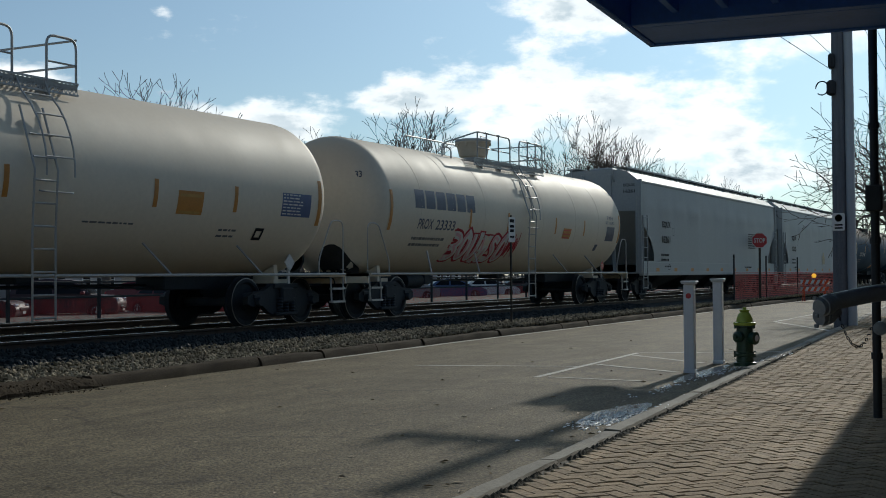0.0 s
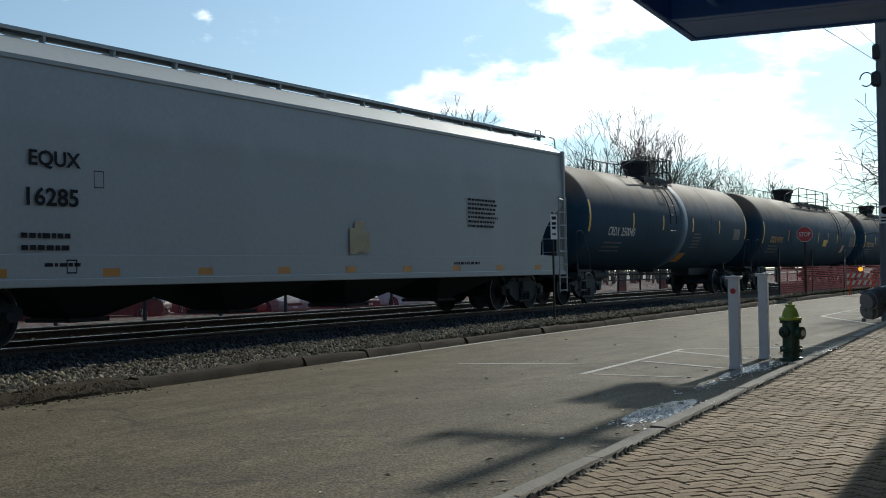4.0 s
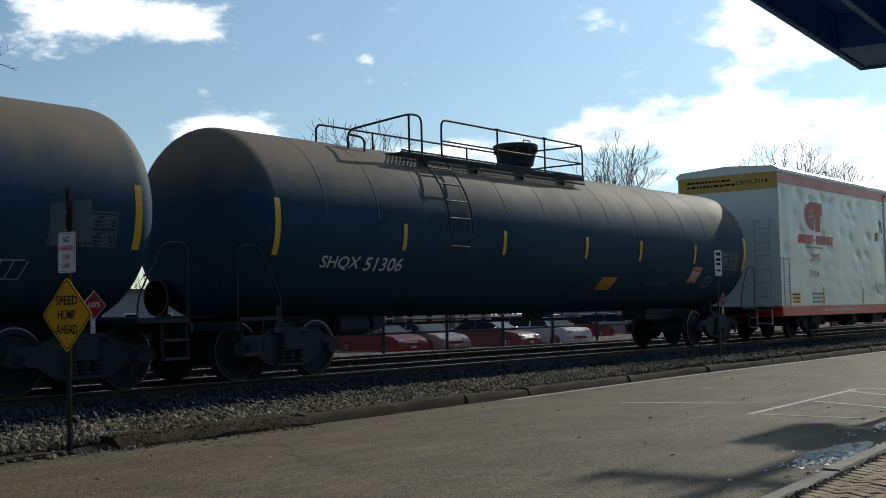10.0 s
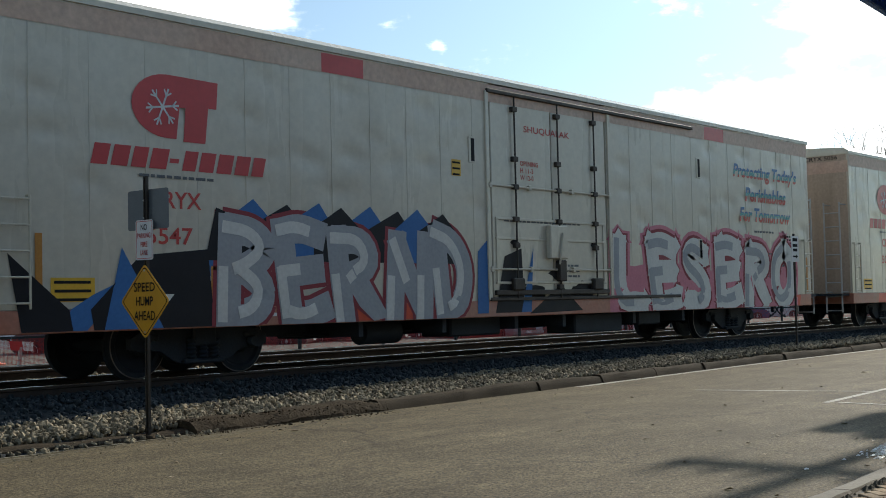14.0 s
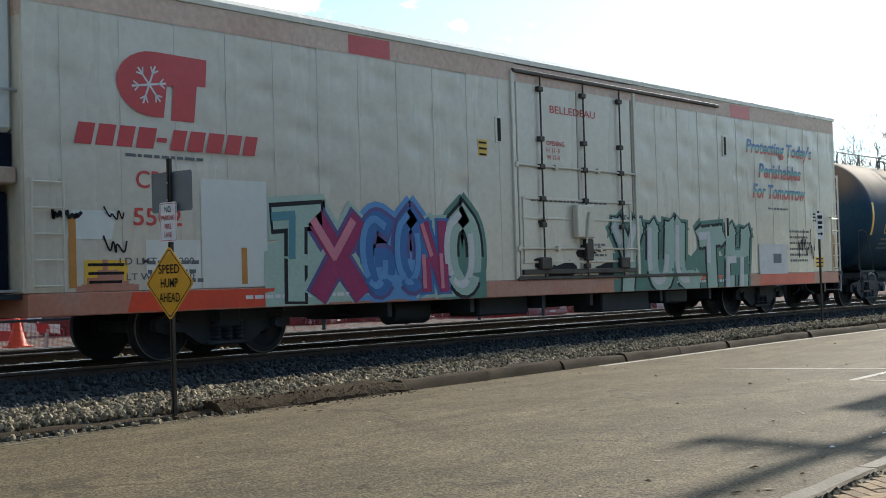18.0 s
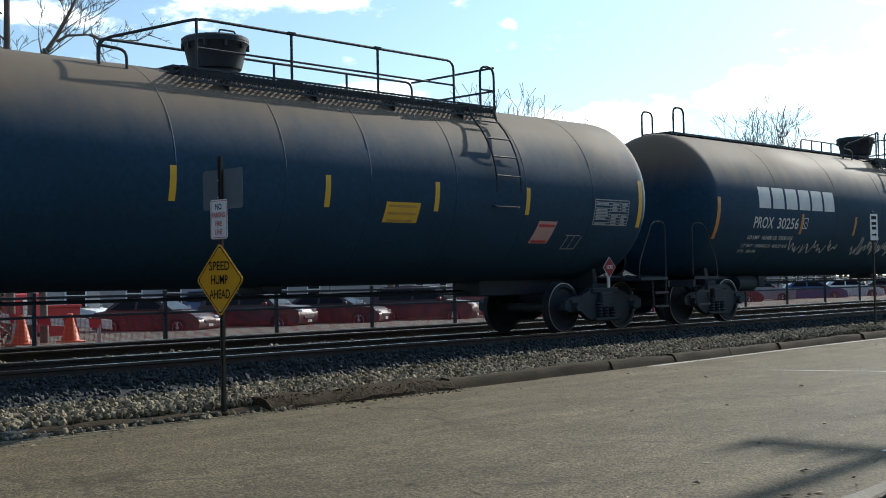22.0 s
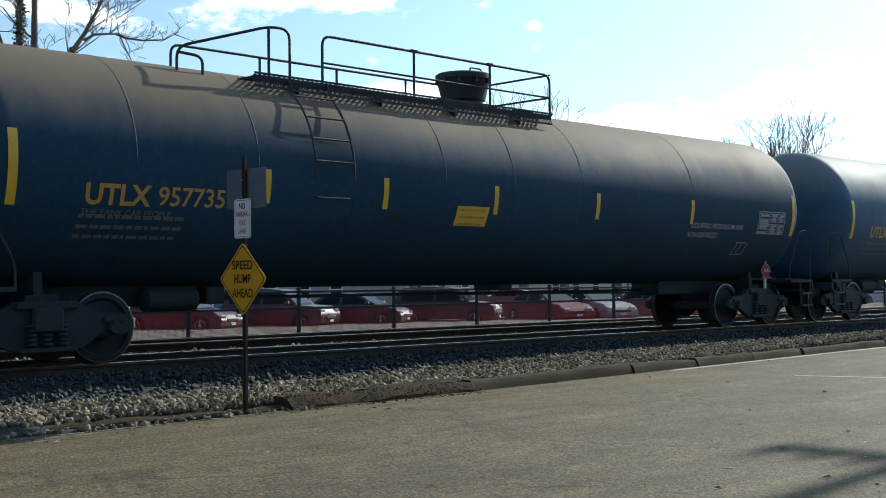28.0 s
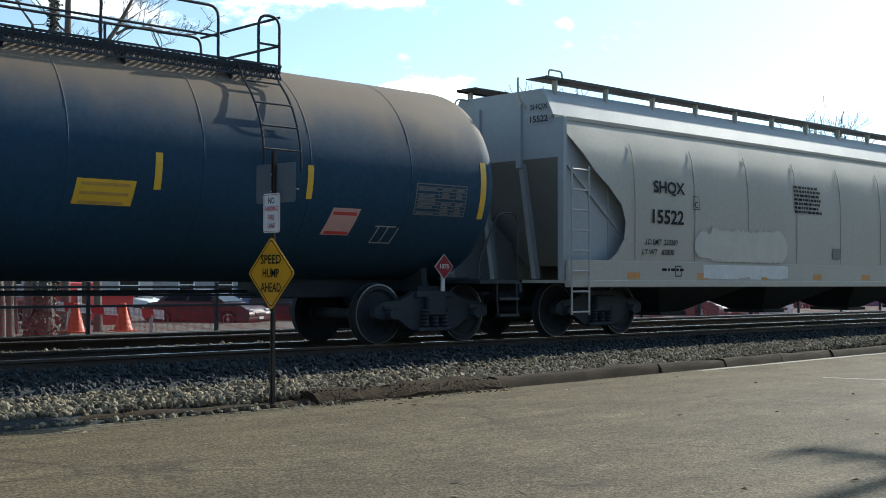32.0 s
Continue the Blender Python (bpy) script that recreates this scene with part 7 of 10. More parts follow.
for _k, _r in enumerate(((0.02, 1.36, 0.30, 1.86), (0.2, 1.40, 0.55, 2.0), (0.42, 1.38, 0.72, 1.8))):
    mark("rust_stain", TRAIN[-1][0], [_r], RUSTSTAIN, lambda u, v, d=0.004: (u, -1.578 - d, v), "ochre rust stain", 0.006 + 0.001 * _k)

t = tank_car(-122.65, -104.8, TANKBLACK, "black tank car with short top platform and worn middle", 7.65, rings=(-5.6, -3.0, -0.4, 0.1, 0.6, 3.4), bars_at=(-4.3, -1.65, 1.31, 4.3), sz=2.2, top=False)
tank_top(t, 1, BLACKIRON, 0.0, -2.0, 0.63, 0.05, (-1.25, -0.7), gap=(-1.39, -0.54))
part("wrapper_band", MB().lathe([(0.05, RT - 0.002), (0.06, RT + 0.006), (0.72, RT + 0.006), (0.73, RT - 0.002)], 64, "x", (0, 0, ZC)), TANKGREY, t, "paler worn band round the middle", 50)
word("reporting_mark", t, "CRDX", -6.2, 1.95, 0.85, 0.26, WHITEINK, on_tank)
word("reporting_number", t, "250040", -5.2, 1.95, 1.1, 0.26, WHITEINK, on_tank)
mark("stencil_print", t, bars(3, -6.3, 1.75, 1.6, 0.14, 0.05, 77), GREYINK, on_tank)
notice(t, 0.75, 0.95, 0.65, 0.45, ORANGEST, YELLOWINK, on_tank, 1, "dim yellow label")
mark("stencil_print", t, bars(5, 1.5, 2.15, 0.8, 0.12, 0.05, 70), GREYINK, on_tank)
mark("data_panel", t, [(6.1, 2.0, 6.9, 2.4)], GREYINK, on_tank)

t = tank_car(-104.8, -84.0, TANKBLACK, "black gas tank car, brown dust along its top", 9.0, -1, "UTLX 957902", bars_at=(-5.0, -1.9, 0.6, 2.57, 4.7))
gas_marks(t, 9.0, 4)
notice(t, 1.7, 1.88, 0.75, 0.32, YELLOW, YELLOWINK, on_tank, 3, "yellow emergency label", 0.1)
t = tank_car(-84.0, -64.2, TANKBLACK, "black gas tank car, brown dust along its top", 8.5, 1, "UTLX 957862", bars_at=(-5.56, -3.46, -0.95, 1.72, 4.66))
gas_marks(t, 8.5, 5)
notice(t, -2.04, 1.9, 0.75, 0.34, YELLOW, YELLOWINK, on_tank, 3, "yellow emergency label", 0.1)
t = tank_car(-64.2, -44.3, TANKBLACK, "black tank car with ridged bands, dusty brown top", 8.7, 1, rings=(-7.6, -6.3, -5.0, -3.7, -2.4, -1.0, 0.42, 1.57, 2.83, 4.06, 5.22, 6.4), bars_at=(-5.6, -2.55, 0.54, 2.95, 5.75))
word("reporting_mark", t, "SHQX", -7.63, 1.68, 0.95, 0.25, WHITEINK, on_tank, "", slant=0.1)
word("reporting_number", t, "51306", -6.55, 1.68, 1.0, 0.25, WHITEINK, on_tank, "", slant=0.1)
gas_marks(t, 8.7, 6)
notice(t, 1.45, 1.32, 0.65, 0.34, ORANGEST, YELLOWINK, on_tank, 1, "dim orange label", 0.25)
word("cargo_note", t, "NON-ODORIZED", 3.69, 1.46, 1.05, 0.11, GREYINK, on_tank, "", slant=0.2)

r = reefer(-44.3, -19.3, REEFWHITE, "clean white refrigerator car with red bands", BANDRED, YELLOWBAND, False, "7114", place="KNOPE", old=False, slog=6.3)
scribble(r, -3.5, 1.3, 1.2, 0.4, SPRAY["white"], 3)

r = reefer(-19.3, 5.8, REEFOLD, "weathered white refrigerator car with blue and silver graffiti", BANDFADE, BANDFADE, True, "5547", place="SHUQUALAK", sill=SILLFADE, slog=7.2)
shards(r, [("black", [(-11.07, 1.65), (-10.25, 0.96), (-10.2, 0.7), (-10.9, 0.7)]), ("blue", [(-10.7, 0.7), (-10.0, 0.7), (-9.3, 1.4), (-9.9, 1.15)]), ("black", [(-9.95, 0.96), (-9.2, 1.65), (-8.1, 1.75), (-8.0, 0.7), (-9.9, 0.7)]),
           ("blue", [(-9.48, 1.75), (-8.85, 0.7), (-9.75, 0.7)]), ("blue", [(-8.9, 1.45), (-7.9, 1.8), (-7.9, 1.25)]), ("paper", [(-9.1, 0.98), (-8.05, 1.0), (-8.05, 1.38), (-9.1, 1.36)]), ("black", [(-8.15, 1.6), (-7.95, 2.33), (-7.2, 2.1), (-7.2, 1.6)])], "blue and black pointed graffiti fields")
shards(r, [(("blue", "black")[k % 2], [(-7.75 + 0.58 * k - 0.12, 1.6), (-7.75 + 0.58 * k - 0.1, 2.12), (-7.28 + 0.58 * k + 0.06 * (k % 3), 2.48 - 0.05 * (k % 2)), (-6.85 + 0.58 * k, 2.1), (-6.85 + 0.58 * k, 1.6)]) for k in range(8)], "blue and black spikes behind the silver letters")
shards(r, [("blue", [(-2.3, 0.75), (-2.25, 1.82), (-1.86, 2.12), (-2.0, 0.75)]), ("black", [(-1.8, 0.75), (-1.5, 1.75), (-1.0, 1.9), (-0.95, 0.75)]), ("blue", [(-1.05, 0.75), (-0.64, 1.92), (-0.75, 0.75)]), ("black", [(-0.8, 0.72), (0.2, 1.25), (0.9, 0.75)])], "blue and black pointed graffiti fields")
graffiti(r, -8.0, 0.66, 5.7, 1.55, (0, 1, 2, 3, 15), SPRAY["maroon"], SPRAY["silver"], SPRAY["paper"], None, fat=0.36, label="silver graffiti letters with dark red edges")
graffiti(r, 1.95, 0.72, 8.4, 1.5, (9, 1, 6, 1, 2, 12), SPRAY["maroon"], SPRAY["paper"], SPRAY["silver"], SPRAY["pink"], fat=0.33, tips=True, label="white graffiti with dark red edges")

r = reefer(5.8, 31.2, REEFOLD, "weathered white refrigerator car with pink graffiti", BANDFADE, BANDFADE, True, "5056", place="SARAH STREET", sill=SILLFADE, slog=6.13, sz=-0.13)
graffiti(r, -7.6, 0.70, 5.4, 2.05, (3, 6, 1, 2), SPRAY["red"], SPRAY["palepink"], SPRAY["palepink"], SPRAY["palepink"], fat=0.40, tips=True, label="pink graffiti with red edges")
graffiti(r, 1.7, 0.60, 8.9, 1.10, (4, 10, 1, 3, 6, 1, 2), SPRAY["maroon"], SPRAY["palepink"], SPRAY["pink"], SPRAY["crimsonpink"], fat=0.31, spikes=SPRAY["green"], tips=True, label="pink graffiti with red edges")

r = reefer(31.5, 56.85, REEFOLD, "weathered refrigerator car with green graffiti and cooling unit", BANDFADE, BANDFADE, True, "5502", place="BELLEDEAU", unit=True, sill=SILLFADE, slog=6.55, mk=-0.68)
mark("repaint_panel", r, [(-8.72, 0.98, -7.58, 2.45)], REEFWHITE, on_side, "paler repainted panel", 0.0045)
mark("repaint_panel", r, [(-9.6, 0.98, -8.74, 1.62)], REEFWHITE, on_side, "paler repainted panel", 0.0045)
scribble(r, -10.95, 1.84, 0.42, 0.12, SPRAY["black"], 6, on_side, 0.045, 6)
scribble(r, -10.2, 1.78, 0.34, 0.24, SPRAY["black"], 14, on_side, 0.022, 3)
scribble(r, -10.25, 1.42, 0.40, 0.22, SPRAY["black"], 17, on_side, 0.026, 3)
mark("pale_overspray", r, [(-10.75, 1.62, -10.1, 1.98)], REEFWHITE, on_side, "pale overspray round a scrawl", 0.0045, 0.2)
mark("salmon_flake", r, [(-10.62 + 0.075 * k, 0.975, -10.545 + 0.075 * k, 1.03 + 0.30 * max(0.05, 1 - abs(k - 5.5) / 5) * (0.75 + 0.25 * (k % 3))) for k in range(12)], SILLFADE, on_side, "faded salmon paint flaking up from the sill", 0.0048)
word("weight_line", r, "LD LMT  162200", -10.0, 1.30, 1.15, 0.09, GREYINK, on_side, "", 0.007)
word("weight_line", r, "LT WT  103800", -9.9, 1.10, 1.05, 0.09, GREYINK, on_side, "", 0.007)
graffiti(r, -7.55, 0.72, 1.0, 1.4, (5,), SPRAY["black"], SPRAY["mint"], SPRAY["teal"], SPRAY["mint"], fat=0.3, label="mint green graffiti letter")
graffiti(r, -6.75, 0.78, 1.1, 1.2, (11,), SPRAY["violet"], SPRAY["crimson"], SPRAY["pink"], SPRAY["mint"], fat=0.3, label="crimson graffiti letter")
graffiti(r, -5.75, 0.78, 1.5, 1.3, (13, 12), SPRAY["violet"], SPRAY["blue"], SPRAY["sky"], SPRAY["sky"], fat=0.38, label="blue graffiti letters")
graffiti(r, -4.4, 0.80, 0.65, 1.2, (3,), SPRAY["blue"], SPRAY["crimson"], SPRAY["pink"], SPRAY["mint"], fat=0.32, label="crimson graffiti letter")
graffiti(r, -3.85, 0.72, 0.95, 1.45, (12,), SPRAY["black"], SPRAY["mint"], SPRAY["white"], SPRAY["green"], fat=0.34, label="mint green graffiti letter")
graffiti(r, 1.15, 0.66, 5.3, 1.35, (14, 7, 9, 5, 10), SPRAY["black"], SPRAY["mint"], SPRAY["white"], SPRAY["green"], fat=0.36, tips=True, label="pale green graffiti with black edges")
scribble(r, 9.0, 1.2, 1.0, 0.7, SPRAY["black"], 12)
mark("barcode_panel", r, [(7.0, 0.95, 8.4, 1.65)], WHITEINK, on_side, "white patch with a dark square", 0.018)
mark("barcode_square", r, [(7.7, 1.2, 8.1, 1.42)], NAVYINK, on_side, "", 0.021)

LAB = dict(mat=YELLOW, ink=YELLOWINK, onto=on_tank, rows=3, label="yellow emergency label", skew=0.1)
t = tank_car(56.5, 76.55, TANKBLACK, "black gas tank car with white scrawls", 8.7, 1, "UTLX 957741")
gas_marks(t, 8.7, 7)
notice(t, -1.65, 1.88, 0.75, 0.34, **LAB)
scribble(t, 4.0, 1.4, 1.4, 0.45, SPRAY["white"], 15, on_tank, 0.028)
t = tank_car(76.55, 96.7, TANKBLACK, "black gas tank car, dusty brown top", 8.67, -1, "UTLX 957678", bars_at=(-5.04, -1.64, 0.96, 3.2, 5.4))
gas_marks(t, 8.67, 8)
notice(t, 2.1, 1.87, 0.72, 0.32, **LAB)

t = tank_car(96.7, 117.2, TANKBLACK, "black tank car with big white name and scrawls", 8.87, 1, rings=(-6.4, -3.6, -1.2, 1.0, 2.6, 4.2, 5.8, 7.2), bars_at=(-5.3, -2.65, 0.16, 2.84, 5.52), sz=1.87, stripe=ORANGEST, top=False)
full_walk(t, 8.87, BLACKIRON, False)
tank_top(t, 1, BLACKIRON, 0.6, -1.0, 1.25, 0.1, (-0.9, -0.3), False)
name_blocks(t, "company name as white blocks", -7.25, 2.42, 3.55, 0.46, 6, WHITEINK, on_tank)
word("reporting_mark", t, "PROX", -7.4, 1.98, 0.82, 0.25, WHITEINK, on_tank)
word("reporting_number", t, "30256", -6.4, 1.98, 0.95, 0.25, WHITEINK, on_tank)
word("weight_line", t, "LD LMT  162400 LB  73650 KG", -7.5, 1.72, 1.95, 0.09, WHITEINK, on_tank)
word("weight_line", t, "LT WT  100600 LB  45650 KG", -7.6, 1.52, 1.95, 0.09, WHITEINK, on_tank)
word("paint_date", t, "P75  08-96", -7.62, 1.38, 0.75, 0.08, WHITEINK, on_tank)
word("plate_letter", t, "C", -5.19, 2.03, 0.1, 0.12, WHITEINK, on_tank)
mark("plate_mark", t, frame_rects(-5.25, 2.0, -5.03, 2.25, 0.02), WHITEINK, on_tank)
scribble(t, -5.6, 1.35, 2.4, 0.35, SPRAY["white"], 21, on_tank, 0.03, 12)
scribble(t, -2.5, 1.25, 2.2, 0.5, SPRAY["white"], 22, on_tank, 0.03, 15)
notice(t, 0.93, 1.50, 0.78, 0.30, SPRAY["paper"], BLACKINK, on_tank, 2, "faded pale emergency label", 0.2)
gas_marks(t, 8.87, 9, False)
word("cargo_note", t, "LIQUEFIED PETROLEUM GAS", 4.98, 1.72, 1.75, 0.12, WHITEINK, on_tank, slant=0.12)
word("cargo_note", t, "NOT ODORIZED", 5.3, 1.57, 0.95, 0.11, WHITEINK, on_tank, slant=0.12)
notice(t, 5.62, 1.33, 0.55, 0.18, PINKLABEL, REDINK, on_tank, 2, "faded pink and white label", 0.2)

t = tank_car(117.2, 137.35, TANKFADED, "faded dark grey gas tank car with long top rail", 8.7, 1, rings=(-5.68, -3.78, -2.06, -0.29, 1.49, 5.0), bars_at=(-3.9, -2.05, 1.48, 3.17, 5.06, 6.79), sz=1.86, top=False)
full_walk(t, 8.7, BLACKIRON, True)
centre_platform(t, 0.12, 1.12, BLACKIRON)
end_reservoir(t, -8.9)
word("reporting_mark", t, "GATX", -7.78, 1.98, 0.85, 0.26, WHITEINK, on_tank)
word("reporting_number", t, "9582", -6.58, 1.98, 0.85, 0.26, WHITEINK, on_tank)
word("weight_line", t, "LD LMT 164500 LBS 74600 KGS", -7.95, 1.70, 2.2, 0.10, WHITEINK, on_tank, slant=0.1)
mark("weight_print", t, bars(1, -7.6, 1.58, 1.8, 0.19, 0.07, 61), GREYINK, on_tank)
mark("plate_mark", t, frame_rects(-3.75, 1.98, -3.53, 2.24, 0.02), WHITEINK, on_tank)
word("end_mark", t, "GATX 9582", -0.15, 2.62, 1.0, 0.16, WHITEINK, lambda u, v, d=0: (-8.7 - 0.62 * math.cos(math.asin(min(0.99, (math.hypot(u, v - ZC) / RT) ** 1.6))) ** 0.9 - 0.02, -u, v))
notice(t, -4.86, 1.40, 0.75, 0.28, YELLOW, BLACKINK, on_tank, 3, "yellow emergency label", 0.25)
word("cargo_note", t, "NON-ODORIZED", 4.75, 1.80, 1.2, 0.10, WHITEINK, on_tank, slant=0.15)
word("cargo_note", t, "LIQUEFIED PETROLEUM GAS", 4.6, 1.64, 1.9, 0.10, WHITEINK, on_tank, slant=0.15)
data_panel(t, 7.4, 1.9, GREYINK)
notice(t, 3.72, 1.58, 0.42, 0.38, PINKLABEL, REDINK, on_tank, 2, "faded pink and white label", 0.2)
placard(t, 8.6, 1.16, on_tank, PLACARDRED)

t = tank_car(137.35, 157.3, TANKBLACK, "black gas tank car with ridged bands", 8.7, 1, rings=(-7.4, -6.2, -5.0, -3.8, -2.6, -1.2, 0.4, 2.0, 3.6, 5.2, 6.4, 7.5), bars_at=(-5.2, -3.05, -0.65, 2.0, 5.4))
word("reporting_mark", t, "SHQX", -7.7, 1.9, 0.9, 0.24, WHITEINK, on_tank, slant=0.12)
word("reporting_number", t, "51114", -6.6, 1.9, 0.95, 0.24, WHITEINK, on_tank, slant=0.12)
gas_marks(t, 8.7, 11, False)
word("cargo_note", t, "LIQUEFIED PETROLEUM GAS", 3.0, 1.64, 2.6, 0.13, WHITEINK, on_tank, slant=0.15)

t = tank_car(157.3, 177.5, TANKBLACK, "black gas tank car with faded yellow lettering", 8.8, 1, "UTLX 957735")
word("owner_line", t, "THE TANK CAR PEOPLE", -7.9, 1.82, 1.25, 0.08, GREYINK, on_tank)
gas_marks(t, 8.8, 12, False)
word("cargo_note", t, "LIQUEFIED PETROLEUM GAS", 4.97, 1.98, 1.85, 0.12, PALEINK, on_tank, "faded pale cargo lettering", slant=0.15)
word("cargo_note", t, "NON-ODORIZED", 4.9, 1.81, 1.05, 0.11, PALEINK, on_tank, slant=0.15)
notice(t, -1.55, 1.86, 0.72, 0.32, **LAB)
t = tank_car(177.5, 198.0, TANKGREY, "faded dark grey gas tank car with jacket lines", 8.8, -1, "UTLX 957737", bars_at=(-5.2, -2.5, 0.17, 2.67, 5.36))
gas_marks(t, 8.8, 13, False)
notice(t, 2.77, 2.12, 0.78, 0.32, **LAB)
mark("jacket_line", t, [(-1.7, 2.57, 1.7, 2.585), (7.1, 2.84, 8.8, 2.855)], WHITEINK, on_tank, "thin pale jacket seam")
scribble(t, -5.5, 1.16, 1.35, 0.32, SPRAY["white"], 31, on_tank, 0.02, 9)
scribble(t, -2.3, 1.02, 0.4, 0.38, SPRAY["silver"], 33, on_tank, 0.018, 3)
long_ladder(t, 4.35, BLACKIRON)
end_reservoir(t, 9.1)
t = tank_car(198.0, 218.1, TANKBLACK, "black gas tank car, dusty brown top", 8.7, -1, "UTLX 957712", bars_at=(-5.1, -1.9, 0.6, 3.0, 5.34))
gas_marks(t, 8.7, 14)
notice(t, 1.9, 1.84, 0.78, 0.32, **LAB)
hopper(218.0, 239.4, HOPPERTAN, "light grey covered hopper car with rounded ribbed sides", "SHQX 15522", True, TOUCHUP)


# ---------------------------------------------------------------- the street side
def kerb_slab(L, w, hgt, seed, mat, rough=0.006):
    rng = random.Random(seed)
    n = 8
    mb = MB()
    prof = [(0.0, -0.05), (0.0, hgt - 0.02), (0.015, hgt), (w - 0.02, hgt), (w, hgt - 0.02), (w, -0.05)]
    vs = [(L * i / n, p[0] + rng.uniform(-rough, rough), p[1] + (rng.uniform(-rough, rough) if p[1] > 0 else 0)) for i in range(n + 1) for p in prof]
    k = len(prof)
    fs = [(i * k + j, (i + 1) * k + j, (i + 1) * k + (j + 1) % k, i * k + (j + 1) % k) for i in range(n) for j in range(k)]
    fs += [tuple(range(k))[::-1], tuple(n * k + j for j in range(k))]
    mb.add(vs, fs)
    return mb.mesh("kerb_stone", mat)


def build_kerbs():
    far = root("kerb_1", pose(0, 0, 0), "weathered rounded kerb along the ballast", "kerb", kind="structure")

    def round_kerb(L, seed, hgt=0.15, rough=0.008, w=0.26, n=9, prof=None):
        rng = random.Random(seed)
        prof = prof or [(0.0, -0.05), (0.025, hgt * 0.45), (0.06, hgt * 0.86), (0.085, hgt * 0.97), (w - 0.06, hgt * 1.03), (w - 0.03, hgt * 0.95), (w, 0.0)]
        k = len(prof)
        ph = [rng.uniform(0, 6.28) for _ in range(6)]
        wob = [(rough * (math.sin(i * L / n * 3.1 + ph[0]) + 0.6 * math.sin(i * L / n * 7.3 + ph[1])), rough * (math.sin(i * L / n * 2.3 + ph[2]) + 0.7 * math.sin(i * L / n * 5.9 + ph[3]))) for i in range(n + 1)]
        vs = [(L * i / n, p[0] + (wob[i][0] + rng.uniform(-0.4, 0.4) * rough) * (p[1] > 0), p[1] + (wob[i][1] + rng.uniform(-0.4, 0.4) * rough) * (p[1] > 0)) for i in range(n + 1) for p in prof]
        fs = [(i * k + j, (i + 1) * k + j, (i + 1) * k + (j + 1) % k, i * k + (j + 1) % k) for i in range(n) for j in range(k)]
        fs += [tuple(range(k))[::-1], tuple(n * k + j for j in range(k))]
        return MB().add(vs, fs).mesh("kerb_stone", KERBSTONE, 28)
    stones = [round_kerb(1.95, s) for s in range(5)]
    x, i = 12.1, 0
    while x < 95:
        y0, y1 = far_kerb_y(x), far_kerb_y(x + 2)
        piece("kerb_stone", stones[i % 5], far, "", pose(x, y0 + random.uniform(-0.015, 0.015), random.uniform(-0.015, 0.01), random.uniform(-2, 2), random.uniform(-0.3, 0.3), math.degrees(math.atan2(y1 - y0, 2)) + random.uniform(-0.4, 0.4)))
        x, i = x + 1.99, i + 1
    broken = round_kerb(3.2, 31, 0.15, 0.016, 0.55, 60, [(0.10, -0.05), (0.11, 0.045), (0.16, 0.10), (0.22, 0.135), (0.33, 0.15), (0.46, 0.16), (0.53, 0.14), (0.55, 0.0)])
    broken.materials[0] = OLD_KERB
    piece("broken_kerb", broken, far, "crumbling asphalt-covered stretch of kerb", pose(8.92, 11.36, -0.005, 0, 0, 1.0))
    low = [round_kerb(2.4, s, 0.06, 0.012, 0.24) for s in (41, 42)]
    for k in range(6):
        piece("sunken_kerb", low[k % 2], far, "sunken kerb half buried in stones", pose(6.5 - 2.43 * k, 11.62 + 0.05 * k, -0.01, 0, 0, -1.2))
    near = root("kerb_2", pose(0, 0, 0), "flush pale concrete kerb of the brick pavement", "kerb", kind="structure")
    slab = [kerb_slab(1.8, 0.17, 0.072, s, CONCRETE, 0.005) for s in (51, 52, 53)]
    x, i = -6.0, 0
    while x < 70:
        piece("kerb_stone", slab[i % 3], near, "", pose(x, kerb_y(x) - 0.17, random.uniform(-0.006, 0.006), 0, 0, 4.76))
        x, i = x + 1.81, i + 1


def paint(name, runs, mat, label, z=0.004, worn=0.0):
    mb = MB()
    for i, (a, b, w) in enumerate(runs):
        a, b = Vector((*a, z + 0.0006 * (i % 4))), Vector((*b, z + 0.0006 * (i % 4)))
        t = (b - a).normalized()
        nrm = Vector((-t.y, t.x, 0)) * w / 2
        n = max(2, int((b - a).length / 0.35))
        rng = random.Random(i)
        L, R = [], []
        for k in range(n + 1):
            p = a.lerp(b, k / n)
            q = 1 - worn * rng.random()
            L.append(p + nrm * q)
            R.append(p - nrm * (1 - worn * rng.random()))
        mb.add(L + R, [(k, k + 1, n + 2 + k, n + 1 + k) for k in range(n)])
    return tagged(new(name, mb.raw(name, mat)), label, "road marking", kind="structure")


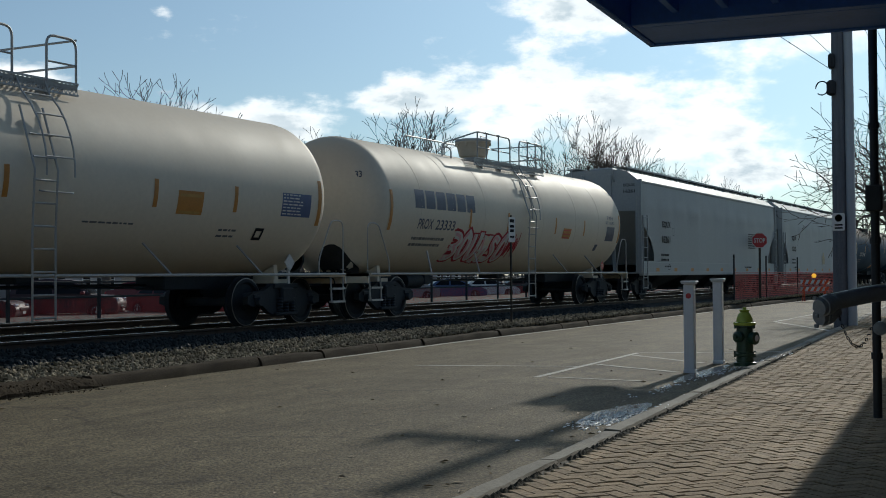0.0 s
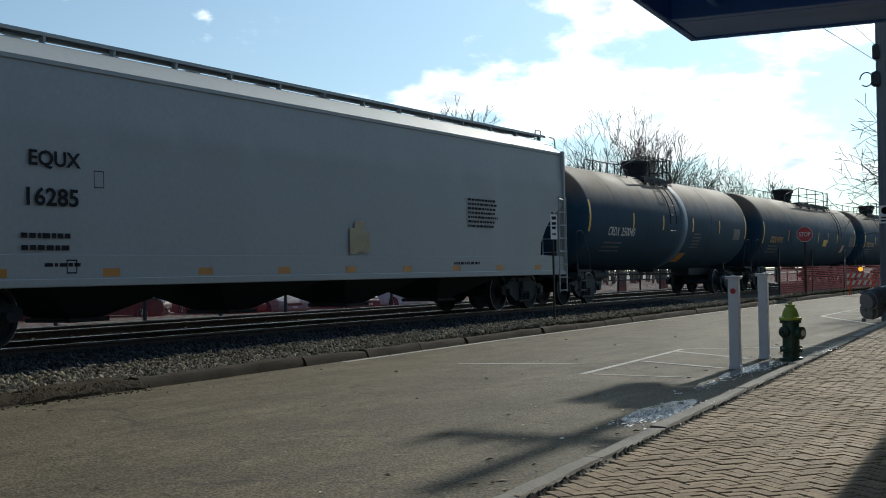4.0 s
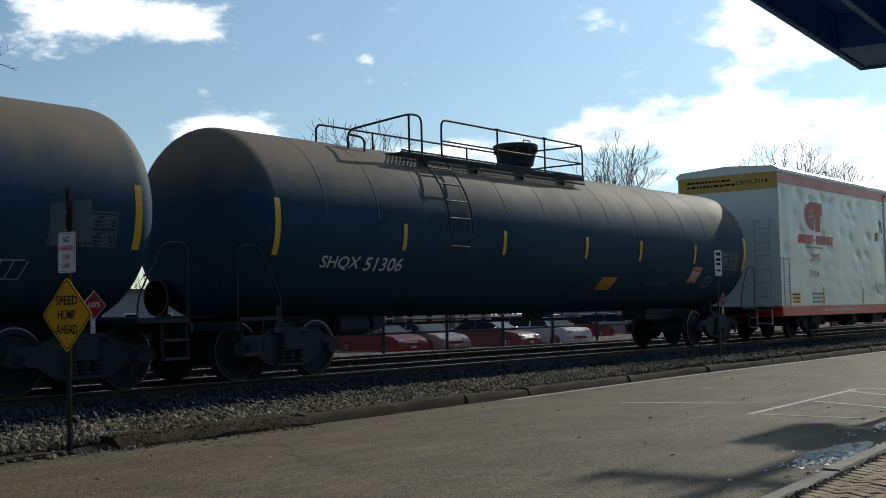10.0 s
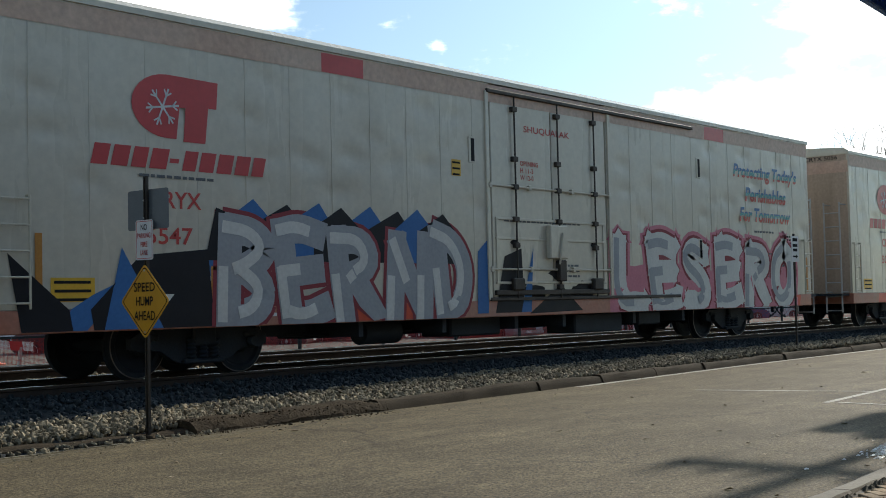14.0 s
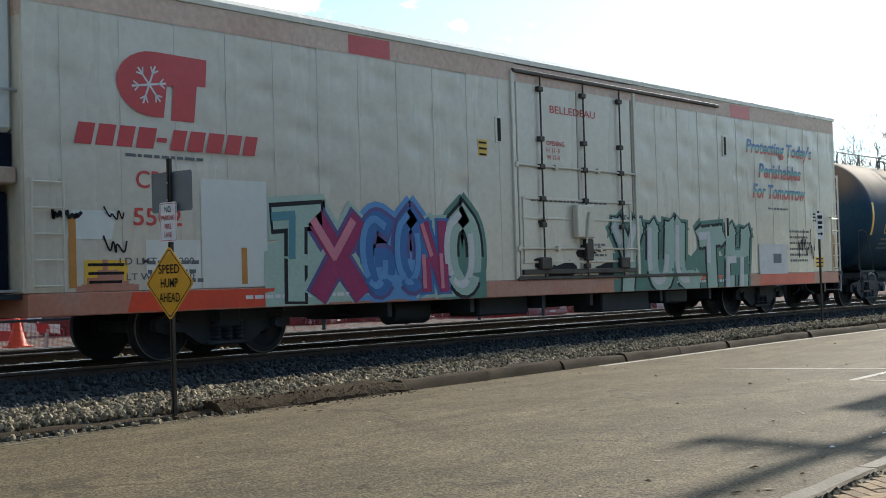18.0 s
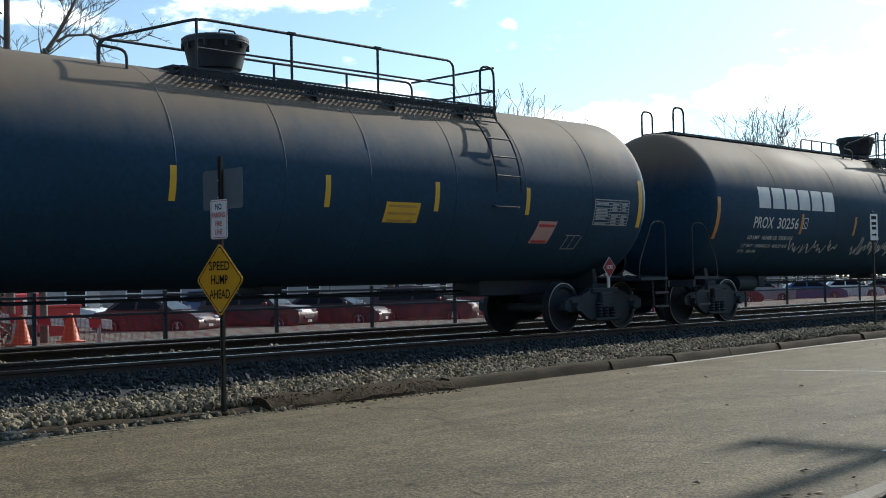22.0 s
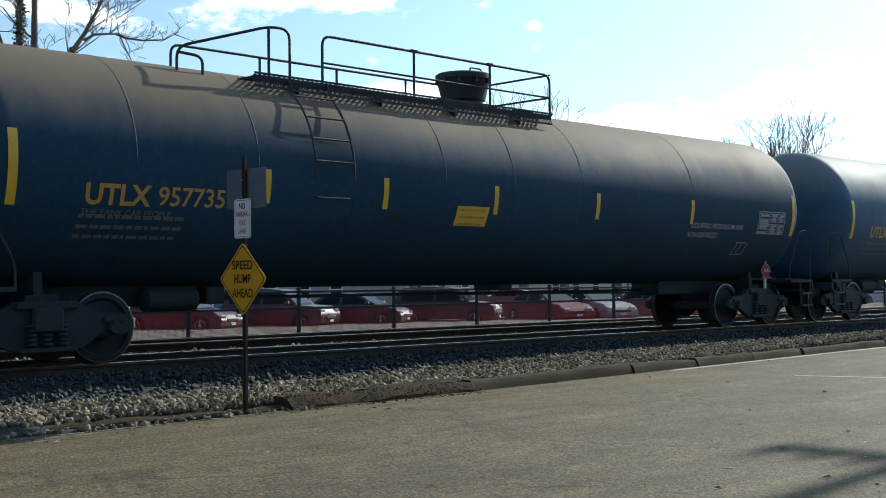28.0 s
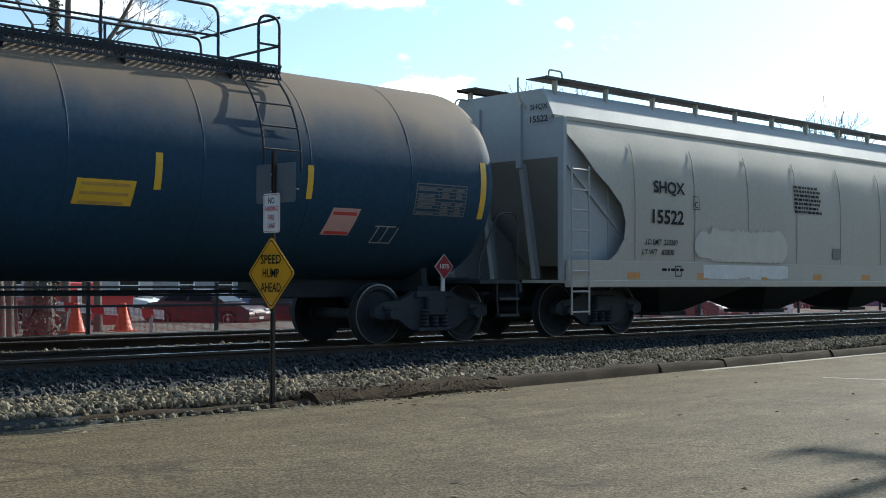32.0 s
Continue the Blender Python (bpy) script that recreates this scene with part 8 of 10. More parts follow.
def build_markings():
    paint("road_marking_1", [((15.86, 6.9), (21.36, 7.28), 0.12), ((21.36, 7.28), (22.71, 4.84), 0.13), ((15.95, 6.75), (15.83, 5.3), 0.11), ((18.43, 6.95), (17.42, 5.3), 0.12), ((20.76, 7.15), (19.38, 5.5), 0.12)], PAINTLINE, "worn white hatched bay lines", worn=0.3)
    paint("road_marking_2", [((17.2, 9.6), (17.95, 7.1), 0.14)], PAINTLINE, "faint worn white line", worn=0.7)
    paint("road_marking_3", [((36.28, 8.16), (48, 8.5), 0.13), ((36.28, 8.16), (30.67, 5.44), 0.14), ((38.05, 8.16), (36.3, 6.0), 0.13), ((40.0, 8.3), (39.0, 6.2), 0.13), ((42.1, 8.4), (41.5, 6.4), 0.13)], PAINTLINE, "second worn hatched bay", worn=0.3)
    pts = [(x, far_kerb_y(x) - 0.1) for x in range(17, 96, 3)]
    rng = random.Random(11)
    drift = [((2.0, 11.38), (5.6, 11.36), 0.12), ((5.2, 11.36), (8.3, 11.44), 0.10), ((8.2, 11.46), (12.6, 11.52), 0.05)]
    for k in range(60):
        x, y = rng.uniform(2.5, 9.4), 11.42 - 0.5 * rng.random() ** 1.6
        drift.append(((x, y), (x + rng.uniform(0.25, 1.1), y + rng.uniform(-0.02, 0.05)), rng.uniform(0.008, 0.05)))
    paint("sand_drift", drift, SAND, "yellowish sand and crumbs drifted along the sunken kerb", 0.005, 0.9)
    paint("gutter_edge", [(pts[i], pts[i + 1], 0.16) for i in range(len(pts) - 1)], GUTTER, "pale concrete gutter strip along the kerb", worn=0.35)
    rng, runs = random.Random(4), []
    for sx, sy, ang, ln in ((6.0, 6.4, 0.1, 5), (9, 9.0, -0.15, 6), (4.5, 8.6, 0.5, 4), (12, 7.6, 0.05, 7), (15, 10.3, -0.05, 8), (7.5, 10.7, 0.2, 4), (5.5, 4.6, 0.9, 3)):
        x, y = sx, sy
        for k in range(int(ln / 0.4)):
            a = ang + rng.uniform(-0.5, 0.5)
            x2, y2 = x + 0.4 * math.cos(a), y + 0.4 * math.sin(a)
            runs.append(((x, y), (x2, y2), rng.uniform(0.004, 0.012)))
            x, y = x2, y2
    paint("road_cracks", runs, MORTAR, "thin dark cracks in the asphalt", 0.003, 0.4)


def build_stones():
    """Loose ballast: crushed stones lying on the bed, smaller and denser towards the camera."""
    rng = np.random.default_rng(7)
    g = (1 + 5 ** 0.5) / 2
    base = np.array([(0, 1, g), (0, 1, -g), (0, -1, g), (0, -1, -g), (1, g, 0), (1, -g, 0), (-1, g, 0), (-1, -g, 0), (g, 0, 1), (g, 0, -1), (-g, 0, 1), (-g, 0, -1)]) * 0.29
    tris = np.array([f for f in itertools.combinations(range(12), 3) if all(np.linalg.norm(base[a] - base[b]) < 0.6 for a, b in itertools.combinations(f, 2))])
    tris = np.array([f if np.dot(np.cross(base[f[1]] - base[f[0]], base[f[2]] - base[f[0]]), base[f[0]]) > 0 else f[::-1] for f in tris])

    def lay(name, n, x0, x1, size, across, height, label, mat=None):
        x = rng.uniform(x0, x1, n)
        y, z = across(x, rng.random(n)), None
        z = height(x, y)
        s = rng.uniform(0.45, 1.5, (n, 1, 3)) * rng.uniform(size * 0.7, size * 1.3, (n, 1, 1))
        v = base[None] * s * (1 + rng.uniform(-0.30, 0.30, (n, 12, 3)))
        a, b, c = rng.uniform(0, 6.28, n), rng.uniform(-0.7, 0.7, n), rng.uniform(-0.7, 0.7, n)
        ca, sa, cb, sb, cc, sc = np.cos(a), np.sin(a), np.cos(b), np.sin(b), np.cos(c), np.sin(c)
        R = np.stack([np.stack([ca * cb, ca * sb * sc - sa * cc, ca * sb * cc + sa * sc], 1), np.stack([sa * cb, sa * sb * sc + ca * cc, sa * sb * cc - ca * sc], 1), np.stack([-sb, cb * sc, cb * cc], 1)], 1)
        v = np.einsum("nij,nkj->nki", R, v) + np.stack([x, y, z + size * 0.12], 1)[:, None]
        f = (tris[None] + 12 * np.arange(n)[:, None, None]).reshape(-1, 3)
        me = bpy.data.meshes.new(name)
        me.from_pydata(v.reshape(-1, 3).tolist(), [], f.tolist())
        me.materials.append(mat or GRAVEL)
        tagged(new(name, me), label, "gravel", kind="stuff")

    fk = np.vectorize(far_kerb_y)

    def shoulder(x, r):
        y0 = np.where(x > 12.1, fk(x) + 0.24, np.where(x > 8.9, 11.82, 11.8))
        return y0 + (np.interp(x, [7, 16], [12.5, 12.95]) - y0) * r

    def slope(x, y):
        return np.interp(y, [11.6, 12.25, 13.2, 13.7, 16.2, 17.0, 18, 20.4, 21.2], [0.04, 0.13, 0.30, 0.36, 0.36, 0.33, 0.36, 0.36, 0.40]) + rng.uniform(-0.02, 0.035, len(x))
    lay("loose_ballast", 16500, 1.5, 26, 0.058, shoulder, slope, "grey crushed stones sloping down to the kerb")
    lay("loose_ballast", 11000, 26, 75, 0.068, shoulder, slope, "grey crushed stones sloping down to the kerb")
    # Near-black stones laid where the train's shade falls.
    lay("oily_ballast", 11000, 1.5, 40, 0.06, lambda x, r: 14.03 - (14.13 - np.interp(x, [7, 16], [12.5, 12.95])) * r, slope, "stones coloured near black for the train's shade, beside and between the rails", GRAVELDARK)
    lay("oily_ballast", 5000, 1.5, 36, 0.06, lambda x, r: 14.15 + 1.35 * r, slope, "stones coloured near black for the train's shade, beside and between the rails", GRAVELDARK)
    lay("loose_ballast", 5000, 2, 45, 0.06, lambda x, r: 16.3 + 1.5 * r, slope, "sunlit crushed stones between the two tracks")
    lay("kerb_rubble", 420, 8.7, 12.2, 0.017, lambda x, r: 11.28 + 0.5 * r, lambda x, y: np.clip((y - 11.46) * 1.2, 0.0, 0.14) + 0.005 * np.sin(x * 5), "brown crumbled asphalt lumps of the broken kerb", OLD_KERB)
    lay("road_crumbs", 260, 4.0, 24, 0.012, lambda x, r: 11.4 - 0.9 * r ** 3 + 0.048 * (x - 9), lambda x, y: 0.0 * x + 0.003, "small loose crumbs on the asphalt")
    lay("loose_ballast", 900, 2.0, 9.3, 0.045, lambda x, r: 11.85 - 0.45 * r ** 3, lambda x, y: 0.0 * x + 0.01, "stray stones spilled over the sunken kerb")


def build_leaves():
    rng, mb = random.Random(11), MB()
    for i in range(120):
        x, y = rng.uniform(4, 26), rng.uniform(3.5, 11.6)
        if i < 60:
            x = rng.uniform(5, 22)
            y = kerb_y(x) + abs(rng.gauss(0, 0.9)) - 0.2
        s, a = rng.uniform(0.022, 0.055), rng.uniform(0, 6.28)
        c, q = math.cos(a) * s, math.sin(a) * s
        z = 0.006 if y > kerb_y(x) else 0.075
        mb.add([(x - c, y - q, z), (x + q * 0.5, y - c * 0.5, z + rng.uniform(0.002, 0.02)), (x + c, y + q, z + 0.004), (x - q * 0.5, y + c * 0.5, z + rng.uniform(0.002, 0.012)), (x, y, z)], [(0, 1, 4), (1, 2, 4), (2, 3, 4), (3, 0, 4)])
    tagged(new("fallen_leaves", mb.raw("fallen_leaves", LEAF)), "scattered dry brown leaves on road and pavement", "leaves", kind="stuff")


def build_ice():
    rng = random.Random(3)
    mb = MB()
    for cx, cy, rx, ry, n in ((11.7, 4.25, 1.2, 0.26, 210), (17.6, 4.75, 1.6, 0.14, 90), (19.4, 4.6, 0.9, 0.10, 70), (14.9, 4.75, 0.9, 0.12, 50), (20.6, 4.55, 0.8, 0.08, 40)):
        for k in range(n):
            x, y = cx + rng.gauss(0, 0.5) * rx, cy + rng.gauss(0, 0.5) * ry
            r = rng.uniform(0.006, 0.032)
            z = (0.004 if y > kerb_y(x) else 0.068) + rng.uniform(0.002, 0.012)
            m = 7
            ring = [(x + r * rng.uniform(0.6, 1.3) * math.cos(6.28 * j / m) * 1.5, y + r * 0.7 * rng.uniform(0.6, 1.3) * math.sin(6.28 * j / m), z - 0.006) for j in range(m)]
            mb.add(ring + [(x, y, z + 0.006)], [(j, (j + 1) % m, m) for j in range(m)])
    tagged(new("ice_crust", mb.raw("ice_crust", ICE)), "patchy remains of snow and ice in the gutter", "ice", kind="stuff")
    mb = MB()
    for cx, cy, rx, ry in ((12.0, 4.35, 1.2, 0.25), (17.4, 4.95, 1.6, 0.16)):
        m = 18
        mb.add([(cx + rx * rng.uniform(0.75, 1.1) * math.cos(6.28 * j / m), cy + ry * rng.uniform(0.75, 1.1) * math.sin(6.28 * j / m) + 0.06 * math.cos(6.28 * j / m), 0.003) for j in range(m)], [tuple(range(m))])
    tagged(new("melt_puddle", mb.raw("melt_puddle", WET)), "thin film of melt water on the asphalt", "puddle", kind="structure")


def sign_plate(mb, w, h, y, z, r=0.03):
    pts = []
    for cx, cz, a0 in ((w / 2 - r, h / 2 - r, 0), (-w / 2 + r, h / 2 - r, 90), (-w / 2 + r, -h / 2 + r, 180), (w / 2 - r, -h / 2 + r, 270)):
        pts += [(cx + r * math.cos(radians(a0 + k * 30)), z + cz + r * math.sin(radians(a0 + k * 30))) for k in range(4)]
    mb.prism(pts, "y", y, y + 0.003)


def flat(y):
    return lambda u, v, d=0.0: (u, y - d, v)


def build_hump_sign():
    # the signs face along the lane towards the camera
    s = root("warning_sign_post", pose(8.38, 11.65, 0, 0, 0, -87), "yellow speed hump sign below a small white plate on a post", "road sign")
    mb = MB().prism([(-0.03, -0.02), (-0.012, -0.02), (-0.012, 0.012), (0.012, 0.012), (0.012, -0.02), (0.03, -0.02), (0.03, -0.012), (0.02, -0.008), (0.02, 0.02), (-0.02, 0.02), (-0.02, -0.008), (-0.03, -0.012)], "z", -0.05, 2.98)
    part("post", mb, POST, s, "brown rusty steel channel post")
    part("post_foot", MB().lathe([(0, 0.07), (0.03, 0.06), (0.035, 0.03)], 14, "z"), OLD_KERB, s)
    mb = MB()
    r, R = 0.045, 0.43
    pts = []
    for a in (0, 90, 180, 270):
        c = ((R - r * 1.414) * math.cos(radians(a)), 1.55 + (R - r * 1.414) * math.sin(radians(a)))
        pts += [(c[0] + r * math.cos(radians(a + k)), c[1] + r * math.sin(radians(a + k))) for k in (-45, -20, 0, 20, 45)]
    mb.prism(pts, "y", -0.035, -0.031)
    d = part("diamond_plate", mb, SIGNYELLOW, s, "yellow diamond warning plate")
    mb = MB()
    inner, outer = [], []
    for (px, pz) in pts:
        inner.append((px * 0.90, -0.0362, 1.55 + (pz - 1.55) * 0.90))
        outer.append((px * 0.935, -0.0362, 1.55 + (pz - 1.55) * 0.935))
    n = len(pts)
    mb.add(inner + outer, [(k, (k + 1) % n, n + (k + 1) % n, n + k) for k in range(n)])
    piece("border", mb.raw("border", BLACKINK), d)
    for txt, z, w in (("SPEED", 1.66, 0.37), ("HUMP", 1.50, 0.30), ("AHEAD", 1.335, 0.37)):
        word("legend", d, txt, -w / 2, z, w, 0.105, BLACKINK, flat(-0.0365))
    mb = MB()
    sign_plate(mb, 0.305, 0.457, -0.034, 2.25)
    w = part("white_plate", mb, SIGNWHITE, s, "white no parking fire lane plate with red letters")
    for txt, z, ww, hh, ink in (("NO", 2.36, 0.11, 0.07, BLACKINK), ("PARKING", 2.27, 0.23, 0.06, REDINK), ("FIRE", 2.17, 0.12, 0.06, REDINK), ("LANE", 2.075, 0.13, 0.06, REDINK)):
        word("legend", w, txt, -ww / 2, z, ww, hh, ink, flat(-0.0345))
    mark("edge_line", w, frame_rects(-0.14, 2.035, 0.14, 2.465, 0.007), REDINK, flat(-0.0345), d=0)
    mb = MB()
    sign_plate(mb, 0.72, 0.46, 0.024, 2.60)
    part("back_plate", mb, SIGNBACK, s, "bare grey back of a square sign facing away")
    mb = MB()
    for z in (1.2, 1.9, 2.1, 2.4, 2.5, 2.7):
        mb.lathe([(-0.045, 0.011), (-0.037, 0.011)], 8, "y", (0, 0, z))
    part("bolt", mb, GREYIRON, s)


def build_small_sign():
    s = root("parking_sign_post", pose(27.7, 12.7, 0.08, 0, 0, -8), "small white parking sign on a thin post by the kerb", "road sign")
    part("post", MB().box(-0.025, -0.02, -0.05, 0.025, 0.02, 2.85, 0.006), POST, s)
    mb = MB()
    sign_plate(mb, 0.305, 0.62, -0.034, 2.48)
    w = part("white_plate", mb, SIGNWHITE, s, "white plate with dark print and an arrow")
    mark("print", w, [(-0.1, 2.66, 0.1, 2.74), (-0.1, 2.53, 0.1, 2.60), (-0.09, 2.42, 0.09, 2.49)], BLACKINK, flat(-0.0345), d=0)
    mb = MB()
    y = -0.035
    mb.add([(-0.1, y, 2.28), (0.03, y, 2.28), (0.03, y, 2.25), (0.11, y, 2.3), (0.03, y, 2.35), (0.03, y, 2.32), (-0.1, y, 2.32)], [tuple(range(7))])
    piece("arrow", mb.raw("arrow", BLACKINK), w)


def build_stop_sign():
    s = root("stop_sign", pose(54.6, 12.9, 0.25, 0, 0, -76), "red octagonal stop sign on a dark post", "road sign")
    part("post", MB().box(-0.05, -0.03, -0.1, 0.05, 0.03, 2.95, 0.01), POST, s)
    pts = [(0.335 * math.cos(radians(22.5 + 45 * k)), 2.62 + 0.335 * math.sin(radians(22.5 + 45 * k))) for k in range(8)]
    part("rim", MB().prism([(p[0] * 1.06, 2.62 + (p[1] - 2.62) * 1.06) for p in pts], "y", -0.05, -0.045), SIGNWHITE, s)
    pl = part("plate", MB().prism(pts, "y", -0.054, -0.0505), SIGNRED, s, "red octagon")
    word("legend", pl, "STOP", -0.24, 2.52, 0.48, 0.2, SIGNWHITE, flat(-0.055))


def build_bollards():
    for k, (x, y, h) in enumerate(((17.45, 5.15, 1.34), (19.45, 5.27, 1.36))):
        b = root("bollard", pose(x, y, 0, 0, 0, 4.8 + k), "white square post with a flat moulded cap", "bollard", "bollards by the kerb")
        part("shaft", MB().box(-0.075, -0.075, -0.02, 0.075, 0.075, h - 0.05, 0.01), BOLLARD, b)
        part("cap", MB().box(-0.10, -0.10, h - 0.05, 0.10, 0.10, h - 0.025, 0.006).box(-0.115, -0.115, h - 0.025, 0.115, 0.115, h, 0.012), BOLLARD, b)
        part("foot_collar", MB().box(-0.085, -0.085, -0.01, 0.085, 0.085, 0.05, 0.008), BOLLARD, b)
        if k == 0:
            part("reflector", MB().lathe([(-0.082, 0.035), (-0.078, 0.04), (-0.07, 0.04)], 14, "x", (0, 0.0, h - 0.22)), SIGNRED, b, "small red reflector")


def build_hydrant():
    h = root("fire_hydrant", pose(18.45, 4.6, 0.05, 0, 0, -20), "dark green fire hydrant with a yellow-green bonnet", "hydrant")
    part("barrel", MB().lathe([(0, 0.17), (0.05, 0.17), (0.06, 0.13), (0.14, 0.125), (0.15, 0.165), (0.19, 0.165), (0.2, 0.125), (0.58, 0.12), (0.59, 0.15), (0.61, 0.15)], 28, "z"), HYDGREEN, h, "", 35)
    part("bonnet", MB().lathe([(0.61, 0.165), (0.65, 0.165), (0.66, 0.125), (0.72, 0.115), (0.78, 0.09), (0.81, 0.06), (0.82, 0.075), (0.84, 0.075), (0.845, 0.03), (0.88, 0.028)], 28, "z"), HYDLIME, h, "yellow-green domed bonnet", 35)
    mb = MB()
    mb.lathe([(-0.22, 0.05), (-0.19, 0.085), (-0.18, 0.085), (-0.1, 0.07)], 18, "x", (0, 0, 0.44))
    mb.lathe([(-0.25, 0.022), (-0.22, 0.022)], 5, "x", (0, 0, 0.44))
    part("hose_outlet", mb, HYDGREEN, h, "capped side outlet", 35)
    part("pumper_outlet", MB().lathe([(-0.21, 0.03), (-0.20, 0.095), (-0.17, 0.1), (-0.1, 0.085)], 18, "y", (0, 0, 0.42)), HYDGREEN, h, "", 35)
    part("outlet_mark", MB().lathe([(-0.215, 0.045), (-0.212, 0.05)], 14, "y", (0, 0, 0.42)), SIGNWHITE, h, "pale disc on the front cap")
    for k in range(8):
        t = k * math.pi / 4
        part("flange_bolt", MB().lathe([(0.56, 0.013), (0.66, 0.013)], 6, "z", (0.145 * math.cos(t), 0.145 * math.sin(t), 0)), HYDGREEN, h)
        part("flange_bolt", MB().lathe([(0.13, 0.013), (0.22, 0.013)], 6, "z", (0.15 * math.cos(t), 0.15 * math.sin(t), 0)), HYDGREEN, h)


def build_pole():
    p = root("utility_pole", pose(33.1, 5.72, 0), "weathered grey wooden utility pole with cables and cans", "utility pole")
    part("pole", MB().lathe([(-0.3, 0.205), (0, 0.20), (4, 0.185), (8, 0.165), (13.3, 0.14)], 20, "z"), POLEWOOD, p, "", 40)
    # Crossarm out of view, sized and placed to throw a shadow on the road.
    mb = MB().box(-0.1, -0.55, 11.85, 0.1, 1.35, 12.03, 0.01)
    part("crossarm", mb, POLEWOOD, p, "unseen timber crossarm, added for its road shadow")
    for y in (-0.45, 0.35, 0.75, 1.2):
        mb = MB().lathe([(12.03, 0.03), (12.1, 0.09), (12.16, 0.05), (12.22, 0.09), (12.3, 0.03)], 10, "z", (0, y, 0))
        part("insulator", mb, GREYIRON, p)
    part("conduit", MB().tube([(-0.08, -0.3, -0.05), (-0.06, -0.28, 6), (-0.05, -0.24, 11)], 0.115, 14), CONDUIT, p, "pale grey riser conduit", 40)
    # Unseen cans, added to cast the blots of shade on the road.
    for x, y, z in ((-0.3, 0.28, 9.9), (-0.25, 0.88, 9.75)):
        part("transformer", MB().lathe([(z - 0.55, 0.26), (z - 0.5, 0.31), (z + 0.5, 0.31), (z + 0.58, 0.24), (z + 0.64, 0.05)], 20, "z", (x, y, 0)), GREYIRON, p, "unseen grey transformer can, added for its road shadow", 35)
    part("lamp_arm", MB().tube(bend([(-0.15, 0, 8.0), (-0.8, 0.25, 8.5), (-2.2, 0.6, 8.6)], 0.4), 0.035, 8), GREYIRON, p, "long street-lamp arm")
    part("lamp_head", MB().lathe([(-2.9, 0.03), (-2.8, 0.12), (-2.3, 0.14), (-2.15, 0.05)], 14, "x", (0, 0.62, 8.6)), GREYIRON, p, "", 35)
    mb = MB()
    mb.lathe([(6.75, 0.04), (6.8, 0.09), (7.1, 0.09), (7.15, 0.04)], 12, "z", (-0.25, 0.12, 0))
    mb.lathe([(6.05, 0.05), (6.1, 0.12), (6.4, 0.12), (6.45, 0.05)], 12, "z", (-0.22, 0.14, 0))
    part("cable_fitting", mb, BLACKIRON, p, "black cable splice boxes")
    part("cable_loop", MB().tube([(-0.3, 0.2 + 0.16 * (1 + math.cos(t)), 6.25 + 0.18 * math.sin(t)) for t in [k * 0.42 for k in range(14)]], 0.016, 6), BLACKIRON, p)
    part("service_cable", MB().tube([(-0.2, 0.1, 6.7), (-4, 1.0, 7.3), (-9, 2.2, 8.4), (-16, 4.0, 10.2)], 0.009, 6), BLACKIRON, p, "black service cable")
    part("service_cable", MB().tube([(-0.2, 0.1, 7.1), (-4, 0.8, 7.9), (-12, 2.4, 10.2)], 0.007, 6), BLACKIRON, p)
    for y in (-0.45, 0.75, 1.2):
        part("power_line", MB().tube([(60 * k / 6, y + 0.6 * k, 12.3 + 0.25 * ((k - 3) ** 2 - 9) / 9 * 3) for k in range(7)], 0.012, 5), BLACKIRON, p)
    mb = MB()
    sign_plate(mb, 0.31, 0.46, -0.003, 0.0)
    pl = piece("parking_plate", mb.mesh("parking_plate", SIGNWHITE), p, "white no-parking plate", pose(-0.225, 0.0, 2.75, 0, 0, -90))
    piece("prohibition_ring", kept("ring", "prohibition_ring", BLACKINK, lambda m: m.lathe([(-0.006, 0.075), (-0.006, 0.095), (-0.004, 0.095), (-0.004, 0.075), (-0.006, 0.075)], 20, "y", (0, 0, 0.1))), pl)
    mark("print", pl, [(-0.1, -0.1, 0.1, -0.06), (-0.1, -0.18, 0.1, -0.14), (-0.025, 0.05, 0.0, 0.15)], BLACKINK, flat(-0.0045), d=0)
    part("ground_wire", MB().box(-0.03, -0.235, 0, 0.03, -0.205, 3.2, 0.004), POST, p, "cable guard up the pole")


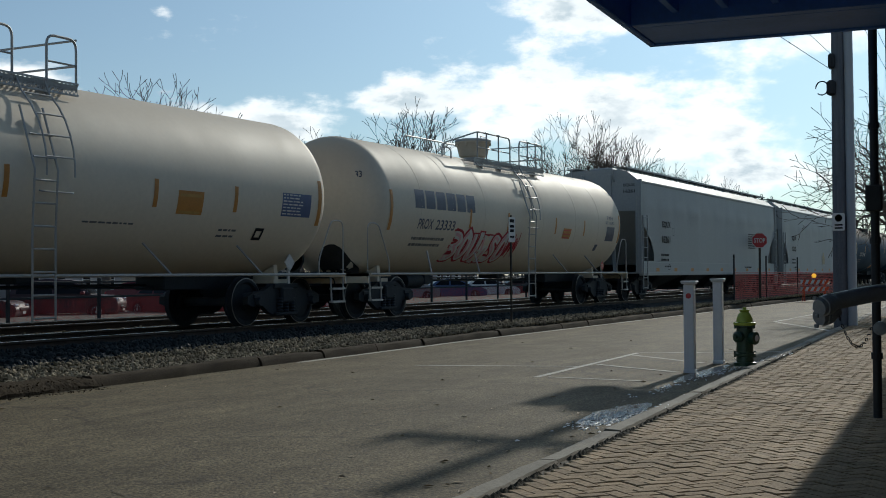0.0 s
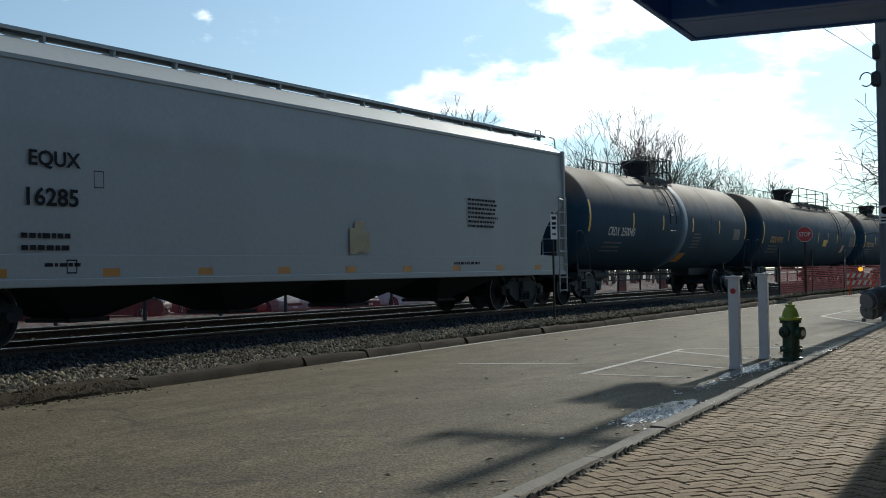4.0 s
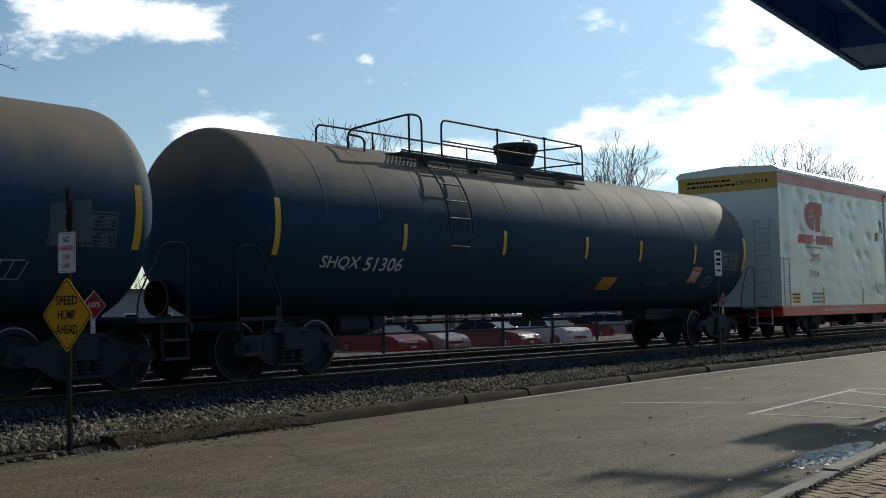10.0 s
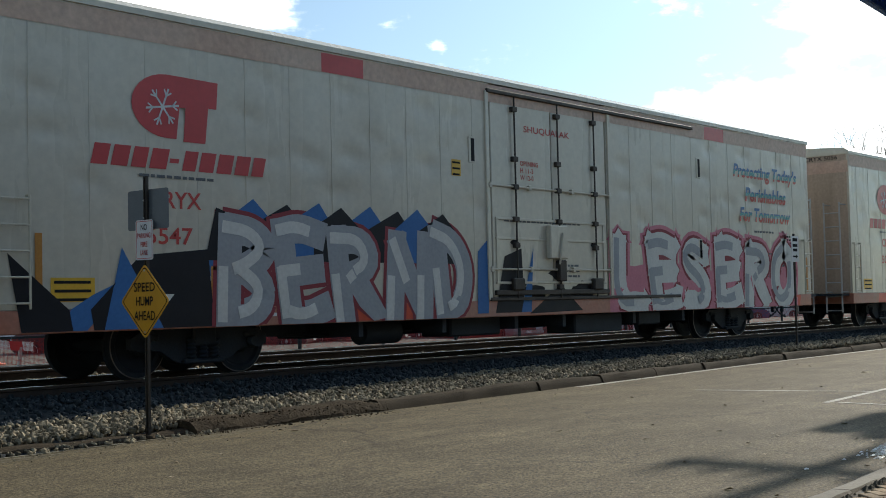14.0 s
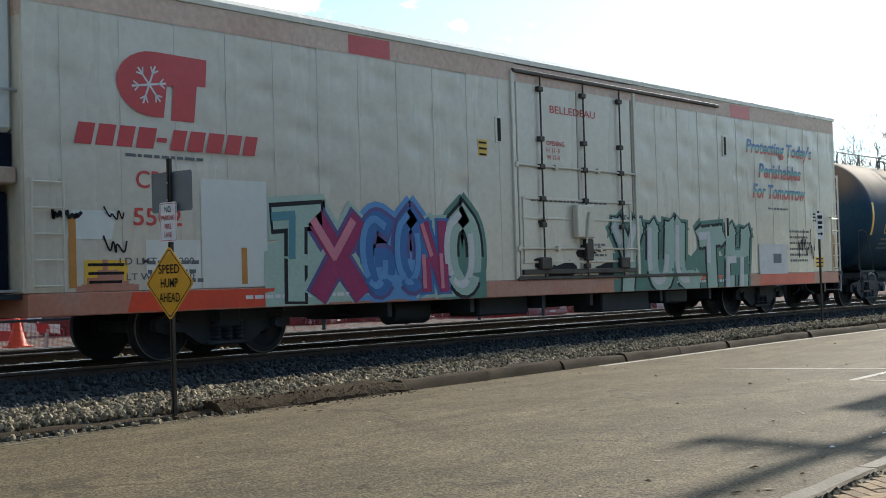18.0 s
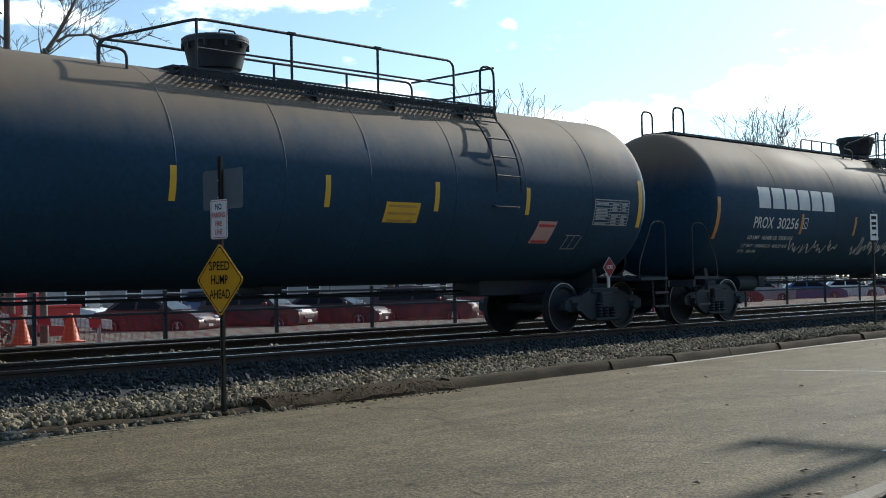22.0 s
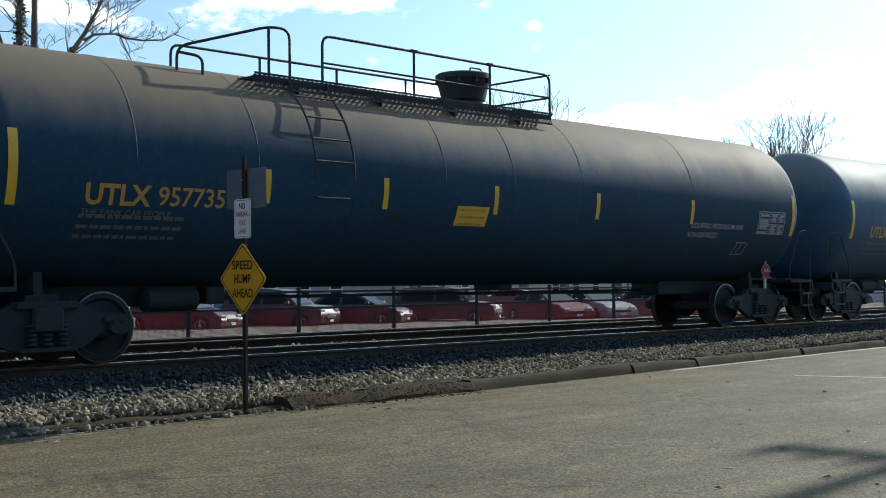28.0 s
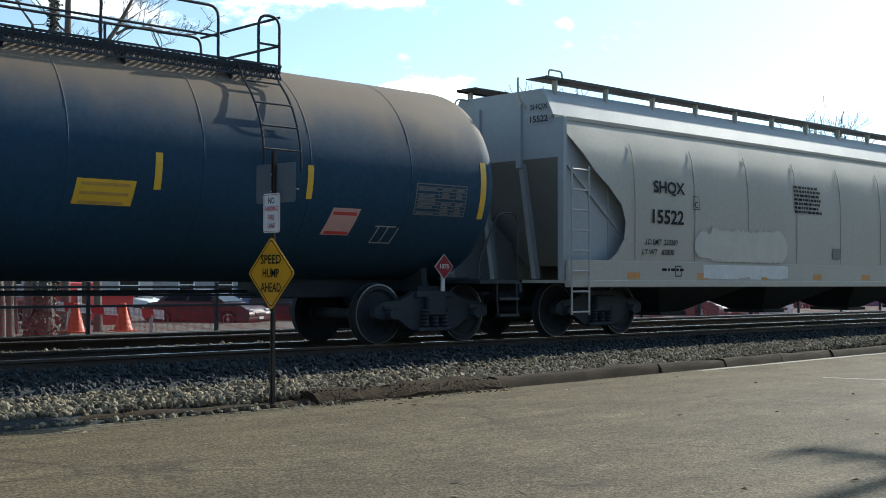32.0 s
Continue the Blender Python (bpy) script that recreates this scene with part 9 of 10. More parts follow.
def build_station():
    """The brick station building at the pavement, with its canopy and the fire-hose connection."""
    a = 4.6
    b = root("station_building", pose(12.30, 1.75, 0.05, 0, 0, a), "brick station building with a dark timber canopy", "building", kind="")
    # local x runs along the street, the corner stands at the origin
    part("wall", MB().box(0.05, -9, -0.1, 14, -0.06, 4.6), WALLBRICK, b, "brick wall")
    part("wall", MB().box(-14, -9, -0.1, 0.05, -1.9, 4.6), WALLBRICK, b, "recessed brick wall")
    brick = kept("wall_brick", "brick", WALLBRICK, lambda m: m.box(-0.1, -0.05, -0.03, 0.1, 0.012, 0.03, 0.003))
    for r in range(60):
        for c in range(4):
            piece("brick", brick, b, "", pose(0.045, -0.17 - 0.21 * c - (0.105 if r % 2 else 0), 0.03 + 0.075 * r, 0, 0, -90))
    # Roof out of view, added as a dark backdrop for reflections in the train.
    part("roof", MB().prism([(0.1, 4.45), (0.1, 4.62), (-4.5, 6.3), (-9.1, 4.62), (-9.1, 4.45)], "x", -14.2, 14.2), ROOFING, b, "unseen dark pitched roof added for reflections")
    part("downpipe", MB().tube([(-0.02, 0.05, 0.0), (-0.02, 0.05, 4.4)], 0.042, 12), BLACKIRON, b, "dark painted downpipe", 40)
    part("junction_box", MB().box(-0.12, -0.02, 1.98, 0.04, 0.13, 2.23, 0.012), BLACKIRON, b, "dark electrical box on the corner")
    for z in (0.6, 1.7, 2.8):
        mb = MB().lathe([(z - 0.03, 0.054), (z + 0.03, 0.054)], 12, "z", (-0.02, 0.05, 0))
        part("pipe_clamp", mb, BLACKIRON, b)


def build_canopy():
    c = root("station_canopy", pose(11.05, 3.62, 3.6, 0, 0, 5.0), "dark blue-painted station canopy with open joists below", "canopy")
    part("fascia", MB().box(-14, -0.06, -0.02, 0.02, 0.0, 0.34, 0.01).box(-0.04, -6.5, -0.02, 0.02, 0.0, 0.34, 0.01), CANOPY, c, "deep painted fascia board")
    part("roof_deck", MB().box(-14, -6.5, 0.30, 0.05, 0.05, 0.42), CANOPY, c, "boarded roof deck")
    joist = kept("joist", "joist", CANOPY, lambda m: m.box(-13.9, -0.03, 0.08, -0.9, 0.03, 0.30, 0.004))
    for i in range(15):
        piece("joist", joist, c, "", pose(0, -0.45 - 0.42 * i, 0))
    part("beam", MB().box(-0.95, -6.4, 0.0, -0.83, -0.06, 0.30, 0.006), CANOPY, c, "cross beam")
    part("soffit_board", MB().box(-0.82, -6.4, 0.0, -0.05, -0.07, 0.02), CANOPY, c, "flat soffit board")


def build_hose_connection():
    f = root("fire_hose_connection", pose(7.78, 1.31, 1.31, 0, 0, 4.6) @ Matrix.Scale(0.62, 4), "dark metal fire-hose connection with caps and chain", "hose connection")
    part("pipe", MB().tube(bend([(0.9, -0.5, 0.02), (0.2, -0.25, 0.02), (-0.28, 0.12, -0.06)], 0.25), 0.085, 16), PIPE, f, "thick elbow pipe", 40)
    ax = Vector((-0.48, 0.37, -0.16)).normalized()
    for k, off in enumerate((Vector((0, 0, 0.0)), Vector((0.16, 0.02, -0.10)))):
        mb = MB()
        o = Vector((-0.24, 0.08, -0.05)) + off
        mb.tube([o, o + ax * 0.1, o + ax * 0.1001, o + ax * 0.19, o + ax * 0.1901, o + ax * 0.24], [0.075, 0.075, 0.10, 0.10, 0.085, 0.08], 18)
        cp = part("inlet_cap", mb, PIPE, f, "knurled inlet cap", 30)
        mb = MB()
        for t in (0.6, 2.7, 4.8):
            q = o + ax * 0.21 + Vector((0.0, math.sin(t), math.cos(t))) * 0.1
            mb.box(q.x - 0.02, q.y - 0.02, q.z - 0.02, q.x + 0.02, q.y + 0.02, q.z + 0.02, 0.006)
        part("cap_lug", mb, PIPE, cp)
    link = kept("link", "chain_link", BLACKIRON, lambda m: m.tube([(0.028 * math.cos(t) , 0, 0.013 * math.sin(t)) for t in [k * math.pi / 5 for k in range(10)]], 0.005, 5, True))
    n = 13
    for i in range(n):
        u = i / (n - 1)
        piece("chain_link", link, f, "", pose(-0.22 + 0.55 * u, 0.05 - 0.25 * u, -0.22 - 0.9 * u * (1 - u) - 0.12 * u, 90 * (i % 2), 40 - 70 * u + 20, -20))
    part("stand_pipe", MB().tube([(0.95, -0.52, -2.1), (0.95, -0.52, 0.02)], 0.05, 12), PIPE, f, "upright feed pipe", 40)
    part("lower_cap", MB().lathe([(-0.12, 0.03), (-0.1, 0.07), (0.02, 0.07), (0.04, 0.04)], 12, "x", (0.48, -0.28, -0.34)), PIPE, f, "", 35)


def herringbone():
    """Brick pavement: the nearest bricks one by one, the rest joined."""
    w, gap = 0.105, 0.005
    pv = sheet("pavement", [(-40, kerb_y(-40) - 9, 0.045), (70, kerb_y(70) - 9, 0.045), (70, kerb_y(70) - 0.16, 0.045), (-40, kerb_y(-40) - 0.16, 0.045)], MORTAR, "herringbone brick pavement with sandy joints", 1, 1, 0.08)
    rot = Matrix.Rotation(radians(4.76 - 45), 4, "Z")
    bm_h = kept("paver", "brick", BRICK, lambda m: m.box(-w + gap / 2, -w / 2 + gap / 2, -0.03, w - gap / 2, w / 2 - gap / 2, 0.0, 0.006))
    far, cnt = MB(), 0
    rng = random.Random(2)
    for j in range(-60, 330):
        for i in range(-110, 300):
            k = (i - j) % 4
            if k == 0:
                c, turn = Vector(((i + 1) * w, (j + 0.5) * w, 0)), 0
            elif k == 3:
                c, turn = Vector(((i + 0.5) * w, (j + 1) * w, 0)), 90
            else:
                continue
            p = rot @ c + Vector((0.8, 0.5, 0))
            if not (-4.0 < p.x < 40 and kerb_y(p.x) - 4.0 < p.y < kerb_y(p.x) - 0.20):
                continue
            z = 0.062 + rng.uniform(-0.004, 0.004)
            m = Matrix.Translation((p.x, p.y, z)) @ Euler((radians(rng.uniform(-1, 1)), radians(rng.uniform(-1, 1)), radians(4.76 - 45 + turn + rng.uniform(-0.6, 0.6)))).to_matrix().to_4x4()
            if 6.2 < p.x < 9.0 and kerb_y(p.x) - 2.6 < p.y and cnt < 300:
                piece("brick", bm_h, pv, "", m)
                cnt += 1
            else:
                hx, hy = w - gap / 2, w / 2 - gap / 2
                top = [m @ Vector(q) for q in ((-hx + 0.006, -hy + 0.006, 0), (hx - 0.006, -hy + 0.006, 0), (hx - 0.006, hy - 0.006, 0), (-hx + 0.006, hy - 0.006, 0))]
                low = [m @ Vector(q) for q in ((-hx, -hy, -0.012), (hx, -hy, -0.012), (hx, hy, -0.012), (-hx, hy, -0.012))]
                far.add(top + low, [(0, 1, 2, 3), (4, 5, 1, 0), (5, 6, 2, 1), (6, 7, 3, 2), (7, 4, 0, 3)])
    mb = MB()
    for i in range(420):
        x = 4.5 + 20 * rng.random() ** 1.5
        y, r = kerb_y(x) - 0.185 - abs(rng.gauss(0, 0.02)), rng.uniform(0.012, 0.04)
        ring = [(x + r * 1.6 * rng.uniform(0.6, 1.2) * math.cos(1.26 * q), y + r * rng.uniform(0.6, 1.2) * math.sin(1.26 * q), 0.05) for q in range(5)]
        mb.add(ring + [(x, y, 0.058 + r * 0.5)], [(q, (q + 1) % 5, 5) for q in range(5)])
    tagged(new("joint_moss", mb.raw("joint_moss", MOSS)), "dark soil and moss in the joint behind the kerb", "moss", kind="stuff")
    ob = piece("brick_field", far.raw("brick_field", BRICKFIELD), pv)
    tagged(ob, "red-brown bricks of the pavement", kind="stuff")


# ---------------------------------------------------------------- behind the tracks
def build_fence():
    f = root("lot_fence", pose(0, 21.75, 0.42), "black metal rail fence with red-orange safety netting", "fence")
    post = kept("fpost", "post", BLACKIRON, lambda m: m.box(-0.035, -0.035, -0.1, 0.035, 0.035, 1.02, 0.006))
    for k in range(34):
        piece("post", post, f, "", pose(-0.3 + 2.9 * k, 0, 0))
    for z in (0.55, 0.92):
        part("rail", MB().box(-6, -0.025, z - 0.025, 100, 0.025, z + 0.025, 0.004), BLACKIRON, f)
    mb = MB()
    x0, x1, n = -4, 98, 3700
    for i in range(n):
        x = x0 + (x1 - x0) * i / n
        top = 0.86 if x < 11.3 else 0.57
        mb.add([(x, 0.045, 0.02), (x + 0.0065, 0.045, 0.02), (x + 0.0065, 0.045, top), (x, 0.045, top)], [(0, 1, 2, 3)])
    for j in range(35):
        z = 0.03 + 0.0242 * j
        xe = x1 if z < 0.56 else 11.3
        mb.add([(x0, 0.048, z), (xe, 0.048, z), (xe, 0.048, z + 0.005), (x0, 0.048, z + 0.005)], [(0, 1, 2, 3)])
    nt = piece("safety_net", mb.raw("safety_net", NET), f, "red-orange plastic netting tied to the rails")
    nt["kind"] = "stuff"


def build_far_net():
    f = root("netting_barrier", pose(0, 0, 0), "red-orange safety netting on dark stakes beside the far track bend", "barrier")
    pts = [(50.5, 13.0), (56, 12.95), (63, 13.0), (74, 12.6)]
    stake = kept("stake", "stake", BLACKIRON, lambda m: m.box(-0.03, -0.03, -0.1, 0.03, 0.03, 1.95, 0.005))
    for x, y in pts:
        piece("stake", stake, f, "", pose(x, y, 0.25))
    mb = MB()
    for (xa, ya), (xb, yb) in zip(pts, pts[1:]):
        L = math.hypot(xb - xa, yb - ya)
        n = int(L / 0.07)
        for i in range(n):
            t, u = i / n, i / n + 0.02 / L
            sag = 0.12 * math.sin(math.pi * t)
            mb.add([(xa + (xb - xa) * t, ya + (yb - ya) * t, 0.3), (xa + (xb - xa) * u, ya + (yb - ya) * u, 0.3), (xa + (xb - xa) * u, ya + (yb - ya) * u, 1.5 - sag), (xa + (xb - xa) * t, ya + (yb - ya) * t, 1.5 - sag)], [(0, 1, 2, 3)])
        for j in range(14):
            z = 0.32 + 0.085 * j
            mb.add([(xa, ya - 0.004, z), (xb, yb - 0.004, z), (xb, yb - 0.004, z + 0.022), (xa, ya - 0.004, z + 0.022)], [(0, 1, 2, 3)])
    nt = piece("safety_net", mb.raw("safety_net", NET), f, "red-orange plastic netting")
    nt["kind"] = "stuff"
    b = root("barricade", pose(61.5, 11.9, 0.02, 0, 0, -70), "orange and white striped barricade with an amber lamp", "barricade")
    for x in (-0.5, 0.5):
        part("leg", MB().prism([(-0.35, 0), (-0.3, 0), (0.0, 1.05), (0.3, 0), (0.35, 0), (0.03, 1.12), (-0.03, 1.12)], "x", x - 0.02, x + 0.02), CONE, b)
    for z in (0.85, 0.5):
        part("board", MB().box(-0.65, -0.06, z, 0.65, -0.03, z + 0.2, 0.005), SIGNWHITE, b)
        for k in range(5):
            mb = MB()
            u = -0.6 + 0.27 * k
            mb.add([(u, -0.062, z), (u + 0.13, -0.062, z), (u + 0.23, -0.062, z + 0.2), (u + 0.1, -0.062, z + 0.2)], [(0, 1, 2, 3)])
            piece("stripe", mb.raw("stripe", CONE), b)
    part("lamp", MB().lathe([(-0.05, 0.05), (-0.04, 0.11), (0.04, 0.11), (0.05, 0.05)], 16, "y", (0, 0, 1.25)), AMBER, b, "amber warning lamp")


def build_cones():
    def shape(m):
        m.box(-0.22, -0.22, 0, 0.22, 0.22, 0.03, 0.008)
        m.lathe([(0.03, 0.205), (0.05, 0.19), (0.52, 0.06), (0.58, 0.05), (0.585, 0.02)], 20, "z")
    for x, y in ((11.63, 22.9), (12.69, 22.9)):
        c = root("traffic_cone", pose(x, y, 0.42), "bright orange plastic traffic cone", "traffic cone", "cones in the car park")
        piece("cone_body", kept("cone", "cone_body", CONE, shape, 40), c)
    b = root("barrier_board", pose(13.25, 24.5, 0.29, 0, 5, 0), "red and white striped barrier board on two legs", "barrier")
    part("board", MB().box(-1.3, -0.02, 0.42, 1.3, 0.02, 0.62, 0.005), SIGNWHITE, b)
    for k in range(4):
        u = -1.1 + 0.62 * k
        mb = MB().add([(u, -0.023, 0.42), (u + 0.31, -0.023, 0.42), (u + 0.25, -0.023, 0.62), (u - 0.06, -0.023, 0.62)], [(0, 1, 2, 3)])
        piece("stripe", mb.raw("stripe", SIGNRED), b)
    for x in (-1.0, 1.0):
        part("leg", MB().box(x - 0.03, -0.25, 0, x + 0.03, 0.25, 0.04).box(x - 0.03, -0.03, 0, x + 0.03, 0.03, 0.5), GREYIRON, b)




def parked_car(x, y, turn, paint_mat, label, kind="sedan"):
    c = root("parked_car", pose(x, y, LOT_Z, 0, 0, turn), label, "car", "cars in the car park")
    # local x forward
    if kind == "sedan":
        low = [(-2.25, 0.32), (-2.3, 0.62), (-2.2, 0.92), (-1.6, 1.0), (1.0, 0.98), (1.9, 0.84), (2.2, 0.66), (2.28, 0.42), (2.2, 0.25), (-2.1, 0.25)]
        cab = [(-1.75, 0.97), (-1.15, 1.40), (-0.4, 1.46), (0.3, 1.40), (1.15, 0.96)]
    else:
        low = [(-2.2, 0.38), (-2.28, 0.7), (-2.25, 1.05), (1.0, 1.05), (1.95, 0.98), (2.2, 0.8), (2.25, 0.5), (2.15, 0.3), (-2.1, 0.3)]
        cab = [(-2.2, 1.03), (-1.95, 1.62), (-0.6, 1.70), (0.35, 1.64), (1.15, 1.03)]
    W = 0.90

    def loft(mb, prof, w0, w1, zlo, zhi):
        n = len(prof)
        vs = []
        for sgn in (-1, 1):
            for px, pz in prof:
                k = (pz - zlo) / (zhi - zlo)
                vs.append((px, sgn * (w0 + (w1 - w0) * max(0, k)), pz))
        mb.add(vs, [tuple(range(n))[::-1], tuple(range(n, 2 * n))] + [(i, (i + 1) % n, n + (i + 1) % n, n + i) for i in range(n)])
    key = (kind, paint_mat.name)
    if key not in KEPT:
        mb = MB()
        loft(mb, low, W, W - 0.06, 0.25, 1.05)
        loft(mb, cab, W - 0.07, W - 0.26, cab[0][1], cab[2][1])
        for sx in (-1.38, 1.38):
            for sy in (-1, 1):
                mb.lathe([(sy * (W - 0.12), 0.39), (sy * (W + 0.015), 0.39), (sy * (W + 0.015), 0.36), (sy * (W - 0.12), 0.35)], 20, "y", (sx, 0, 0.34))
        me = mb.mesh("body", paint_mat)
        bm = bmesh.new()
        bm.from_mesh(me)
        bmesh.ops.remove_doubles(bm, verts=bm.verts, dist=0.0005)
        bmesh.ops.bevel(bm, geom=[e for e in bm.edges if e.calc_face_angle(0) > 0.4 and e.calc_length() > 0.2], offset=0.045, segments=2, affect="EDGES", clamp_overlap=True)
        bm.to_mesh(me)
        bm.free()
        me.polygons.foreach_set("use_smooth", [True] * len(me.polygons))
        me.set_sharp_from_angle(angle=radians(50))
        KEPT[key] = me
    piece("body", KEPT[key], c)
    zb, zt = cab[0][1], cab[2][1]

    def glass(m, only):
        made = []
        def at(px, pz, sgn, out=0.012):
            k = (pz - zb) / (zt - zb)
            return (px, sgn * (W - 0.07 - 0.19 * k + out), pz)
        for sgn in (-1, 1):
            q = [(cab[0][0] + 0.3, zb + 0.06), (cab[1][0] + 0.1, zt - 0.12), (-0.45, zt - 0.09), (-0.45, zb + 0.06)]
            r = [(-0.35, zb + 0.06), (-0.35, zt - 0.09), (cab[3][0] - 0.02, zt - 0.13), (cab[4][0] - 0.28, zb + 0.06)]
            for poly in (q, r):
                made.append(([at(px, pz, sgn) for px, pz in poly], [tuple(range(4))]))
        for a, b, o in ((cab[3], cab[4], 0.02), (cab[1], cab[0], -0.02)):
            vs = []
            for t in (0.08, 0.92):
                px, pz = a[0] + (b[0] - a[0]) * t + o, a[1] + (b[1] - a[1]) * t + 0.012
                k = (pz - zb) / (zt - zb)
                hw = W - 0.07 - 0.19 * k - 0.06
                vs += [(px, -hw, pz), (px, hw, pz)]
            made.append((vs, [(0, 1, 3, 2)]))
        m.add(*made[only])
    for g in range(6):
        piece("window", kept(("glass", kind, g), "window", CARGLASS_MAT, lambda m: glass(m, g)), c, "dark tinted car window" if g == 0 else "")
    tyre = kept("tyre", "wheel", TYRE, lambda m: m.lathe([(-0.1, 0.2), (-0.11, 0.3), (-0.08, 0.34), (0.08, 0.34), (0.11, 0.3), (0.1, 0.2)], 24, "y"), 40)
    rim = kept("carrim", "rim", CARRIM, lambda m: (m.lathe([(-0.105, 0.03), (-0.10, 0.07), (-0.06, 0.17), (-0.105, 0.2), (-0.1, 0.22), (-0.02, 0.21)], 20, "y"), [m.box(-0.02 + 0.0, -0.112, 0.03, 0.02, -0.09, 0.2) for _ in (0,)]), 40)
    for sx in (-1.38, 1.38):
        for sy in (-1, 1):
            wl = piece("wheel", tyre, c, "", pose(sx, sy * (W - 0.1), 0.34, 0, 0, 0 if sy < 0 else 180))
            piece("rim", rim, wl)
    for sy in (-1, 1):
        piece("headlight", kept(("hl", kind), "headlight", HEADLIGHT, lambda m: m.box(2.02, -0.16, 0.60 if kind == "sedan" else 0.72, 2.22, 0.16, 0.74 if kind == "sedan" else 0.90, 0.04)), c, "", pose(0, sy * 0.62, 0))
        piece("mirror", kept(("mir", kind), "mirror", paint_mat, lambda m: m.box(0.72, -0.09, zb + 0.02, 0.9, 0.09, zb + 0.15, 0.03)), c, "", pose(0, sy * (W + 0.05), 0))
    piece("grille", kept(("gr", kind), "grille", BLACKIRON, lambda m: m.box(2.1, -0.42, 0.48, 2.275, 0.42, 0.60, 0.02)), c)
    piece("licence_plate", kept("lp", "licence_plate", SIGNWHITE, lambda m: m.box(2.27, -0.16, 0.36, 2.285, 0.16, 0.46)), c, "blank pale plate")
    piece("tail_light", kept(("tl", kind), "tail_light", SIGNRED, lambda m: (m.box(-2.29, -0.82, 0.68, -2.18, -0.55, 0.86, 0.02), m.box(-2.29, 0.55, 0.68, -2.18, 0.82, 0.86, 0.02))), c)
    return c


def build_lot():
    silver, dark, red, white, blue = CARPAINT["silver"], CARPAINT["dark"], CARPAINT["red"], CARPAINT["white"], CARPAINT["blue"]
    rows = [(20.4, 46.5, -56, red, "dark red sport utility car beyond the netting", "suv"), (25.6, 39.8, -63, dark, "dark grey sedan parked beyond the fence", "sedan"), (29.9, 39.2, -66, dark, "dark sport utility car parked beyond the fence", "suv"),
            (33.4, 38.6, -62, dark, "dark grey sedan parked beyond the fence", "sedan"), (37.6, 37.4, -60, dark, "dark sport utility car parked beyond the fence", "suv"), (41.6, 35.2, -102, red, "dark red sedan parked beyond the fence", "sedan"),
            (43.9, 34.6, -102, silver, "silver sedan parked beyond the fence", "sedan"), (47.8, 33.6, -88, dark, "dark sedan parked beyond the fence", "sedan"), (51.2, 32.6, -102, white, "white sport utility car parked beyond the fence", "suv"),
            (54.2, 36.0, -56, white, "white sport utility car parked beyond the fence", "suv"), (58.6, 35.4, -52, red, "dark red sedan parked beyond the fence", "sedan"), (63.0, 35.8, -54, silver, "silver sport utility car parked beyond the fence", "suv"),
            (68.5, 35.4, -52, blue, "blue sedan parked beyond the fence", "sedan"), (74, 35.6, -54, white, "white sedan parked beyond the fence", "sedan"), (81, 36, -52, dark, "dark sedan parked beyond the fence", "sedan"),
            (33, 45.5, -66, blue, "blue sport utility car in the second row", "suv"), (52, 46, -64, red, "red sedan in the second row", "sedan"), (25.6, 46.0, -68, white, "white sedan in the second row", "sedan")]
    tr = root("box_trailer", pose(19.95, 38.6, LOT_Z, 0, 0, 8), "red box trailer with a white strip beside the parked cars", "trailer")
    part("body", MB().box(-0.72, 0, 0.35, 0.66, 2.6, 1.72, 0.04), SIGNRED, tr)
    part("strip", MB().box(-0.32, -0.012, 0.5, -0.06, 0.0, 1.5, 0.004), SIGNWHITE, tr, "white reflective strip")
    part("bumper", MB().box(-0.7, -0.06, 0.32, 0.64, 0.0, 0.42, 0.01), BLACKIRON, tr)
    sk = root("skip_bin", pose(21.2, 38.8, LOT_Z, 0, 0, 4), "dull red steel skip beside the parked cars", "skip")
    part("bin", MB().prism([(-0.62, 0.05), (0.62, 0.05), (0.72, 1.25), (-0.72, 1.25)], "y", 0, 1.8), NET, sk)
    part("rim", MB().box(-0.76, -0.04, 1.2, 0.76, 0.0, 1.3, 0.01), NET, sk)
    for x in (-0.6, 0.6):
        piece("wheel", kept("trailer_wheel", "wheel", TYRE, lambda m: m.lathe([(-0.09, 0.1), (-0.1, 0.28), (-0.07, 0.32), (0.07, 0.32), (0.1, 0.28), (0.09, 0.1)], 20, "x"), 40), tr, "", pose(x, 1.3, 0.32))
    for r in rows:
        k = 1.12 if r[0] > 54 or r[1] > 45 and r[0] > 21 else 1.0
        parked_car(r[0] * k, r[1] * k, *r[2:])


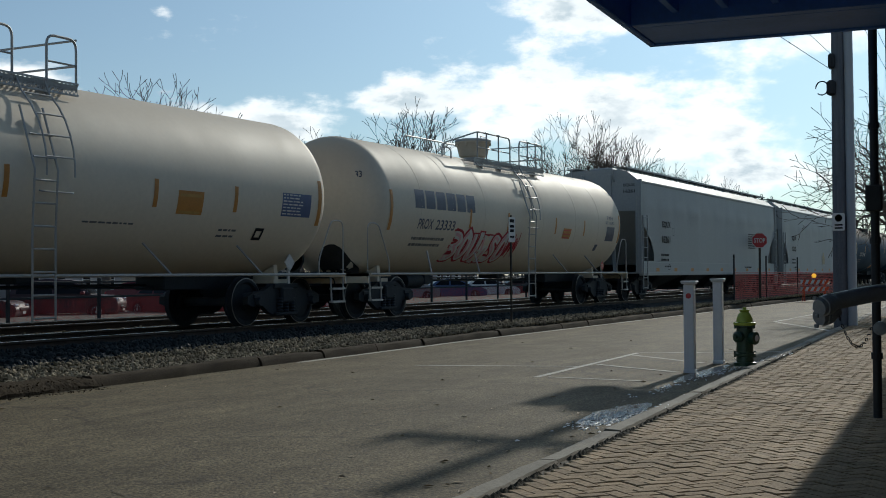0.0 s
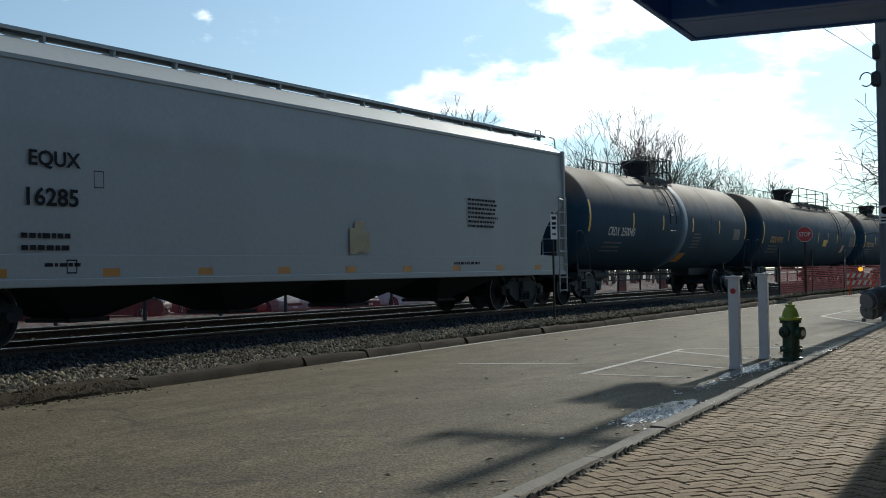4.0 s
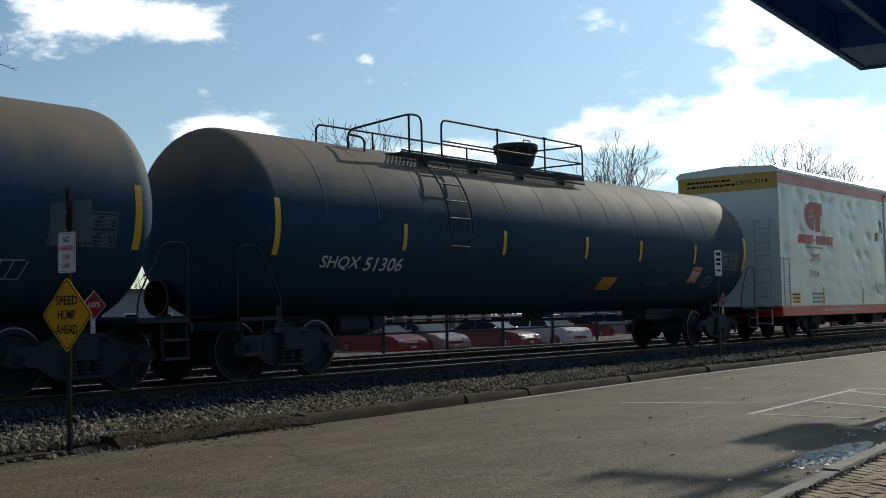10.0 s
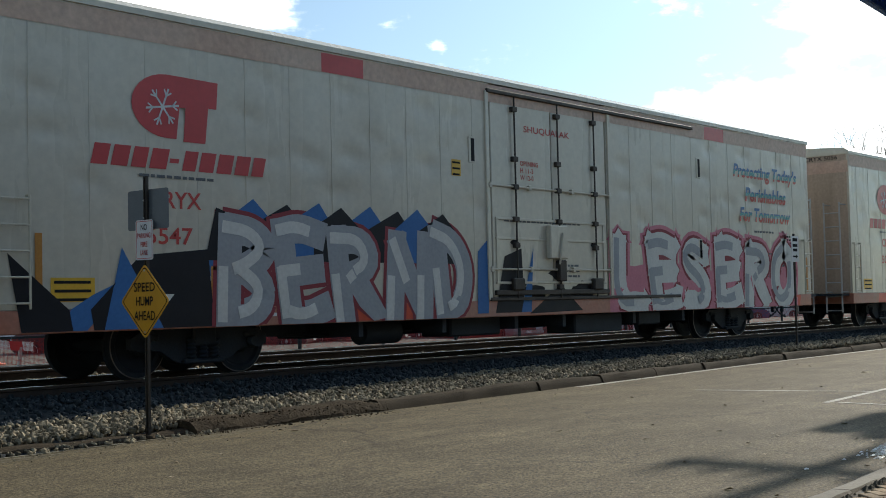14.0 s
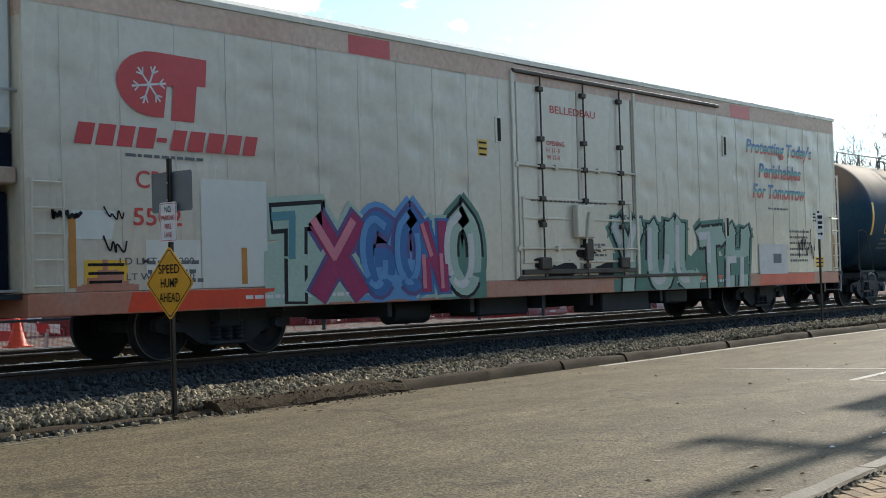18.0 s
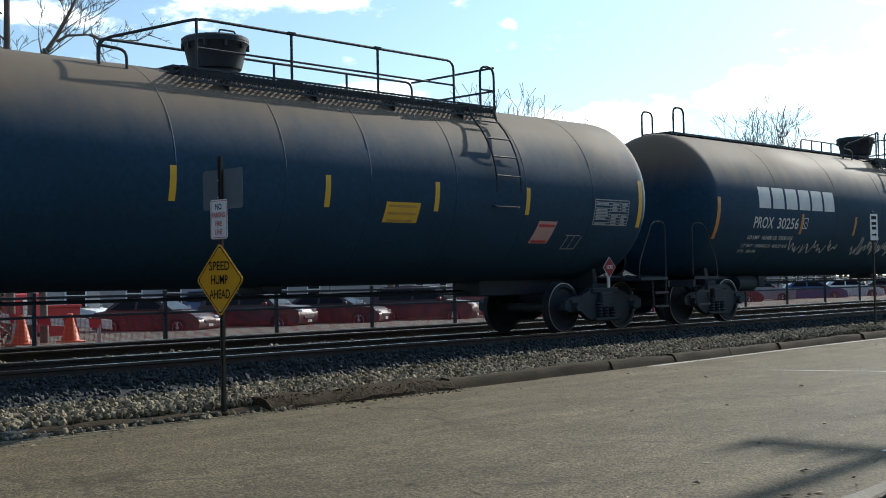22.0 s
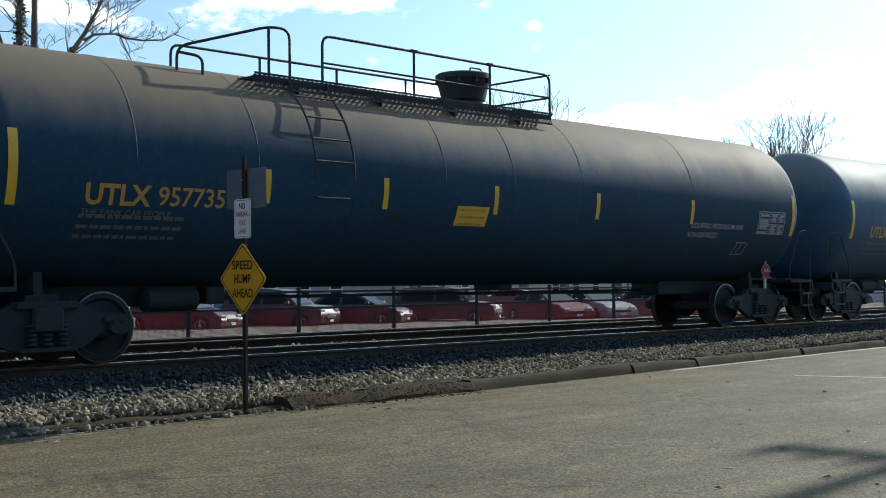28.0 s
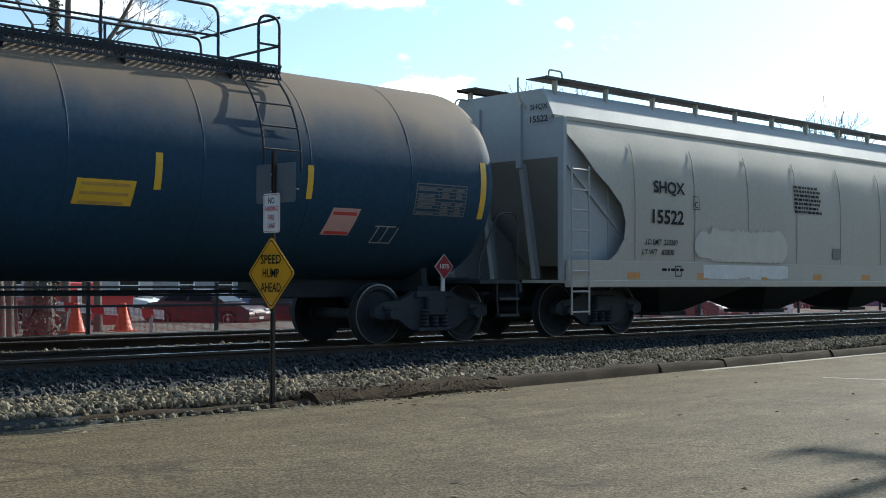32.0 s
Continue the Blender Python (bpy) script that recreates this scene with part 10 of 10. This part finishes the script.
def house(x, y, w, dpt, h, wall, label, turn=0, gable=True):
    b = root("house", pose(x, y, LOT_Z, 0, 0, turn), label, "house", "houses beyond the car park")
    part("wall", MB().box(-w / 2, -dpt / 2, 0, w / 2, dpt / 2, h), wall, b)
    if gable:
        part("roof", MB().prism([(-dpt / 2 - 0.4, h - 0.1), (0, h + dpt * 0.32), (dpt / 2 + 0.4, h - 0.1), (dpt / 2 + 0.4, h - 0.25), (0, h + dpt * 0.32 - 0.2), (-dpt / 2 - 0.4, h - 0.25)], "x", -w / 2 - 0.3, w / 2 + 0.3), ROOFING, b, "shingled gable roof")
        for s in (-1, 1):
            part("gable", MB().prism([(-dpt / 2, h - 0.2), (0, h + dpt * 0.32 - 0.2), (dpt / 2, h - 0.2)], "x", s * (w / 2 - 0.05) - 0.05, s * (w / 2 - 0.05) + 0.05), wall, b)
    else:
        part("roof", MB().box(-w / 2 - 0.2, -dpt / 2 - 0.2, h, w / 2 + 0.2, dpt / 2 + 0.2, h + 0.25), ROOFING, b, "flat roof edge")
    n = max(2, int(w / 2.6))
    wm = kept("window", "window", SIGNWHITE, lambda m: (m.box(-0.55, -0.04, -0.75, -0.47, 0.02, 0.75), m.box(0.47, -0.04, -0.75, 0.55, 0.02, 0.75), m.box(-0.47, -0.04, 0.67, 0.47, 0.02, 0.75), m.box(-0.47, -0.04, -0.75, 0.47, 0.02, -0.67), m.box(-0.47, -0.03, -0.03, 0.47, 0.02, 0.03)))
    pm = kept("pane", "pane", CARGLASS_MAT, lambda m: m.box(-0.47, -0.02, -0.67, 0.47, 0.0, 0.67))
    for fl in range(max(1, int(h / 2.8))):
        for i in range(n):
            wo = piece("window", wm, b, "", pose(-w / 2 + w * (i + 0.5) / n, -dpt / 2 - 0.005, 1.55 + 2.8 * fl))
            piece("pane", pm, wo)
    return b


def build_far():
    house(26, 66, 12, 9, 3.4, WALLWHITE, "low white house beyond the car park", 4)
    house(46, 68, 16, 10, 3.6, WALLGREY, "long pale grey building beyond the car park", -2, False)
    house(70, 74, 12, 9, 5.6, WALLWHITE, "two-storey white house among bare trees", 6)
    house(95, 78, 18, 10, 3.8, WALLTAN, "tan building beyond the car park", 0, False)
    house(125, 70, 16, 10, 5.6, WALLGREY, "grey two-storey house among bare trees", 5)
    house(5, 62, 12, 9, 3.4, WALLTAN, "low tan house beyond the car park", 0)
    house(27.0, 52, 5, 3, 2.6, WALLWHITE, "white site trailer in the car park", 0, False)


def limb(mb, p, d, L, r, depth, rng, spread, up, minr):
    """A branch that bends, tapers and forks."""
    n = 4
    pts, rad = [p], [r]
    q, dd = p.copy(), d.copy()
    for k in range(n):
        dd = (dd + Vector((rng.uniform(-1, 1), rng.uniform(-1, 1), rng.uniform(-0.4, 1) * up)) * 0.22).normalized()
        q = q + dd * L / n
        pts.append(q.copy())
        rad.append(max(minr, r * (1 - 0.45 * (k + 1) / n)))
    mb.tube(pts, rad, 6 if depth > 3 else (4 if depth > 1 else 3))
    if depth <= 0:
        return
    for k in range(rng.choice((2, 3, 3))):
        i = rng.randint(2, n)
        a = Vector((rng.uniform(-1, 1), rng.uniform(-1, 1), rng.uniform(-0.2, 0.9) * up)).normalized()
        limb(mb, pts[i], (dd + a * spread).normalized(), L * rng.uniform(0.6, 0.85), rad[i] * rng.uniform(0.5, 0.7), depth - 1, rng, spread, up, minr)


def fork(mb, p, d, L, r, depth, rng, angle, up, minr):
    """A branch that wanders, ends in a fork and throws a side shoot."""
    pts, rad, q, dd = [p], [r], p.copy(), d.copy()
    for k in range(3):
        dd = (dd + Vector((rng.uniform(-1, 1), rng.uniform(-1, 1), rng.uniform(-0.7, 0.9))) * 0.20 + Vector((0, 0, up * 0.10))).normalized()
        q = q + dd * L / 3
        pts.append(q.copy())
        rad.append(max(minr, r * (1 - 0.10 * (k + 1))))
    mb.tube(pts, rad, 6 if depth > 4 else (4 if depth > 2 else 3))
    if depth <= 0:
        return
    side = dd.orthogonal().normalized()
    side.rotate(Quaternion(dd, rng.uniform(0, 6.28)))
    for s, w in ((1, rng.uniform(0.5, 1.0)), (-1, rng.uniform(0.7, 1.3))):
        a = radians(angle) * w
        fork(mb, q, (dd * math.cos(a) + side * s * math.sin(a)).normalized(), L * rng.uniform(0.70, 0.90), rad[-1] * rng.uniform(0.68, 0.84), depth - 1, rng, angle, up, minr)
    if depth > 1:
        for i in (1, 2) if depth > 3 else (rng.choice((1, 2)),):
            side.rotate(Quaternion(dd, rng.uniform(0.8, 2.2)))
            fork(mb, pts[i], (dd * 0.72 + side * 0.70).normalized(), L * rng.uniform(0.55, 0.8), rad[i] * 0.5, depth - 2, rng, angle, up, minr)


TREES = {}


def bare_tree(x, y, z, h, seed, label, wide=0.56, angle=30, up=0.45, r=0.021, minr=0.0012, depth=7):
    """A leafless tree: trunk, limbs that fork again and again, fine twigs; wide is the crown's width over its height."""
    t = root("bare_tree", pose(x, y, z, 0, 0, seed * 47 % 360), label, "tree", "leafless winter trees")
    key = (seed % 7, wide, angle)
    if key not in TREES:
        rng = random.Random(seed % 7 + 100)
        base = [Vector((0, 0, -0.03)), Vector((0.004, 0, 0.18)), Vector((rng.uniform(-0.02, 0.02), 0.01, 0.38))]
        tr = MB().tube(base, [r * 1.35, r, r * 0.9], 10)
        mb = MB()
        for k in range(4):
            a = k * 1.65 + rng.uniform(-0.4, 0.4)
            d = Vector((math.cos(a) * 0.75, math.sin(a) * 0.75, 1.0 if k else 2.4)).normalized()
            fork(mb, base[-1] - Vector((0, 0, 0.025 * k)), d, rng.uniform(0.13, 0.17), r * (0.72 if k else 0.82), depth - 1, rng, angle, up, minr)
        zs = max(v[2] for v in mb.v)
        rad = sorted(math.hypot(v[0], v[1]) for v in mb.v)[int(len(mb.v) * 0.97)]
        f, g = 1.0 / zs, wide / 2 / rad
        mb.v = [(v[0] * g, v[1] * g, v[2] * f) for v in mb.v]
        tr.v = [(v[0] * g if v[2] > 0.2 else v[0], v[1] * g if v[2] > 0.2 else v[1], v[2] * f) for v in tr.v]
        TREES[key] = (tr.mesh("trunk", BARK, 60), mb.mesh("crown", BARK))
    tr, cr = TREES[key]
    for nm, me, lb in (("trunk", tr, ""), ("crown", cr, "leafless crown of fine grey-brown twigs")):
        ob = piece(nm, me, t, lb)
        ob.scale = (h, h, h)
    return t


def build_trees():
    def at(az, dist):
        return dist * math.cos(radians(az)), dist * math.sin(radians(az))
    spec = [(41.3, 82, 9.3, 1), (39.4, 86, 8.2, 2), (43.2, 84, 8.0, 3), (33.1, 96, 7.0, 4), (34.6, 100, 6.6, 5), (31.8, 100, 6.4, 0), (29.4, 92, 8.4, 7), (21.5, 84, 7.6, 8), (19.6, 90, 6.9, 9), (23.4, 110, 5.8, 10), (18.2, 105, 5.6, 11), (16.6, 120, 4.8, 6), (36.9, 115, 5.6, 13), (26.6, 120, 5.4, 14), (46.5, 90, 6.4, 15), (49.5, 95, 6.0, 16), (53, 90, 6.8, 17), (56.5, 84, 7.4, 18), (14.5, 130, 4.4, 12)]
    for i, (az, dist, el, seed) in enumerate(spec):
        x, y = at(az, dist)
        bare_tree(x, y, 0.2, dist * math.tan(radians(el)) + 1.2, seed, "leafless deciduous tree with fine upright twigs" if el < 8 else "tall leafless deciduous tree with spreading limbs", 0.78 if seed in (0, 1, 2, 3, 4, 5, 7) else 0.6, minr=0.0014)
    bare_tree(40, 5.3, 0, 7.4, 20, "leafless street tree with long arching twigs by the lane", 1.0, 34, -0.2)
    bare_tree(45, 5.0, 0, 8.0, 21, "leafless street tree with long arching twigs by the lane", 1.0, 34, -0.2)


def build_ivy_trees():
    """The big ivy-clad tree with three stems at the edge of the car park, and a thicket behind it."""
    rng = random.Random(9)
    t = root("ivy_clad_tree", pose(11.15, 23.6, 0.40), "tall bare three-stemmed tree with dark ivy on its trunks", "tree")
    stems = [([(0.0, -0.3), (0.1, 0.35), (0.15, 1.3), (0.12, 2.8), (0.10, 4.5), (0.17, 6.2), (0.25, 7.6), (0.15, 9.2)], 0.13, 0.05, 9.0),
             ([(0.18, 0.2), (0.38, 1.2), (0.46, 2.8), (0.48, 4.0), (0.57, 5.2), (0.61, 6.2), (0.66, 7.4), (0.8, 9.0)], 0.11, 0.05, 5.6),
             ([(0.48, 3.7), (0.6, 4.2), (0.77, 4.7), (0.87, 5.2), (1.12, 5.6), (1.5, 6.0), (1.85, 6.5), (2.12, 7.0), (2.4, 7.6), (2.5, 8.4)], 0.10, 0.02, 6.1)]
    boughs = [[(1.76, 6.35), (2.0, 6.5), (2.35, 6.56), (2.57, 6.59), (2.8, 6.2), (2.95, 6.0)], [(2.55, 6.6), (2.8, 6.55), (3.3, 6.57), (3.8, 6.65), (4.05, 6.8)],
              [(0.5, 4.0), (0.96, 4.1), (1.4, 4.15)], [(0.75, 5.2), (1.08, 5.03), (1.38, 4.65)], [(0.0, 5.6), (-0.2, 6.25), (-0.5, 6.65), (-0.9, 7.6)]]
    twigs, ivy = MB(), MB()
    for k, (pl, r0, r1, top) in enumerate(stems):
        pts = [Vector((x, 0.12 * math.sin(z * 0.9 + k) + 0.15 * (k - 1), z)) for x, z in pl]
        rad = [r0 + (r1 - r0) * i / (len(pts) - 1) for i in range(len(pts))]
        if k == 0:
            rad[0], rad[1] = 0.34, 0.20
        part("trunk", MB().tube(pts, rad, 12), BARK, t, "main stem with a flared foot" if k == 0 else "", 60)
        for i in range(4, len(pts)):
            for _ in range(3 if k == 2 else 1):
                limb(twigs, pts[i], Vector((rng.uniform(-0.8, 1), rng.uniform(-1, 1), rng.uniform(0.2, 0.9))).normalized(), rng.uniform(0.5, 0.9) * (1.6 if k < 2 and i > 5 else 1), rad[i] * 0.35, 3, rng, 0.8, 0.4, 0.006)
        for _ in range(2600):
            u = rng.random() * (len(pts) - 1)
            i = int(u)
            p = pts[i].lerp(pts[i + 1], u - i)
            if p.z > top + rng.uniform(-0.5, 0.2):
                continue
            a, d = rng.uniform(0, 6.28), rad[i] * 0.95 + abs(rng.gauss(0, 0.035))
            c = p + Vector((math.cos(a) * d, math.sin(a) * d, rng.uniform(-0.06, 0.06)))
            e1 = Vector((rng.uniform(-1, 1), rng.uniform(-1, 1), rng.uniform(-1, 1))).normalized() * rng.uniform(0.022, 0.05)
            e2 = e1.orthogonal() * 0.8
            ivy.add([c - e1, c + e2, c + e1, c - e2], [(0, 1, 2, 3)])
    for k, pl in enumerate(boughs):
        pts = [Vector((x, 0.1 * math.sin(x * 2 + k) + (0.15 if k < 2 else 0), z)) for x, z in pl]
        twigs.tube(pts, [0.034 * (1 - 0.75 * i / (len(pts) - 1)) for i in range(len(pts))], 6)
        for i in range(1, len(pts)):
            for _ in range(2):
                limb(twigs, pts[i], Vector((rng.uniform(-0.2, 1), rng.uniform(-1, 1), rng.uniform(-0.5, 0.7))).normalized(), rng.uniform(0.25, 0.5), 0.013, 2, rng, 0.8, 0.3, 0.0045)
    part("crown", twigs, BARK, t, "bare crooked limbs and twigs")
    iv = piece("ivy", ivy.raw("ivy", IVY), t, "dark glossy ivy leaves round the trunks")
    iv["kind"] = "stuff"
    for x, y, h, sd in ((16.2, 32.5, 6.2, 2), (18.0, 34.0, 5.4, 4), (14.6, 31.0, 5.0, 1), (15.3, 34.0, 7.4, 3), (13.4, 30.0, 6.4, 5), (17.2, 37.0, 7.8, 6), (12.3, 28.0, 5.6, 0), (19.4, 37.5, 6.0, 1)):
        bare_tree(x, y, -0.1, h, sd, "low tangle of bare twiggy growth behind the ivy tree", 0.8)


def build_woods():
    """A thin far belt of twiggy woods along the horizon."""
    rng, mb = random.Random(77), MB()
    for k in range(520):
        az = radians(rng.uniform(5, 75))
        dist = rng.uniform(120, 190)
        x, y, h = dist * math.cos(az), dist * math.sin(az), rng.uniform(4, 8.5)
        if y < 40:
            y += 30
        limb(mb, Vector((x, y, 0)), Vector((rng.uniform(-0.1, 0.1), 0, 1)), h * 0.55, 0.12, 2, rng, 0.6, 0.8, 0.03)
    tagged(new("far_woods", mb.raw("far_woods", BARK)), "belt of bare winter woods on the horizon", "woods", kind="stuff")


build_kerbs()
build_markings()
build_hump_sign()
build_small_sign()
build_stop_sign()
build_bollards()
build_hydrant()
build_pole()
build_station()
build_canopy()
build_hose_connection()
build_fence()
build_far_net()
build_cones()
build_lot()
build_far()
build_trees()
build_ivy_trees()
build_woods()
build_leaves()
build_ice()
build_stones()
herringbone()


# ---------------------------------------------------------------- what moves
def motions():
    for car, x in TRAIN:
        walk(car, [(2 * i, pose(x - d, TRACK_1, RAIL_Z)) for i, d in enumerate(ROLLED)])
    # every wheel rolls with the train: one turn for each 2.87 m
    for s in (1, -1):
        rows = []
        for i in range(0, 481):
            t = i / 15
            k = min(15, int(t / 2))
            d = ROLLED[k] + (ROLLED[k + 1] - ROLLED[k]) * (t - 2 * k) / 2
            rows.append((t, pose(s * 0.889, 0, 0.457) @ Matrix.Rotation(-d / 0.457, 4, "Y")))
        first, *rest = WHEELSETS[s]
        walk(first, rows)
        for w in rest:
            w.rotation_mode = "QUATERNION"
            w.animation_data_create()
            w.animation_data.action = first.animation_data.action
            w.animation_data.action_slot = first.animation_data.action_slot


motions()
